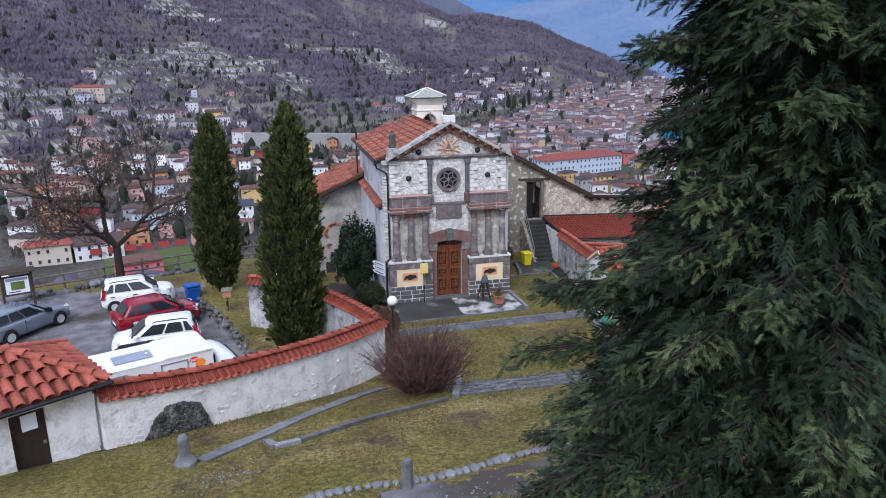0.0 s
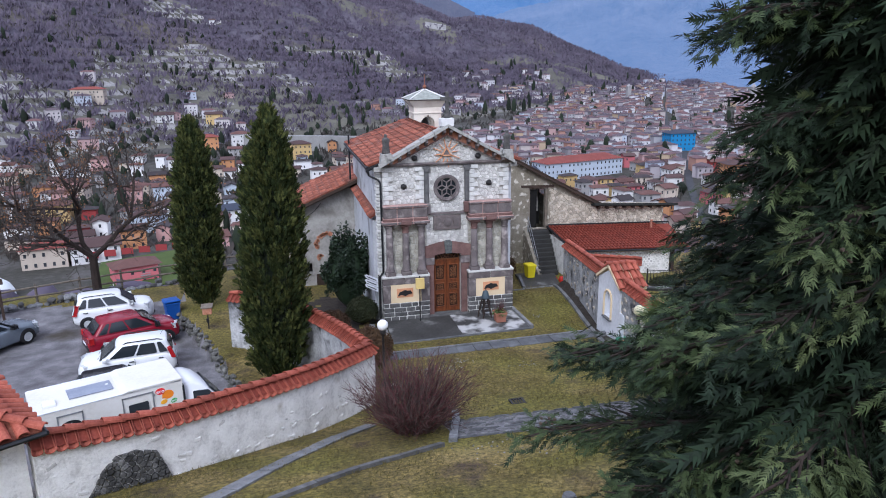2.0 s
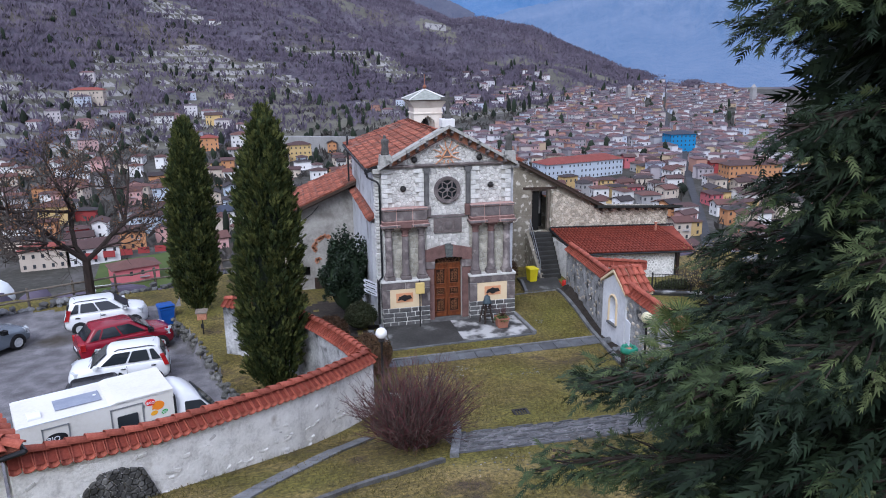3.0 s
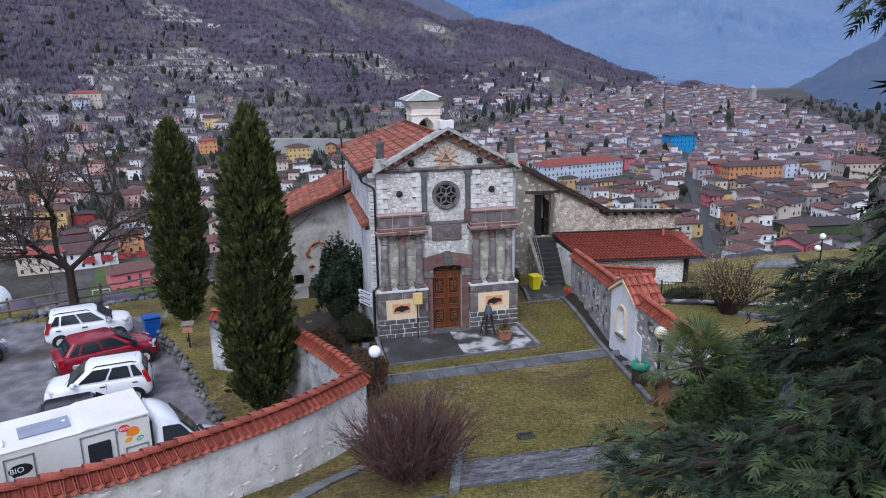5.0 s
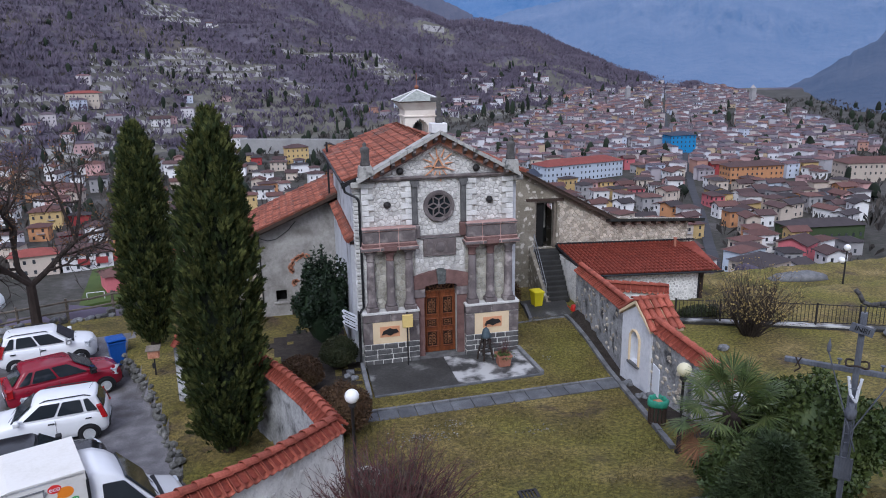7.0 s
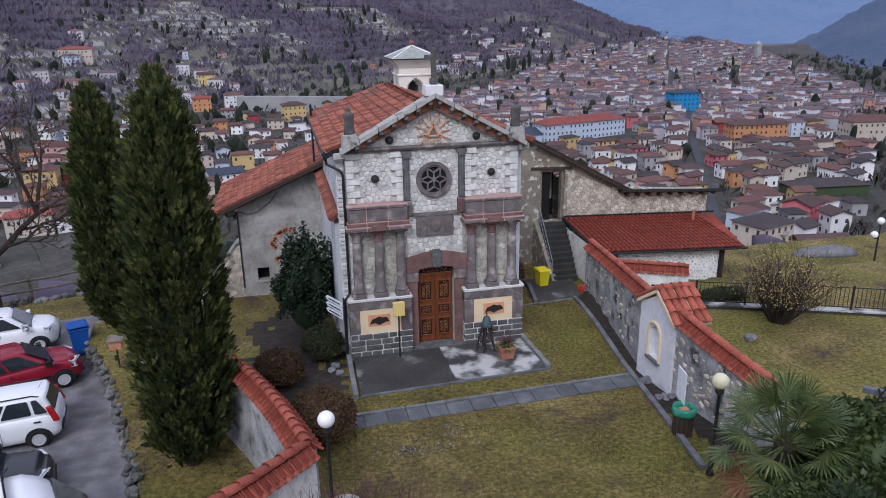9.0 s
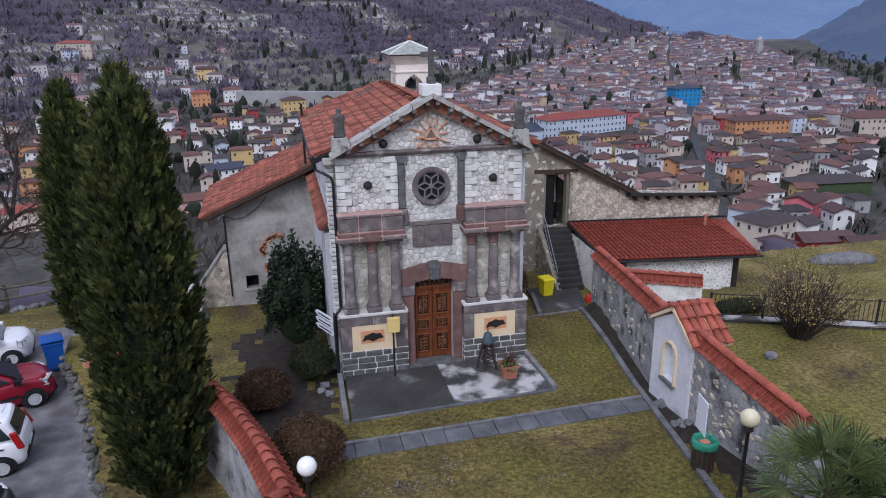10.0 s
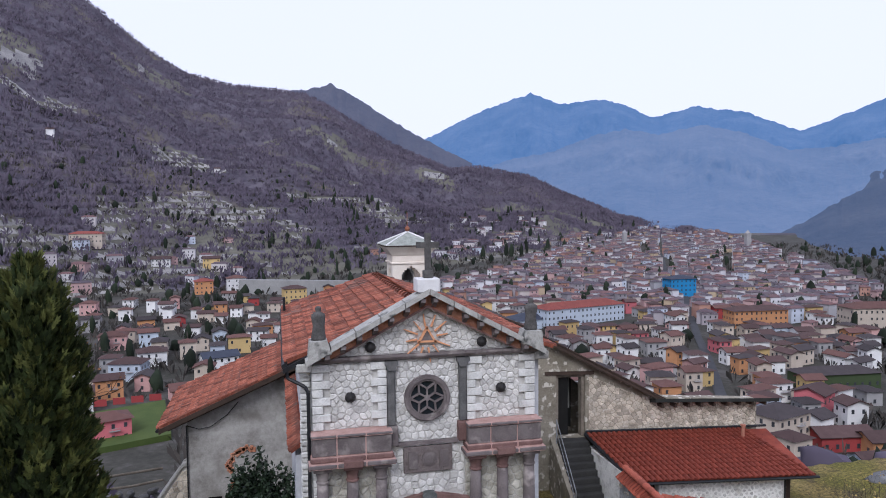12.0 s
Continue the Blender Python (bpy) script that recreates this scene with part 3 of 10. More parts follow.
AIR_FAR = hazy_mountain_material("far_mountain", [(0.03, 0.036, 0.05), (0.06, 0.064, 0.08), (0.105, 0.105, 0.115)], (0.06, 0.165, 0.38), 0.98)
AIR_MID = hazy_mountain_material("middle_mountain", [(0.06, 0.055, 0.06), (0.10, 0.085, 0.085)], (0.10, 0.14, 0.27), 0.45)
AIR_CENTRE = hazy_mountain_material("wooded_middle_hill", [(0.055, 0.05, 0.05), (0.09, 0.08, 0.078), (0.135, 0.118, 0.11)], (0.075, 0.155, 0.32), 1.05)
AIR_RIGHT = hazy_mountain_material("near_mountain", [(0.03, 0.031, 0.036), (0.055, 0.052, 0.056), (0.09, 0.083, 0.08)], (0.05, 0.105, 0.23), 0.62)
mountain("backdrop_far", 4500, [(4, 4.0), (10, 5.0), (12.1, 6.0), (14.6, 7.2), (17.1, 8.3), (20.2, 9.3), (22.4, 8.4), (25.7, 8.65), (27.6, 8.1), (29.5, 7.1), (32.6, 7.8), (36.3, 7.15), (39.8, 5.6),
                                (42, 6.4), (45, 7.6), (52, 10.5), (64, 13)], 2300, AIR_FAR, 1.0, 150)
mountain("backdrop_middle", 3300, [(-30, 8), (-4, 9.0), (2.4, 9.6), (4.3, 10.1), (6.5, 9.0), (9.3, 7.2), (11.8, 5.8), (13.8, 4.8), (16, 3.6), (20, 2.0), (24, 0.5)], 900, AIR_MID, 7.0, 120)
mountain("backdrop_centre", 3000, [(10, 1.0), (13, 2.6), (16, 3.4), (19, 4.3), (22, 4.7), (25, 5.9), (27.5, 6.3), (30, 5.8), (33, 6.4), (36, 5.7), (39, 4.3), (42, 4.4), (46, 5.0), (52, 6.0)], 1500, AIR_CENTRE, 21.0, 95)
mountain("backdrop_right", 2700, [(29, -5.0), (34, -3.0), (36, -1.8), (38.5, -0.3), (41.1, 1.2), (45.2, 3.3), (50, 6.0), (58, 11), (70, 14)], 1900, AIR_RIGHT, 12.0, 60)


# ---- stonework: crazy-paved rubble laid as real stones ----
def clip_poly(poly, p, n):
    """Keep the side of a convex polygon where (q - p).n <= 0."""
    out = []
    for i in range(len(poly)):
        a, b = poly[i], poly[(i + 1) % len(poly)]
        da, db = (a - p).dot(n), (b - p).dot(n)
        if da <= 0:
            out.append(a)
        if da * db < 0:
            out.append(a.lerp(b, da / (da - db)))
    return out


def rubble_cells(region, size, rnd, flat=1.0):
    """Irregular stones that fill a convex region of the wall."""
    reg = [Vector(p) for p in region]
    x0, x1 = min(p.x for p in reg) - size, max(p.x for p in reg) + size
    y0, y1 = min(p.y for p in reg) - size, max(p.y for p in reg) + size
    pts, row, y = [], 0, y0
    while y < y1:
        x = x0 + (row % 2) * size / 2
        while x < x1:
            pts.append(Vector((x + rnd.uniform(-0.36, 0.36) * size, y + rnd.uniform(-0.36, 0.36) * size * flat)))
            x += size
        y += size * 0.86 * flat
        row += 1
    cells = []
    for p in pts:
        poly = list(reg)
        for q in pts:
            if q is not p and (q - p).length < 2.6 * size:
                poly = clip_poly(poly, (p + q) / 2, q - p)
                if len(poly) < 3:
                    break
        if len(poly) >= 3:
            c = sum(poly, Vector((0, 0))) / len(poly)
            area = abs(sum(a.cross(b) for a, b in zip(poly, poly[1:] + poly[:1]))) / 2
            if area > 0.12 * size * size:
                cells.append((c, poly))
    return cells


def stone_bm(bm, c, poly, gap, proud, rnd, put):
    """One pillow-faced stone; put(u, v, h) turns wall coordinates into space."""
    size = max((p - c).length for p in poly)
    k = 1 - gap / max(size, 0.02)
    outer = [c + (p - c) * k for p in poly]
    inner = [c + (p - c) * (k * 0.74) for p in poly]
    h = proud * rnd.uniform(0.6, 1.25)
    a = [bm.verts.new(put(p.x, p.y, -0.05)) for p in outer]
    b = [bm.verts.new(put(p.x, p.y, h * 0.55)) for p in outer]
    d = [bm.verts.new(put(p.x, p.y, h + rnd.uniform(-0.006, 0.006))) for p in inner]
    n = len(poly)
    for i in range(n):
        j = (i + 1) % n
        bm.faces.new((a[i], a[j], b[j], b[i]))
        bm.faces.new((b[i], b[j], d[j], d[i]))
    bm.faces.new(d)


def rubble(parent, regions, size, material, put, seed, gap=0.016, proud=0.034, flat=1.0, joined=None, skip=None, name="stone"):
    """Stones as parts of a wall, or all in one mesh where joined is a material."""
    rnd = random.Random(seed)
    bm = bmesh.new() if joined else None
    for region in regions:
        for c, poly in rubble_cells(region, size, rnd, flat):
            if skip and skip(c):
                continue
            if joined:
                stone_bm(bm, c, poly, gap, proud, rnd, put)
            else:
                one = bmesh.new()
                stone_bm(one, c, poly, gap, proud, rnd, put)
                part(name, one, material, parent)
    if joined:
        part("rubble_facing", bm, joined, parent, kind="stuff")


def on_front(y):
    return lambda u, v, h: (u, y - h, v)


# ---- the church ----
church = thing("church", (0, 0, 0), "small white stone church with porphyry columns and a red tiled roof", "church")
bm = bmesh.new()
box(bm, -2.92, -0.65, 0.06, 0.6, -0.4, 7.12)
box(bm, 0.65, 2.92, 0.06, 0.6, -0.4, 7.12)
box(bm, -0.65, 0.65, 0.06, 0.6, 3.0, 7.12)
prism(bm, [(-2.92, 7.12), (2.92, 7.12), (0, 8.68)], "y", 0.06, 0.6)
facade = part("facade_wall", bm, M["mortar"], church, "white crazy-paved rubble with pale mortar")
bm = bmesh.new()
box(bm, -3.15, -2.92, 0.3, 10, -1.8, 7.12)
box(bm, 2.92, 3.15, 0.3, 10, -1.8, 7.12)
box(bm, -3.15, 3.15, 10.0, 10.25, -1.8, 7.12)
prism(bm, [(-3.15, 7.12), (3.15, 7.12), (0, 8.25)], "y", 10.0, 10.25)
nave_wall = part("nave_wall", bm, M["blue_plaster"], church, "pale blue-white plastered side walls")
for y in (2.2, 5.0):
    bm = bmesh.new()
    box(bm, -3.17, -3.1, y, y + 0.5, 2.6, 4.3)
    part("side_window", bm, M["dark"], nave_wall)
bm = bmesh.new()
sheet(bm, [(-3.5, 0.12, 7.13), (-3.5, 10.3, 7.13), (0, 10.3, 8.33), (0, 0.12, 8.33)], 0.1)
sheet(bm, [(0, 0.12, 8.33), (0, 10.3, 8.33), (3.5, 10.3, 7.13), (3.5, 0.12, 7.13)], 0.1)
nave_roof = part("nave_roof", bm, M["tile_far"], church, "old orange barrel tiles")
bm = bmesh.new()
sheet(bm, [(-3.44, 0.55, 4.7), (-3.44, 8.9, 4.7), (-3.15, 8.9, 4.9), (-3.15, 0.55, 4.9)], 0.1)
side_roof = part("side_ledge_roof", bm, M["tile_far"], church, "narrow tiled ledge along the side wall")
bm = bmesh.new()
box(bm, -3.34, -3.15, 0.7, 8.9, -1.5, 4.6)
part("side_ledge_wall", bm, M["blue_plaster"], church)

# raking cornice: coping slabs, terracotta band, brackets
for s in (-1, 1):
    for i in range(5):
        a, b = i / 5 + 0.004, (i + 1) / 5 - 0.004
        x0, x1 = s * 3.1 * a, s * 3.1 * b
        z0, z1 = 8.93 - 1.68 * a, 8.93 - 1.68 * b
        bm = bmesh.new()
        prism(bm, [(x0, z0), (x1, z1), (x1, z1 - 0.15), (x0, z0 - 0.15)], "y", -0.46, 0.16)
        bevel(bm, 0.02)
        part("coping_slab", bm, M["lichen_stone"], church)
    bm = bmesh.new()
    prism(bm, [(0, 8.77), (s * 2.98, 7.17), (s * 2.45, 7.2), (0, 8.46)], "y", -0.12, 0.1)
    part("cornice_band", bm, M["brown"], church, "weathered red terracotta band")
    bm = bmesh.new()
    prism(bm, [(0, 8.47), (s * 2.42, 7.235), (s * 2.34, 7.235), (0, 8.41)], "y", -0.16, 0.08)
    part("cornice_moulding", bm, M["red_porphyry"], church)
    for i in range(7):
        x = s * (0.16 + 0.4 * i)
        z = 8.76 - 0.5419 * abs(x)
        bm = bmesh.new()
        prism(bm, [(-0.42, z), (0.0, z), (0.0, z - 0.26), (-0.12, z - 0.26), (-0.34, z - 0.12), (-0.42, z - 0.1)], "x", x - 0.06, x + 0.06)
        bevel(bm, 0.012)
        part("bracket", bm, M["porphyry"], church)
    # kneeler that carries the statue
    bm = bmesh.new()
    prism(bm, [(s * 2.45, 7.4), (s * 3.02, 7.3), (s * 2.98, 7.72), (s * 2.55, 7.74)], "y", -0.44, 0.1)
    bevel(bm, 0.02)
    part("statue_base", bm, M["lichen_stone"], church)
    # projecting end of the main cornice
    bm = bmesh.new()
    box(bm, *sorted((s * 2.92, s * 3.3)), -0.1, 0.5, 6.9, 7.12)
    bevel(bm, 0.03)
    part("cornice_end", bm, M["lichen_stone"], church)
for i in range(6):
    x0 = -3.0 + i
    bm = bmesh.new()
    prism(bm, [(0.06, 7.08), (-0.07, 7.1), (-0.13, 7.18), (-0.13, 7.23), (0.06, 7.23)], "x", x0 + 0.005, x0 + 0.995)
    part("cornice_block", bm, M["porphyry"], church)

# cross on the apex
bm = bmesh.new()
box(bm, -0.31, 0.27, -0.42, 0.14, 8.83, 9.17)
bevel(bm, 0.02)
part("cross_base", bm, M["marble"], church, "pale stone block")
bm = bmesh.new()
box(bm, -0.1, 0.14, -0.24, 0.0, 9.17, 9.36)
bevel(bm, 0.015)
box(bm, -0.05, 0.09, -0.19, -0.05, 9.36, 10.31)
box(bm, -0.27, -0.05, -0.18, -0.06, 9.93, 10.08)
box(bm, 0.09, 0.3, -0.18, -0.06, 9.93, 10.08)
part("stone_cross", bm, M["statue"], church, "dark weathered stone cross")

# emblem of a triangle with rays
bm = bmesh.new()
tri = [Vector((-0.25, 7.5)), Vector((0.25, 7.5)), Vector((0, 7.92))]
for a, b in zip(tri, tri[1:] + tri[:1]):
    n = Vector((-(b - a).y, (b - a).x)).normalized() * 0.05
    prism(bm, [tuple(a), tuple(b), tuple(b + n), tuple(a + n)], "y", -0.06, 0.03)
for k in range(12):
    a = radians(30 * k + 8)
    c = Vector((0, 7.62))
    d = Vector((math.cos(a), math.sin(a)))
    if 0.9 < d.y:
        r0, r1 = 0.3, 0.62
    else:
        r0, r1 = 0.26, 0.55 + 0.1 * (k % 2)
    n = Vector((-d.y, d.x)) * 0.022
    prism(bm, [tuple(c + d * r0 - n), tuple(c + d * r1 - n * 0.4), tuple(c + d * r1 + n * 0.4), tuple(c + d * r0 + n)], "y", -0.045, 0.03)
part("emblem", bm, M["fresco"], facade, "terracotta triangle with rays")
bm = bmesh.new()
prism(bm, [(-0.2, 7.53), (0.2, 7.53), (0, 7.86)], "y", -0.03, 0.03)
part("emblem_field", bm, M["porphyry"], facade)

# round iron vents
for x, z in ((-1.98, 6.2), (1.98, 6.2), (-1.46, 7.445), (1.46, 7.445)):
    bm = bmesh.new()
    lathe(bm, 0, 0, [(0.14, 0), (0.14, 0.03), (0.12, 0.07), (0.075, 0.12), (0.02, 0.14)], 9)
    bmesh.ops.rotate(bm, verts=bm.verts, cent=(0, 0, 0), matrix=Matrix.Rotation(radians(90), 3, "X"))
    bmesh.ops.translate(bm, verts=bm.verts, vec=(x, 0.0, z))
    part("vent_cap", bm, M["iron"], facade)

# rose window
bm = bmesh.new()
for r0, r1, y0, y1 in ((0.44, 0.6, -0.06, 0.05), (0.5, 0.57, -0.1, -0.06)):
    n = 40
    rings = [[bm.verts.new((r * math.cos(2 * math.pi * i / n) - 0.01, y, 6.06 + r * math.sin(2 * math.pi * i / n))) for i in range(n)] for r, y in ((r0, y1), (r0, y0), (r1, y0), (r1, y1))]
    for a, b in zip(rings, rings[1:] + rings[:1]):
        for i in range(n):
            bm.faces.new((a[i], a[(i + 1) % n], b[(i + 1) % n], b[i]))
window = part("rose_window", bm, M["porphyry"], church, "round stone window with a six-rayed tracery")
bm = bmesh.new()
lathe(bm, 0, 0, [(0.46, 0), (0.46, 0.02)], 32)
bmesh.ops.rotate(bm, verts=bm.verts, cent=(0, 0, 0), matrix=Matrix.Rotation(radians(90), 3, "X"))
bmesh.ops.translate(bm, verts=bm.verts, vec=(-0.01, 0.045, 6.06))
part("pane", bm, M["car_glass"], window)
bm = bmesh.new()


def bar(bm, a, b, w, y0, y1):
    a, b = Vector(a), Vector(b)
    n = Vector((-(b - a).y, (b - a).x)).normalized() * w / 2
    prism(bm, [tuple(a - n), tuple(b - n), tuple(b + n), tuple(a + n)], "y", y0, y1)


c = Vector((-0.01, 6.06))
for k in range(6):
    d0 = Vector((math.cos(radians(60 * k + 30)), math.sin(radians(60 * k + 30))))
    d1 = Vector((math.cos(radians(60 * k + 60)), math.sin(radians(60 * k + 60))))
    d2 = Vector((math.cos(radians(60 * k)), math.sin(radians(60 * k))))
    bar(bm, c + d0 * 0.06, c + d0 * 0.25, 0.04, -0.045, 0.02)
    bar(bm, c + d0 * 0.24, c + d1 * 0.45, 0.045, -0.05, 0.02)
    bar(bm, c + d0 * 0.24, c + d2 * 0.45, 0.045, -0.05, 0.02)
lathe(bm, 0, 0, [(0.075, 0), (0.075, 0.06)], 10)
hub = [v for v in bm.verts if abs(v.co.z) < 0.5]
bmesh.ops.rotate(bm, verts=hub, cent=(0, 0, 0), matrix=Matrix.Rotation(radians(90), 3, "X"))
bmesh.ops.translate(bm, verts=hub, vec=(-0.01, 0.0, 6.06))
part("tracery", bm, M["porphyry"], window)

# pilasters and the blocks under them
for s in (-1, 1):
    x = s * 0.94
    bm = bmesh.new()
    box(bm, x - 0.1, x + 0.1, -0.08, 0.06, 5.4, 6.86)
    bevel(bm, 0.03)
    pil = part("pilaster", bm, M["ashlar"], church)
    bm = bmesh.new()
    prism(bm, [(x - 0.1, 6.84), (x + 0.1, 6.84), (x + 0.13, 6.95), (x + 0.17, 6.97), (x + 0.17, 7.07), (x - 0.17, 7.07), (x - 0.17, 6.97), (x - 0.13, 6.95)], "y", -0.13, 0.06)
    bevel(bm, 0.015)
    part("capital", bm, M["ashlar"], pil)
    bm = bmesh.new()
    box(bm, x - 0.15, x + 0.15, -0.16, 0.06, 4.9, 5.4)
    bevel(bm, 0.02)
    part("pilaster_block", bm, M["red_porphyry" if s > 0 else "porphyry"], church)

# pedestals with panels
for s in (-1, 1):
    x0, x1 = sorted((s * 0.93, s * 3.1))
    p0, p1 = sorted((s * 1.3, s * 2.68))
    bm = bmesh.new()
    box(bm, x0 + 0.02, x1 - 0.02, -0.3, 0.06, -0.1, 2.05)
    pedestal = part("pedestal", bm, M["white_mortar"], church, "ashlar pedestal with a cream panel")
    bm = bmesh.new()
    box(bm, x0 - 0.02, x1 + 0.02, -0.37, 0.07, 2.05, 2.16)
    bevel(bm, 0.02)
    part("ledge", bm, M["white_mortar"], pedestal)
    blocks = [(x0, x0 + 0.36, 0.87, 1.72), (x1 - 0.4, x1, 0.87, 1.72), (x0, (x0 + x1) / 2 - 0.03, 1.74, 2.05), ((x0 + x1) / 2 - 0.02, x1, 1.74, 2.05)]
    for a, b, c0, c1 in blocks:
        bm = bmesh.new()
        box(bm, a + 0.006, b - 0.006, -0.345, 0.0, c0 + 0.006, c1 - 0.006)
        bevel(bm, 0.012)
        part("frame_block", bm, M["porphyry"], pedestal)
    bm = bmesh.new()
    box(bm, x0 + 0.36, x1 - 0.4, -0.325, 0.0, 0.87, 1.74)
    part("panel", bm, M["cream"], pedestal)
    cx = (p0 + p1) / 2 + (0.02 if s > 0 else -0.1)
    bm = bmesh.new()
    box(bm, cx - 0.38, cx + 0.38, -0.345, -0.3, 1.13, 1.55)
    part("relief_ground", bm, M["fresco"], pedestal)
    bm = bmesh.new()
    prism(bm, [(cx - 0.33, 1.22), (cx - 0.16, 1.27), (cx, 1.19), (cx + 0.16, 1.27), (cx + 0.34, 1.3), (cx + 0.26, 1.44), (cx + 0.1, 1.44), (cx, 1.49), (cx - 0.12, 1.43), (cx - 0.25, 1.39)], "y", -0.385, -0.33)
    bevel(bm, 0.012)
    part("relief", bm, M["iron"], pedestal, "dark winged relief")
    bm = bmesh.new()
    box(bm, x0 + 0.015, x1 - 0.015, -0.35, -0.2, -0.1, 0.865)
    part("mortar_bed", bm, M["white_mortar"], pedestal, "pale mortar between the courses")
    # rough ashlar courses
    rnd = random.Random(5 + s)
    z = 0.0
    for course in range(4):
        h = 0.87 / 4
        x = x0
        while x < x1 - 0.05:
            w = rnd.uniform(0.26, 0.62)
            w = x1 - x if x1 - x - w < 0.22 else w
            bm = bmesh.new()
            box(bm, x + 0.016, x + w - 0.016, -0.366 - rnd.uniform(0, 0.02), -0.1, z + 0.015, z + h - 0.015)
            bevel(bm, 0.022)
            for v in bm.verts:
                v.co.x += rnd.uniform(-0.008, 0.008)
                v.co.z += rnd.uniform(-0.01, 0.01)
            part("ashlar_stone", bm, M["ashlar"], pedestal)
            x += w
        z += h
    if s > 0:
        bm = bmesh.new()
        box(bm, 0.905, 0.94, -0.24, -0.18, 1.75, 2.0)
        part("slot", bm, M["iron"], pedestal)
    # entablature
    e0, e1 = sorted((s * 0.98, s * 2.98))
    for k, (ya, za, zb, grow, mt) in enumerate(((-0.36, 4.84, 5.31, 0.0, "porphyry"), (-0.42, 5.31, 5.4, 0.03, "porphyry"), (-0.41, 4.7, 4.84, 0.04, "red_porphyry"), (-0.5, 4.57, 4.7, 0.1, "porphyry"))):
        cut = [e0 - grow, e0 + 0.62, e0 + 1.34, e1 + grow]
        bm = bmesh.new()
        box(bm, cut[0] + 0.03, cut[-1] - 0.03, ya + 0.014, 0.05, za + 0.003, zb - 0.003)
        part("mortar_bed", bm, M["pink_mortar"], church, "pinkish repair mortar")
        for a, b in zip(cut, cut[1:]):
            bm = bmesh.new()
            box(bm, a + 0.013, b - 0.013, ya - random.uniform(0, 0.012), 0.06, za + 0.012, zb - 0.01)
            bevel(bm, 0.02)
            part("entablature_block", bm, M[mt], church)
    bm = bmesh.new()
    box(bm, s * 1.97 - 0.24, s * 1.97 + 0.24, -0.55, -0.3, 4.57, 4.75)
    bevel(bm, 0.014)
    part("entablature_break", bm, M["red_porphyry"], church)
    for i, cx in enumerate((1.24, 1.97, 2.71)):
        x = s * cx
        bm = bmesh.new()
        box(bm, x - 0.23, x + 0.23, -0.36, 0.04, 2.16, 2.33)
        bevel(bm, 0.014)
        column = part("column", bm, M["porphyry"], church)
        bm = bmesh.new()
        lathe(bm, x, -0.15, [(0.2, 2.33), (0.215, 2.37), (0.2, 2.42), (0.175, 2.44), (0.19, 2.48), (0.165, 2.52), (0.163, 3.0), (0.155, 3.5), (0.14, 4.12)], 16)
        part("shaft", bm, M["porphyry"], column, smooth=True)
        bm = bmesh.new()
        lathe(bm, x, -0.15, [(0.14, 4.12), (0.165, 4.14), (0.165, 4.17), (0.14, 4.19), (0.15, 4.3), (0.185, 4.42), (0.22, 4.47)], 14)
        box(bm, x - 0.23, x + 0.23, -0.38, 0.05, 4.46, 4.57)
        part("capital", bm, M["red_porphyry" if (i == 1 or (s > 0 and i == 0)) else "porphyry"], column)

# portal
for s in (-1, 1):
    for za, zb in ((0.05, 0.9), (0.91, 1.7), (1.71, 2.48)):
        bm = bmesh.new()
        box(bm, *sorted((s * 0.66, s * 1.06)), -0.03, 0.36, za, zb)
        part("door_jamb", bm, M["red_porphyry"], church)
for s in (-1, 1):
    bm = bmesh.new()
    box(bm, *sorted((s * 0.62, s * 1.1)), -0.08, 0.36, 2.49, 2.84)
    bevel(bm, 0.02)
    part("impost", bm, M["porphyry"], church)
for s in (-1, 1):
    bm = bmesh.new()
    prism(bm, [(s * 0.02, 3.04), (s * 0.6, 2.96), (s * 0.66, 2.85), (s * 1.1, 2.85), (s * 1.1, 3.36), (s * 0.02, 3.6)], "y", -0.1, 0.36)
    bevel(bm, 0.03)
    part("door_head", bm, M["red_porphyry"], church)
bm = bmesh.new()
prism(bm, [(-0.12, 3.02), (0.16, 3.02), (0.2, 3.55), (0.12, 3.62), (-0.1, 3.62), (-0.18, 3.55)], "y", -0.18, 0.0)
bevel(bm, 0.035)
part("keystone", bm, M["shield_stone"], church, "grey carved shield")
bm = bmesh.new()
box(bm, -0.64, 0.64, -0.045, 0.05, 4.12, 4.8)
bevel(bm, 0.015)
plaque = part("plaque", bm, M["plaque"], church, "carved porphyry plaque")
bm = bmesh.new()
for x0, x1 in ((-0.52, -0.28), (0.3, 0.53)):
    for k in range(3):
        w = 0.02
        box(bm, x0 + 0.03 * k, x1 - 0.03 * k, -0.075 + 0.01 * k, -0.04, 4.24 + 0.06 * k, 4.68 - 0.06 * k) if k != 1 else None
lathe(bm, 0, 0, [(0.2, 0), (0.2, 0.03), (0.12, 0.05)], 12)
disc = [v for v in bm.verts if abs(v.co.z) < 0.5]
bmesh.ops.rotate(bm, verts=disc, cent=(0, 0, 0), matrix=Matrix.Rotation(radians(90), 3, "X"))
bmesh.ops.translate(bm, verts=disc, vec=(0.02, -0.04, 4.46))
part("carving", bm, M["porphyry"], plaque)
bm = bmesh.new()
box(bm, -0.84, 0.8, -0.06, 0.06, 4.85, 4.93)
part("string_course", bm, M["porphyry"], church)
bm = bmesh.new()
box(bm, -0.66, 0.66, 0.3, 0.45, 0.02, 3.02)
door = part("door", bm, M["door_wood"], church, "carved walnut double door")
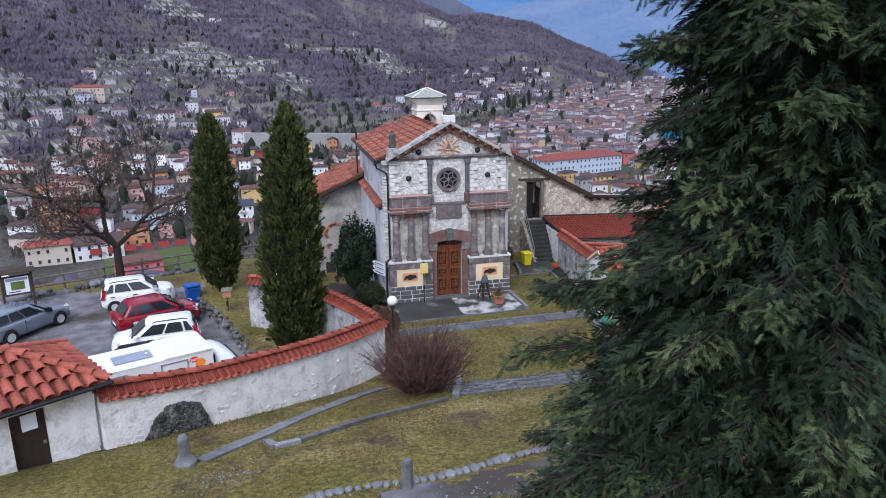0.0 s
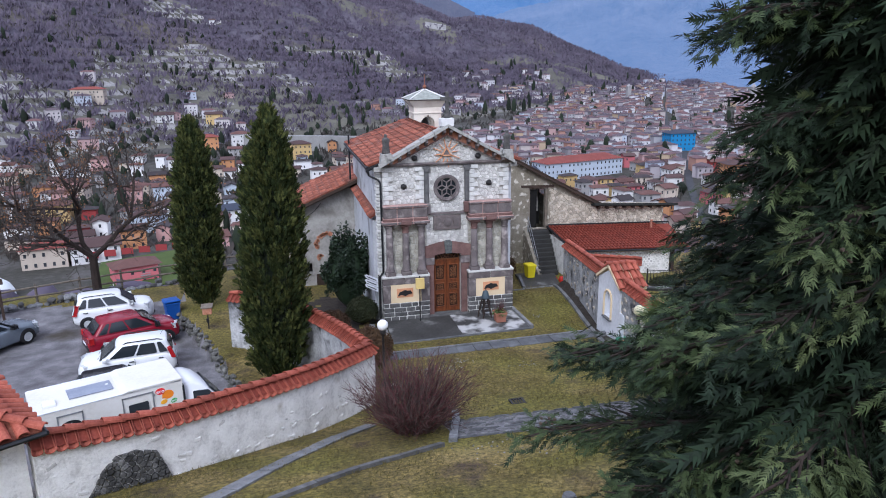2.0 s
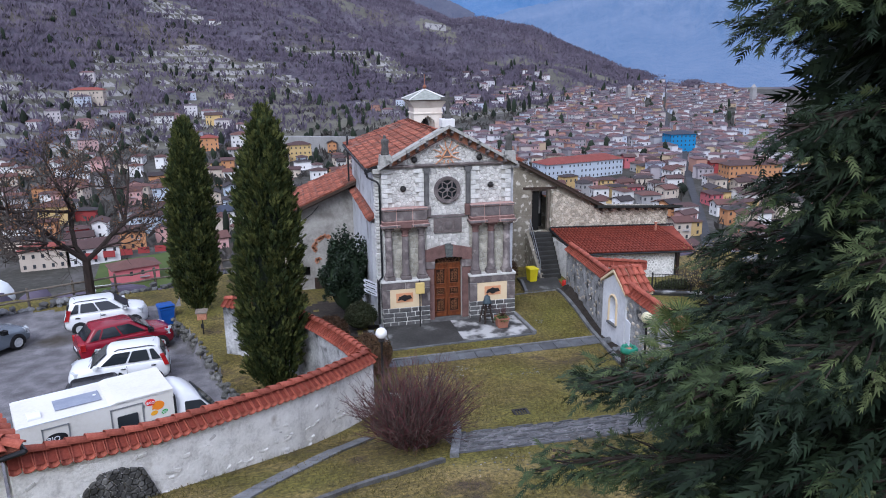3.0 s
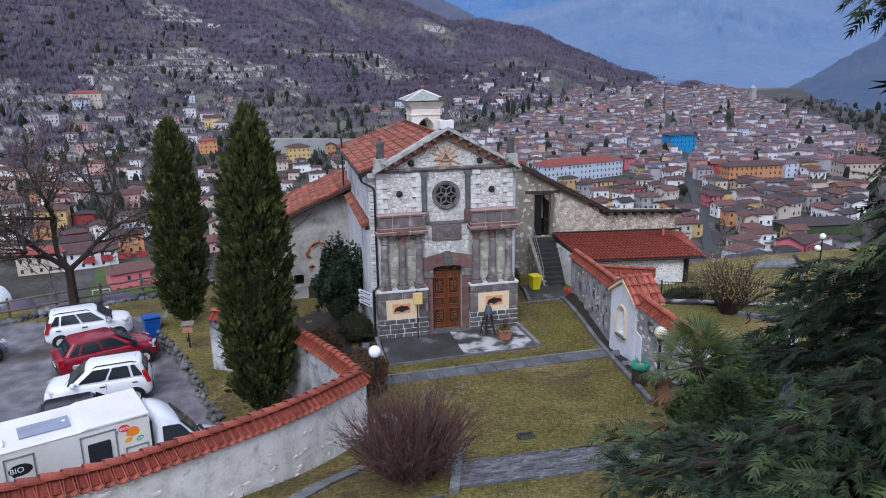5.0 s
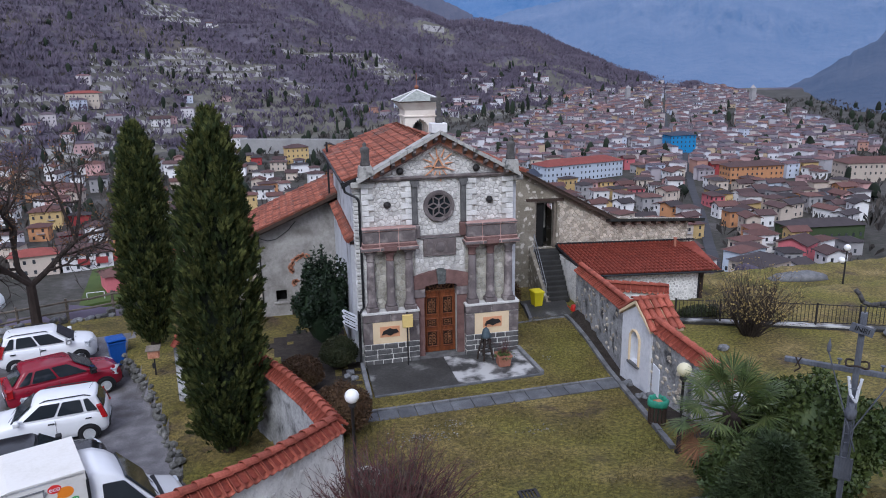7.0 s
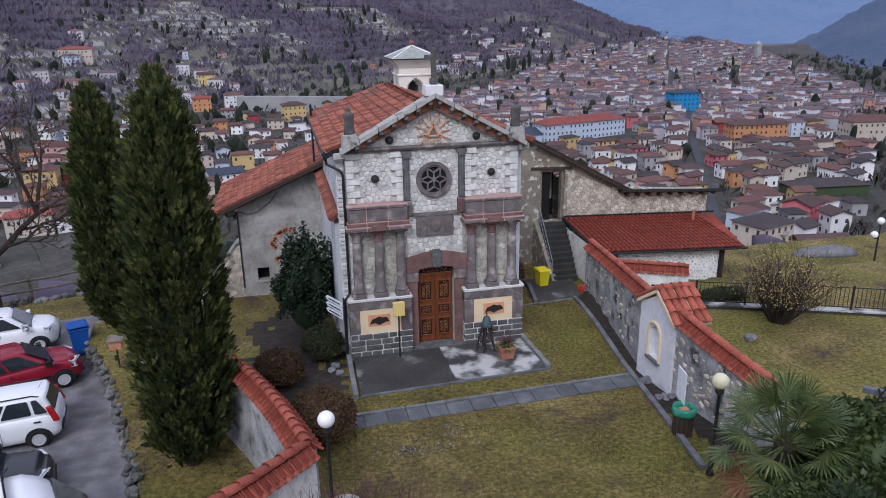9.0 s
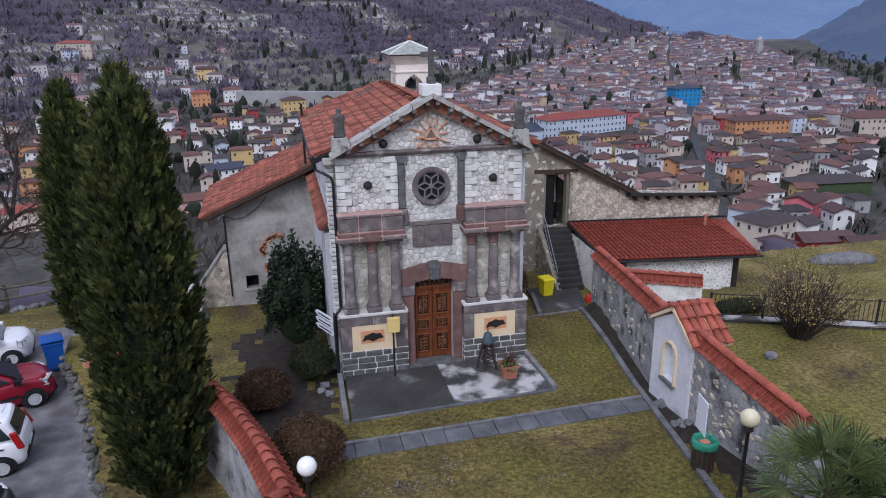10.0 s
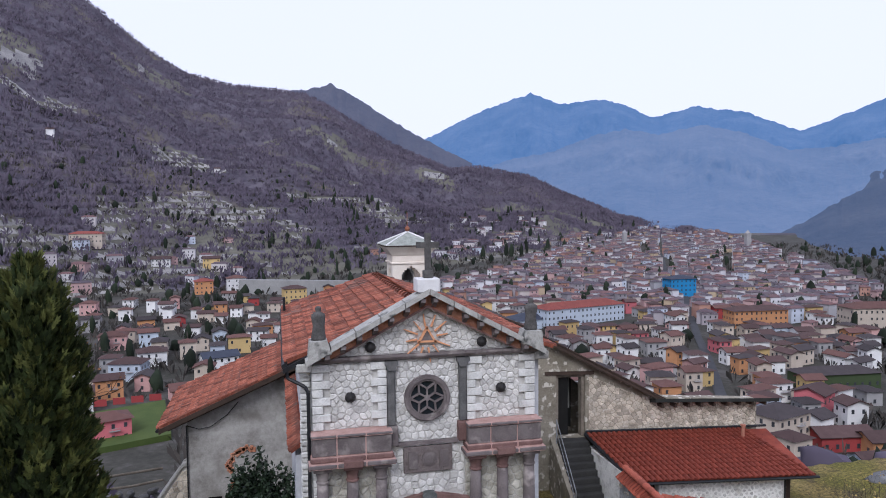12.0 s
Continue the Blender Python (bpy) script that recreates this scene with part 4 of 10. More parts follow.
for s in (-1, 1):
    a, b = sorted((s * 0.015, s * 0.63))
    bm = bmesh.new()
    box(bm, a, b, 0.25, 0.31, 0.09, 2.56)
    leaf = part("leaf", bm, M["door_wood"], door)
    for za, zb in ((0.3, 0.98), (1.12, 1.5), (1.64, 2.4)):
        bm = bmesh.new()
        for p in ((a + 0.07, a + 0.12, za, zb), (b - 0.12, b - 0.07, za, zb), (a + 0.12, b - 0.12, za, za + 0.05), (a + 0.12, b - 0.12, zb - 0.05, zb)):
            box(bm, p[0], p[1], 0.205, 0.26, p[2], p[3])
        bevel(bm, 0.012)
        part("moulding", bm, M["door_wood"], leaf)
        bm = bmesh.new()
        box(bm, a + 0.12, b - 0.12, 0.242, 0.26, za + 0.05, zb - 0.05)
        field = part("carved_panel", bm, M["panel_wood"], leaf, "carved panel in a shaded walnut tone")
        m0, m1 = (a + b) / 2, (za + zb) / 2
        rx, rz = (b - a) / 2 - 0.15, (zb - za) / 2 - 0.09
        bm = bmesh.new()
        for k in range(3 if rz < 0.15 else 6):
            z_ = m1 + rz * (-0.8 + 1.6 * (k + 0.5) / (3 if rz < 0.15 else 6))
            for e in (-1, 1):
                ring = [(m0 + e * rx * (0.5 - 0.36 * math.cos(q)), 0.225, z_ + 0.05 * math.sin(q) + 0.05 * e * (k % 2)) for q in np.linspace(0.3, 5.4, 9)]
                path_tube(bm, ring, 0.015, 5)
        path_tube(bm, [(m0, 0.225, m1 - rz), (m0 + 0.02, 0.215, m1), (m0, 0.225, m1 + rz)], 0.02, 5)
        part("carving", bm, M["carved_wood"], field)
bm = bmesh.new()
box(bm, -0.64, 0.64, 0.2, 0.3, 2.56, 2.64)
part("transom", bm, M["door_wood"], door)
bm = bmesh.new()
over = [(-0.58, 2.66), (0.58, 2.66), (0.57, 2.82), (0.5, 2.92), (0.38, 2.975), (-0.38, 2.975), (-0.5, 2.92), (-0.57, 2.82)]
prism(bm, over, "y", 0.255, 0.3)
overdoor = part("overdoor_panel", bm, M["panel_wood"], door, "carved lunette over the door")
bm = bmesh.new()
path_tube(bm, [(x, 0.24, z) for x, z in over + over[:1]], 0.03, 6)
for e in (-1, 1):
    for k in range(3):
        path_tube(bm, [(e * (0.14 + 0.13 * k + 0.06 * math.cos(q)), 0.235, 2.8 + 0.075 * math.sin(q + k)) for q in np.linspace(0, 5.2, 9)], 0.016, 5)
path_tube(bm, [(0.07 * math.cos(q), 0.23, 2.81 + 0.08 * math.sin(q)) for q in np.linspace(0, 6.28, 11)], 0.022, 5)
part("carving", bm, M["carved_wood"], overdoor)
bm = bmesh.new()
box(bm, -0.95, 0.95, -0.33, 0.32, -0.05, 0.06)
bevel(bm, 0.015)
part("door_step", bm, M["ashlar"], church)

# quoins of white limestone
def quoin_column(edge, s, z0, z1, long_w, short_w, h=0.152):
    n = round((z1 - z0) / h)
    for i in range(n):
        w = long_w if i % 2 else short_w
        a, b = sorted((edge, edge + s * w))
        bm = bmesh.new()
        za = z0 + (z1 - z0) * i / n
        box(bm, a + 0.004, b - 0.004, -0.03 - random.uniform(0, 0.015), 0.1, za + 0.008, za + (z1 - z0) / n - 0.008)
        bevel(bm, 0.014)
        part("quoin", bm, M["quoin"], facade)


for s in (-1, 1):
    quoin_column(s * 2.93, -s, 5.4, 7.07, 0.46, 0.28, 0.205)
    quoin_column(s * 1.05, s, 5.4, 7.07, 0.42, 0.24, 0.205)
    quoin_column(s * 2.93, -s, 2.2, 4.56, 0.3, 0.2, 0.2)
for i in range(46):
    z = 0.2 + i * 0.149
    bm = bmesh.new()
    box(bm, -3.2 - random.uniform(0, 0.02), -2.95, 0.2 + 0.04 * (i % 2), 0.55 + 0.14 * (i % 2), z, z + 0.138)
    bevel(bm, 0.03)
    part("side_quoin", bm, M["quoin"], nave_wall)

W = M["white_stone"]
rubble(facade, [[(-2.36, 7.25), (2.36, 7.25), (0, 8.44)]], 0.18, W, on_front(0.06), 11, skip=lambda c: abs(c.x) < 0.2 and 7.5 < c.y < 7.8)
rubble(facade, [[(-2.5, 5.4), (-1.4, 5.4), (-1.4, 7.07), (-2.5, 7.07)], [(1.4, 5.4), (2.5, 5.4), (2.5, 7.07), (1.4, 7.07)]], 0.185, W, on_front(0.06), 12)
rubble(facade, [[(-0.84, 4.94), (0.84, 4.94), (0.84, 7.07), (-0.84, 7.07)]], 0.185, W, on_front(0.06), 13, skip=lambda c: (c - Vector((-0.01, 6.06))).length < 0.52)
rubble(facade, [[(-0.98, 3.3), (0.98, 3.3), (0.98, 4.86), (-0.98, 4.86)]], 0.2, W, on_front(0.06), 14, skip=lambda c: abs(c.x) < 0.5 and 4.25 < c.y < 4.7 or c.y < 3.5 and abs(c.x) < 0.8)
M["lichen_rubble"] = surface("lichen_rubble", [(0.27, 0.25, 0.20), (0.43, 0.41, 0.35), (0.57, 0.55, 0.49)], 0.9, 4, 30, 0.5, 0.2, island=True)
rubble(facade, [[(-2.75, 2.16), (-1.0, 2.16), (-1.0, 4.58), (-2.75, 4.58)], [(1.0, 2.16), (2.75, 2.16), (2.75, 4.58), (1.0, 4.58)]], 0.24, W, on_front(0.06), 15, joined=M["lichen_rubble"])


# ---- bell tower ----
def square_lathe(bm, cx, cy, prof):
    lathe(bm, cx, cy, [(r * 1.4142, z) for r, z in prof], 4)
    bmesh.ops.rotate(bm, verts=bm.verts, cent=(cx, cy, 0), matrix=Matrix.Rotation(radians(45), 3, "Z"))


TX, TY = 3.1, 19.8
bm = bmesh.new()
for sx in (-1, 1):
    for sy in (-1, 1):
        box(bm, *sorted((TX + sx * 0.98, TX + sx * 0.5)), *sorted((TY + sy * 0.98, TY + sy * 0.5)), -2, 7.95)
box(bm, TX - 0.98, TX + 0.98, TY - 0.98, TY + 0.98, 7.95, 8.55)
box(bm, TX - 0.98, TX + 0.98, TY - 0.98, TY + 0.98, -3, 6.6)
for s in (-1, 1):
    for k in range(5):
        h = 7.95 - 0.5 + 0.5 * math.sin(radians(18 * k + 9))
        w = 0.5 * math.cos(radians(18 * k + 9))
        for e in (-1, 1):
            box(bm, *sorted((TX + e * w, TX + e * 0.5)), *sorted((TY + s * 0.98, TY + s * 0.7)), 7.42 + 0.106 * k, 7.42 + 0.106 * (k + 1))
            box(bm, *sorted((TX + s * 0.98, TX + s * 0.7)), *sorted((TY + e * w, TY + e * 0.5)), 7.42 + 0.106 * k, 7.42 + 0.106 * (k + 1))
tower = part("bell_tower", bm, M["tower"], church, "ivory rendered bell tower with arched openings")
bm = bmesh.new()
square_lathe(bm, TX, TY, [(1.0, 8.05), (1.05, 8.07), (1.05, 8.14), (1.0, 8.16)])
part("string_course", bm, M["tower"], tower)
bm = bmesh.new()
square_lathe(bm, TX, TY, [(0.98, 8.5), (1.02, 8.52), (1.08, 8.62), (1.2, 8.78), (1.33, 8.92), (1.34, 8.98)])
part("cornice", bm, M["tower"], tower)
bm = bmesh.new()
square_lathe(bm, TX, TY, [(1.4, 8.98), (1.42, 9.02), (1.4, 9.05)])
part("eaves_board", bm, M["timber"], tower)
bm = bmesh.new()
square_lathe(bm, TX, TY, [(1.4, 9.05), (0.04, 9.7)])
part("slate_roof", bm, M["slate"], tower, "grey green slates")
bm = bmesh.new()
for sx in (-1, 1):
    for sy in (-1, 1):
        tube(bm, (TX + sx * 1.4, TY + sy * 1.4, 9.06), (TX, TY, 9.72), 0.05, 0.05, 6)
part("roof_hip", bm, M["marble"], tower)
bm = bmesh.new()
lathe(bm, TX, TY, [(0.02, 9.7), (0.1, 9.78), (0.15, 9.88), (0.1, 9.98), (0.02, 10.02)], 12)
tube(bm, (TX, TY, 10.0), (TX, TY, 10.75), 0.02)
part("finial", bm, M["copper"], tower, "copper ball on a spike")
bm = bmesh.new()
prism(bm, [(TX + 0.03, 10.3), (TX + 0.35, 10.28), (TX + 0.55, 10.42), (TX + 0.42, 10.44), (TX + 0.3, 10.52), (TX + 0.12, 10.46)], "y", TY - 0.015, TY + 0.015)
part("weather_vane", bm, M["iron"], tower)
bm = bmesh.new()
lathe(bm, TX, TY, [(0.34, 7.15), (0.3, 7.2), (0.2, 7.5), (0.13, 7.65), (0.05, 7.72)], 14)
part("bell", bm, M["iron"], tower)

# ---- the aisle beside the nave ----
bm = bmesh.new()
box(bm, -7.0, -6.38, 9.0, 9.4, -1.8, 3.25)
box(bm, -6.38, -5.86, 9.0, 9.4, -1.8, -0.13)
box(bm, -6.38, -5.86, 9.0, 9.4, 0.46, 3.25)
box(bm, -5.86, -3.15, 9.0, 9.4, -1.8, 3.25)
prism(bm, [(-7.0, 3.25), (-3.15, 3.25), (-3.15, 5.1), (-7.0, 3.36)], "y", 9.0, 9.4)
box(bm, -7.0, -6.6, 9.4, 14.0, -1.8, 3.3)
box(bm, -7.0, 0, 13.7, 14.0, -1.8, 3.3)
aisle = part("aisle_wall", bm, M["plaster"], church, "stained grey plaster with a ruined brick arch")
# near-black panel behind the opening, in place of an unlit room
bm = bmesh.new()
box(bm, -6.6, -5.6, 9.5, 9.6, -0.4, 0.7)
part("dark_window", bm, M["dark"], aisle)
bm = bmesh.new()
box(bm, -6.5, -5.75, 8.95, 9.05, -0.25, -0.14)
bevel(bm, 0.015)
part("window_sill", bm, M["plaster"], aisle)
bm = bmesh.new()
box(bm, -5.66, -5.08, 8.96, 9.02, -1.2, -0.2)
part("low_door", bm, M["brown_door"], aisle)
rnd = random.Random(3)
for k in range(24):
    a = radians(78 + 6.4 * k) if k < 18 else radians(190)
    r = 0.72 + rnd.uniform(-0.07, 0.07)
    px, pz = (-4.85 + r * math.cos(a), 1.45 + r * math.sin(a)) if k < 18 else (-5.48 + rnd.uniform(-0.05, 0.25), 0.8 + rnd.uniform(-0.08, 0.1))
    q = Matrix.Translation((px, 8.98, pz)) @ Matrix.Rotation(rnd.uniform(0, 3), 4, "Y")
    w, h = rnd.uniform(0.06, 0.13), rnd.uniform(0.045, 0.09)
    bm = bmesh.new()
    box(bm, -w, w, -0.03, 0.04, -h, h, q)
    bevel(bm, 0.012)
    part("brick", bm, M["brown"], aisle)
bm = bmesh.new()
sheet(bm, [(-7.85, 8.35, 3.3), (-7.85, 14.3, 3.3), (-3.0, 14.3, 5.36), (-3.0, 8.35, 5.36)], 0.1)
aisle_roof = part("aisle_roof", bm, M["tile_far"], church, "old orange barrel tiles")
bm = bmesh.new()
prism(bm, [(-7.87, 3.3), (-3.0, 5.37), (-3.0, 5.2), (-7.87, 3.12)], "y", 8.3, 8.36)
prism(bm, [(-7.6, 3.3), (-3.0, 5.26), (-3.0, 5.1), (-7.6, 3.14)], "y", 8.55, 8.62)
part("verge_board", bm, M["timber"], church)
bm = bmesh.new()
for k in range(7):
    y = 9.2 + 0.75 * k
    prism(bm, [(-7.75, 3.22), (-6.9, 3.58), (-6.9, 3.46), (-7.75, 3.1)], "y", y, y + 0.1)
part("rafter_ends", bm, M["timber"], church)
bm = bmesh.new()
path_tube(bm, [(-7.92, 8.3, 3.24), (-7.92, 14.3, 3.24)], 0.06)
part("gutter", bm, M["gutter"], church)
bm = bmesh.new()
path_tube(bm, [(-7.0, 8.9, 3.2), (-6.6, 8.9, 3.05), (-6.2, 8.9, 3.1), (-5.6, 8.9, 3.5), (-5.2, 8.9, 3.95)], 0.018, 5)
path_tube(bm, [(-7.02, 8.93, 3.2), (-7.02, 8.93, -0.4)], 0.03, 6)
part("cable", bm, M["gutter"], church)
# buttress wall left of the aisle
bm = bmesh.new()
prism(bm, [(-8.7, -1.8), (-7.0, -1.8), (-7.0, 1.75), (-7.25, 1.7), (-8.7, -0.35)], "y", 9.05, 9.5)
buttress = part("buttress", bm, M["mortar"], church, "sloping rubble buttress")
bm = bmesh.new()
prism(bm, [(-8.75, -0.35), (-7.2, 1.78), (-7.0, 1.85), (-7.0, 1.75), (-7.2, 1.68), (-8.75, -0.48)], "y", 8.95, 9.55)
part("coping", bm, M["lichen_stone"], buttress)
rubble(buttress, [[(-8.6, -1.0), (-7.02, -1.0), (-7.02, 1.6), (-7.2, 1.55), (-8.6, -0.45)]], 0.24, None, on_front(9.05), 21, joined=M["rubble_far"])

# gutters and pipes on the nave
bm = bmesh.new()
path_tube(bm, [(-3.58, 0.0, 7.07), (-3.58, 10.3, 7.07)], 0.075, 8)
part("gutter", bm, M["gutter"], church)
bm = bmesh.new()
prism(bm, [(-3.62, 7.02), (-2.95, 7.34), (-2.95, 7.22), (-3.62, 6.9)], "y", -0.05, 0.25)
part("gutter_return", bm, M["gutter"], church)
bm = bmesh.new()
path_tube(bm, [(-3.55, 0.1, 7.0), (-3.5, 0.1, 6.75), (-3.1, -0.02, 6.55), (-3.02, -0.04, 6.4), (-3.02, -0.04, 2.3), (-3.2, -0.12, 2.1), (-3.22, -0.2, 0.0)], 0.045, 8)
part("downpipe", bm, M["gutter"], church)
bm = bmesh.new()
path_tube(bm, [(-3.5, 8.7, 7.75), (-3.5, 8.7, 4.75), (-3.3, 8.7, 4.65)], 0.05, 8)
part("downpipe", bm, M["gutter"], church)


# ---- the wing behind, with its stair ----
def wing_y(x):
    return 7.95 - 0.143 * (x - 8.05)


def shear(bm, depth=0.0):
    for v in bm.verts:
        v.co.y += wing_y(v.co.x) + depth


bm = bmesh.new()
prism(bm, [(3.15, -0.8), (6.86, -0.8), (6.86, 5.5), (5.6, 6.15), (3.15, 7.0)], "y", 0, 0.45)
prism(bm, [(6.86, 4.36), (8.02, 4.36), (8.02, 4.85), (6.86, 5.5)], "y", 0, 0.45)
prism(bm, [(6.86, -0.8), (8.02, -0.8), (8.02, 1.86), (6.86, 1.86)], "y", 0, 0.45)
prism(bm, [(8.02, -0.8), (15.0, -0.8), (15.0, 3.15), (10.7, 3.36), (8.02, 4.85)], "y", 0, 0.45)
prism(bm, [(14.6, -0.8), (15.0, -0.8), (15.0, 1.9), (14.6, 1.9)], "y", 0.45, 4.5)
prism(bm, [(3.15, -0.8), (15.0, -0.8), (15.0, 1.9), (10.7, 2.0), (5.6, 5.9), (3.15, 6.8)], "y", 4.1, 4.5)
shear(bm)
wing = part("wing_wall", bm, M["old_render"], church, "crumbling rubble and render wall")


def on_wing(u, v, h):
    return (u, wing_y(u) - h + 0.0, v)


rubble(wing, [[(10.3, 1.9), (14.95, 1.9), (14.95, 3.08), (10.75, 3.3), (10.3, 3.5)]], 0.21, M["rubble"], on_wing, 31, proud=0.035, flat=0.75)
rubble(wing, [[(8.15, 1.95), (10.3, 1.95), (10.3, 3.4), (8.15, 4.3)]], 0.24, None, on_wing, 32, proud=0.02, flat=0.7, joined=M["rubble_far"])
bm = bmesh.new()
box(bm, 6.4, 8.35, -0.05, 0.3, 4.36, 4.5)
shear(bm)
part("door_lintel", bm, M["timber"], wing)
bm = bmesh.new()
for a, b, c0, c1 in ((6.86, 6.98, 1.86, 4.36), (7.9, 8.02, 1.86, 4.36), (6.98, 7.9, 4.24, 4.36)):
    box(bm, a, b, 0.1, 0.4, c0, c1)
shear(bm)
part("door_frame", bm, M["fence_wood"], wing)
# the deeper panel is near-black to stand for shade behind the door
bm = bmesh.new()
box(bm, 6.98, 7.42, 0.25, 0.3, 1.9, 4.2)
box(bm, 7.35, 8.0, 1.4, 1.5, 1.86, 4.36)
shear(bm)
part("open_door", bm, M["dark"], wing, "dark half-open plank door and near-black back panel")
# pale plaster slab added to stand for a lit spot inside
bm = bmesh.new()
box(bm, 7.55, 7.86, 1.2, 1.3, 2.7, 4.15)
shear(bm)
part("inner_light", bm, M["plaster"], wing)
bm = bmesh.new()
prism(bm, [(3.0, 7.3), (5.2, 6.47), (11.0, 3.36), (10.95, 3.24), (5.15, 6.35), (3.0, 7.18)], "y", -0.45, 4.7)
shear(bm)
wing_roof = part("wing_roof", bm, M["timber"], church, "dark boarded verge")
bm = bmesh.new()
prism(bm, [(3.0, 7.38), (5.2, 6.55), (11.0, 3.43), (11.0, 3.37), (5.2, 6.49), (3.0, 7.32)], "y", -0.48, 4.75)
shear(bm)
part("wing_tiles", bm, M["old_dark_tile"], wing_roof)
bm = bmesh.new()
prism(bm, [(10.6, 3.42), (15.6, 3.3), (15.6, 3.16), (10.6, 3.28)], "y", -0.5, 4.7)
# tilted backwards to fit the camera's view, which shows only the eave
for v in bm.verts:
    v.co.z -= 0.3 * max(0.0, v.co.y)
shear(bm)
part("flat_roof", bm, M["dark_sheet"], church, "dark back-sloping roof with a deep eave")
bm = bmesh.new()
for k in range(9):
    x = 10.9 + 0.52 * k
    box(bm, x, x + 0.09, -0.4, 0.1, 3.02, 3.16)
shear(bm)
part("eave_joists", bm, M["timber"], church)

stair = thing("stair", (7.2, 6.5, -0.25), "steep worn stone stair with a thin iron rail", "stairs", kind="structure")
for k in range(10):
    z1 = 1.84 - 0.2 * k
    bm = bmesh.new()
    box(bm, 6.72 - 0.012 * k, 8.0 - 0.03 * k, 7.75 - 0.24 * (k + 1) - 0.03, 8.2 - 0.24 * k, z1 - 0.42, z1)
    bevel(bm, 0.02)
    part("step", bm, M["steps"], stair)
bm = bmesh.new()
path_tube(bm, [(6.66, 7.6, 2.75), (6.55, 5.5, 0.75), (6.55, 5.5, -0.2)], 0.02, 6)
path_tube(bm, [(6.66, 7.6, 2.3), (6.55, 5.5, 0.35)], 0.014, 6)
path_tube(bm, [(6.66, 7.6, 2.75), (6.66, 7.6, 1.8)], 0.02, 6)
part("rail", bm, M["metal_grey"], stair)
bm = bmesh.new()
prism(bm, [(7.9, -0.3), (7.9, 2.0), (5.3, -0.1), (5.3, -0.3)], "x", 6.5, 6.72)
part("stair_cheek", bm, M["old_render"], stair)

# ---- the shed ----
shed = thing("shed", (11, 5, -0.4), "low rubble shed with a dark red tiled roof", "shed")
SHED = [Vector((8.1, 4.05, 1.5)), Vector((14.55, 3.1, 1.5)), Vector((15.3, 6.75, 2.02)), Vector((8.0, 7.85, 2.02))]
bm = bmesh.new()
sheet(bm, [p - Vector((0, 0, 0.04)) for p in SHED], 0.1)
shed_roof = part("roof", bm, M["tile_dark"], shed, "dark red interlocking tiles")
bm = bmesh.new()
prism(bm, [(9.15, 4.3), (13.7, 3.62), (13.76, 4.0), (9.2, 4.7)], "z", -0.8, 1.4)
prism(bm, [(13.36, 3.7), (13.72, 3.64), (14.3, 6.6), (13.95, 6.7)], "z", -0.8, 1.45)
prism(bm, [(7.95, 4.6), (8.3, 4.5), (8.3, 7.6), (7.95, 7.7)], "z", -0.8, 1.6)
shed_wall = part("wall", bm, M["wall_white"], shed, "whitewashed rubble")
# near-black block puts the shade inside the shed into colour
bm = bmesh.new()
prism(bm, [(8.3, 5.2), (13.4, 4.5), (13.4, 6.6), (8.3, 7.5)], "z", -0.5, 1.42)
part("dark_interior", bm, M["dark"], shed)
bm = bmesh.new()
prism(bm, [(13.85, 3.75), (14.0, 3.72), (14.5, 6.3), (14.35, 6.35)], "z", -0.4, 1.42)
part("side_boarding", bm, M["brown_door"], shed)
bm = bmesh.new()
path_tube(bm, [SHED[0] + Vector((-0.02, -0.06, -0.06)), SHED[1] + Vector((0.05, -0.06, -0.06))], 0.055, 8)
path_tube(bm, [SHED[3] + Vector((0, 0.02, 0.08)), SHED[2] + Vector((0, 0.02, 0.08))], 0.05, 6)
path_tube(bm, [SHED[0] + Vector((-0.03, 0, -0.04)), SHED[3] + Vector((-0.03, 0, -0.02))], 0.08, 6)
path_tube(bm, [(13.6, 3.5, 1.4), (13.6, 3.5, -0.3)], 0.035, 6)
part("gutter", bm, M["gutter"], shed)
bm = bmesh.new()
tube(bm, (13.85, 6.2, 1.9), (13.85, 6.2, 2.35), 0.07, 0.06, 8)
tube(bm, (13.85, 6.2, 2.35), (13.85, 6.2, 2.42), 0.1, 0.1, 8)
part("flue", bm, M["terracotta"], shed)


def on_shed(u, v, h):
    return (u, 4.3 - 0.15 * (u - 9.15) - h, v)


rubble(shed_wall, [[(9.2, -0.4), (13.65, -0.4), (13.65, 1.38), (9.2, 1.38)]], 0.2, None, on_shed, 41, proud=0.012, flat=0.7, gap=0.05, joined=M["white_stone_far"])


# ---- tiles ----
def tile_mesh(name, material, width, length, rise, seg=5, taper=0.85, thick=0.02):
    """A barrel tile: upper end at y = 0, lower end at y = length, in plan units."""
    bm = bmesh.new()
    rows = []
    for y, k, lift in ((0, taper, -0.012), (length, 1.0, 0.03)):
        for t in (0, thick):
            rows.append([bm.verts.new(((width / 2 * k - t) * math.cos(math.pi * (1 - i / seg)), y, (rise * k - t) * math.sin(math.pi * i / seg) + lift)) for i in range(seg + 1)])
    o0, i0, o1, i1 = rows
    for i in range(seg):
        bm.faces.new((o0[i], o0[i + 1], o1[i + 1], o1[i]))
        bm.faces.new((o1[i], o1[i + 1], i1[i + 1], i1[i]))
    bm.faces.new((o0[0], o1[0], i1[0], i0[0]))
    bm.faces.new((o0[seg], i0[seg], i1[seg], o1[seg]))
    return mesh_from(name, bm, material)


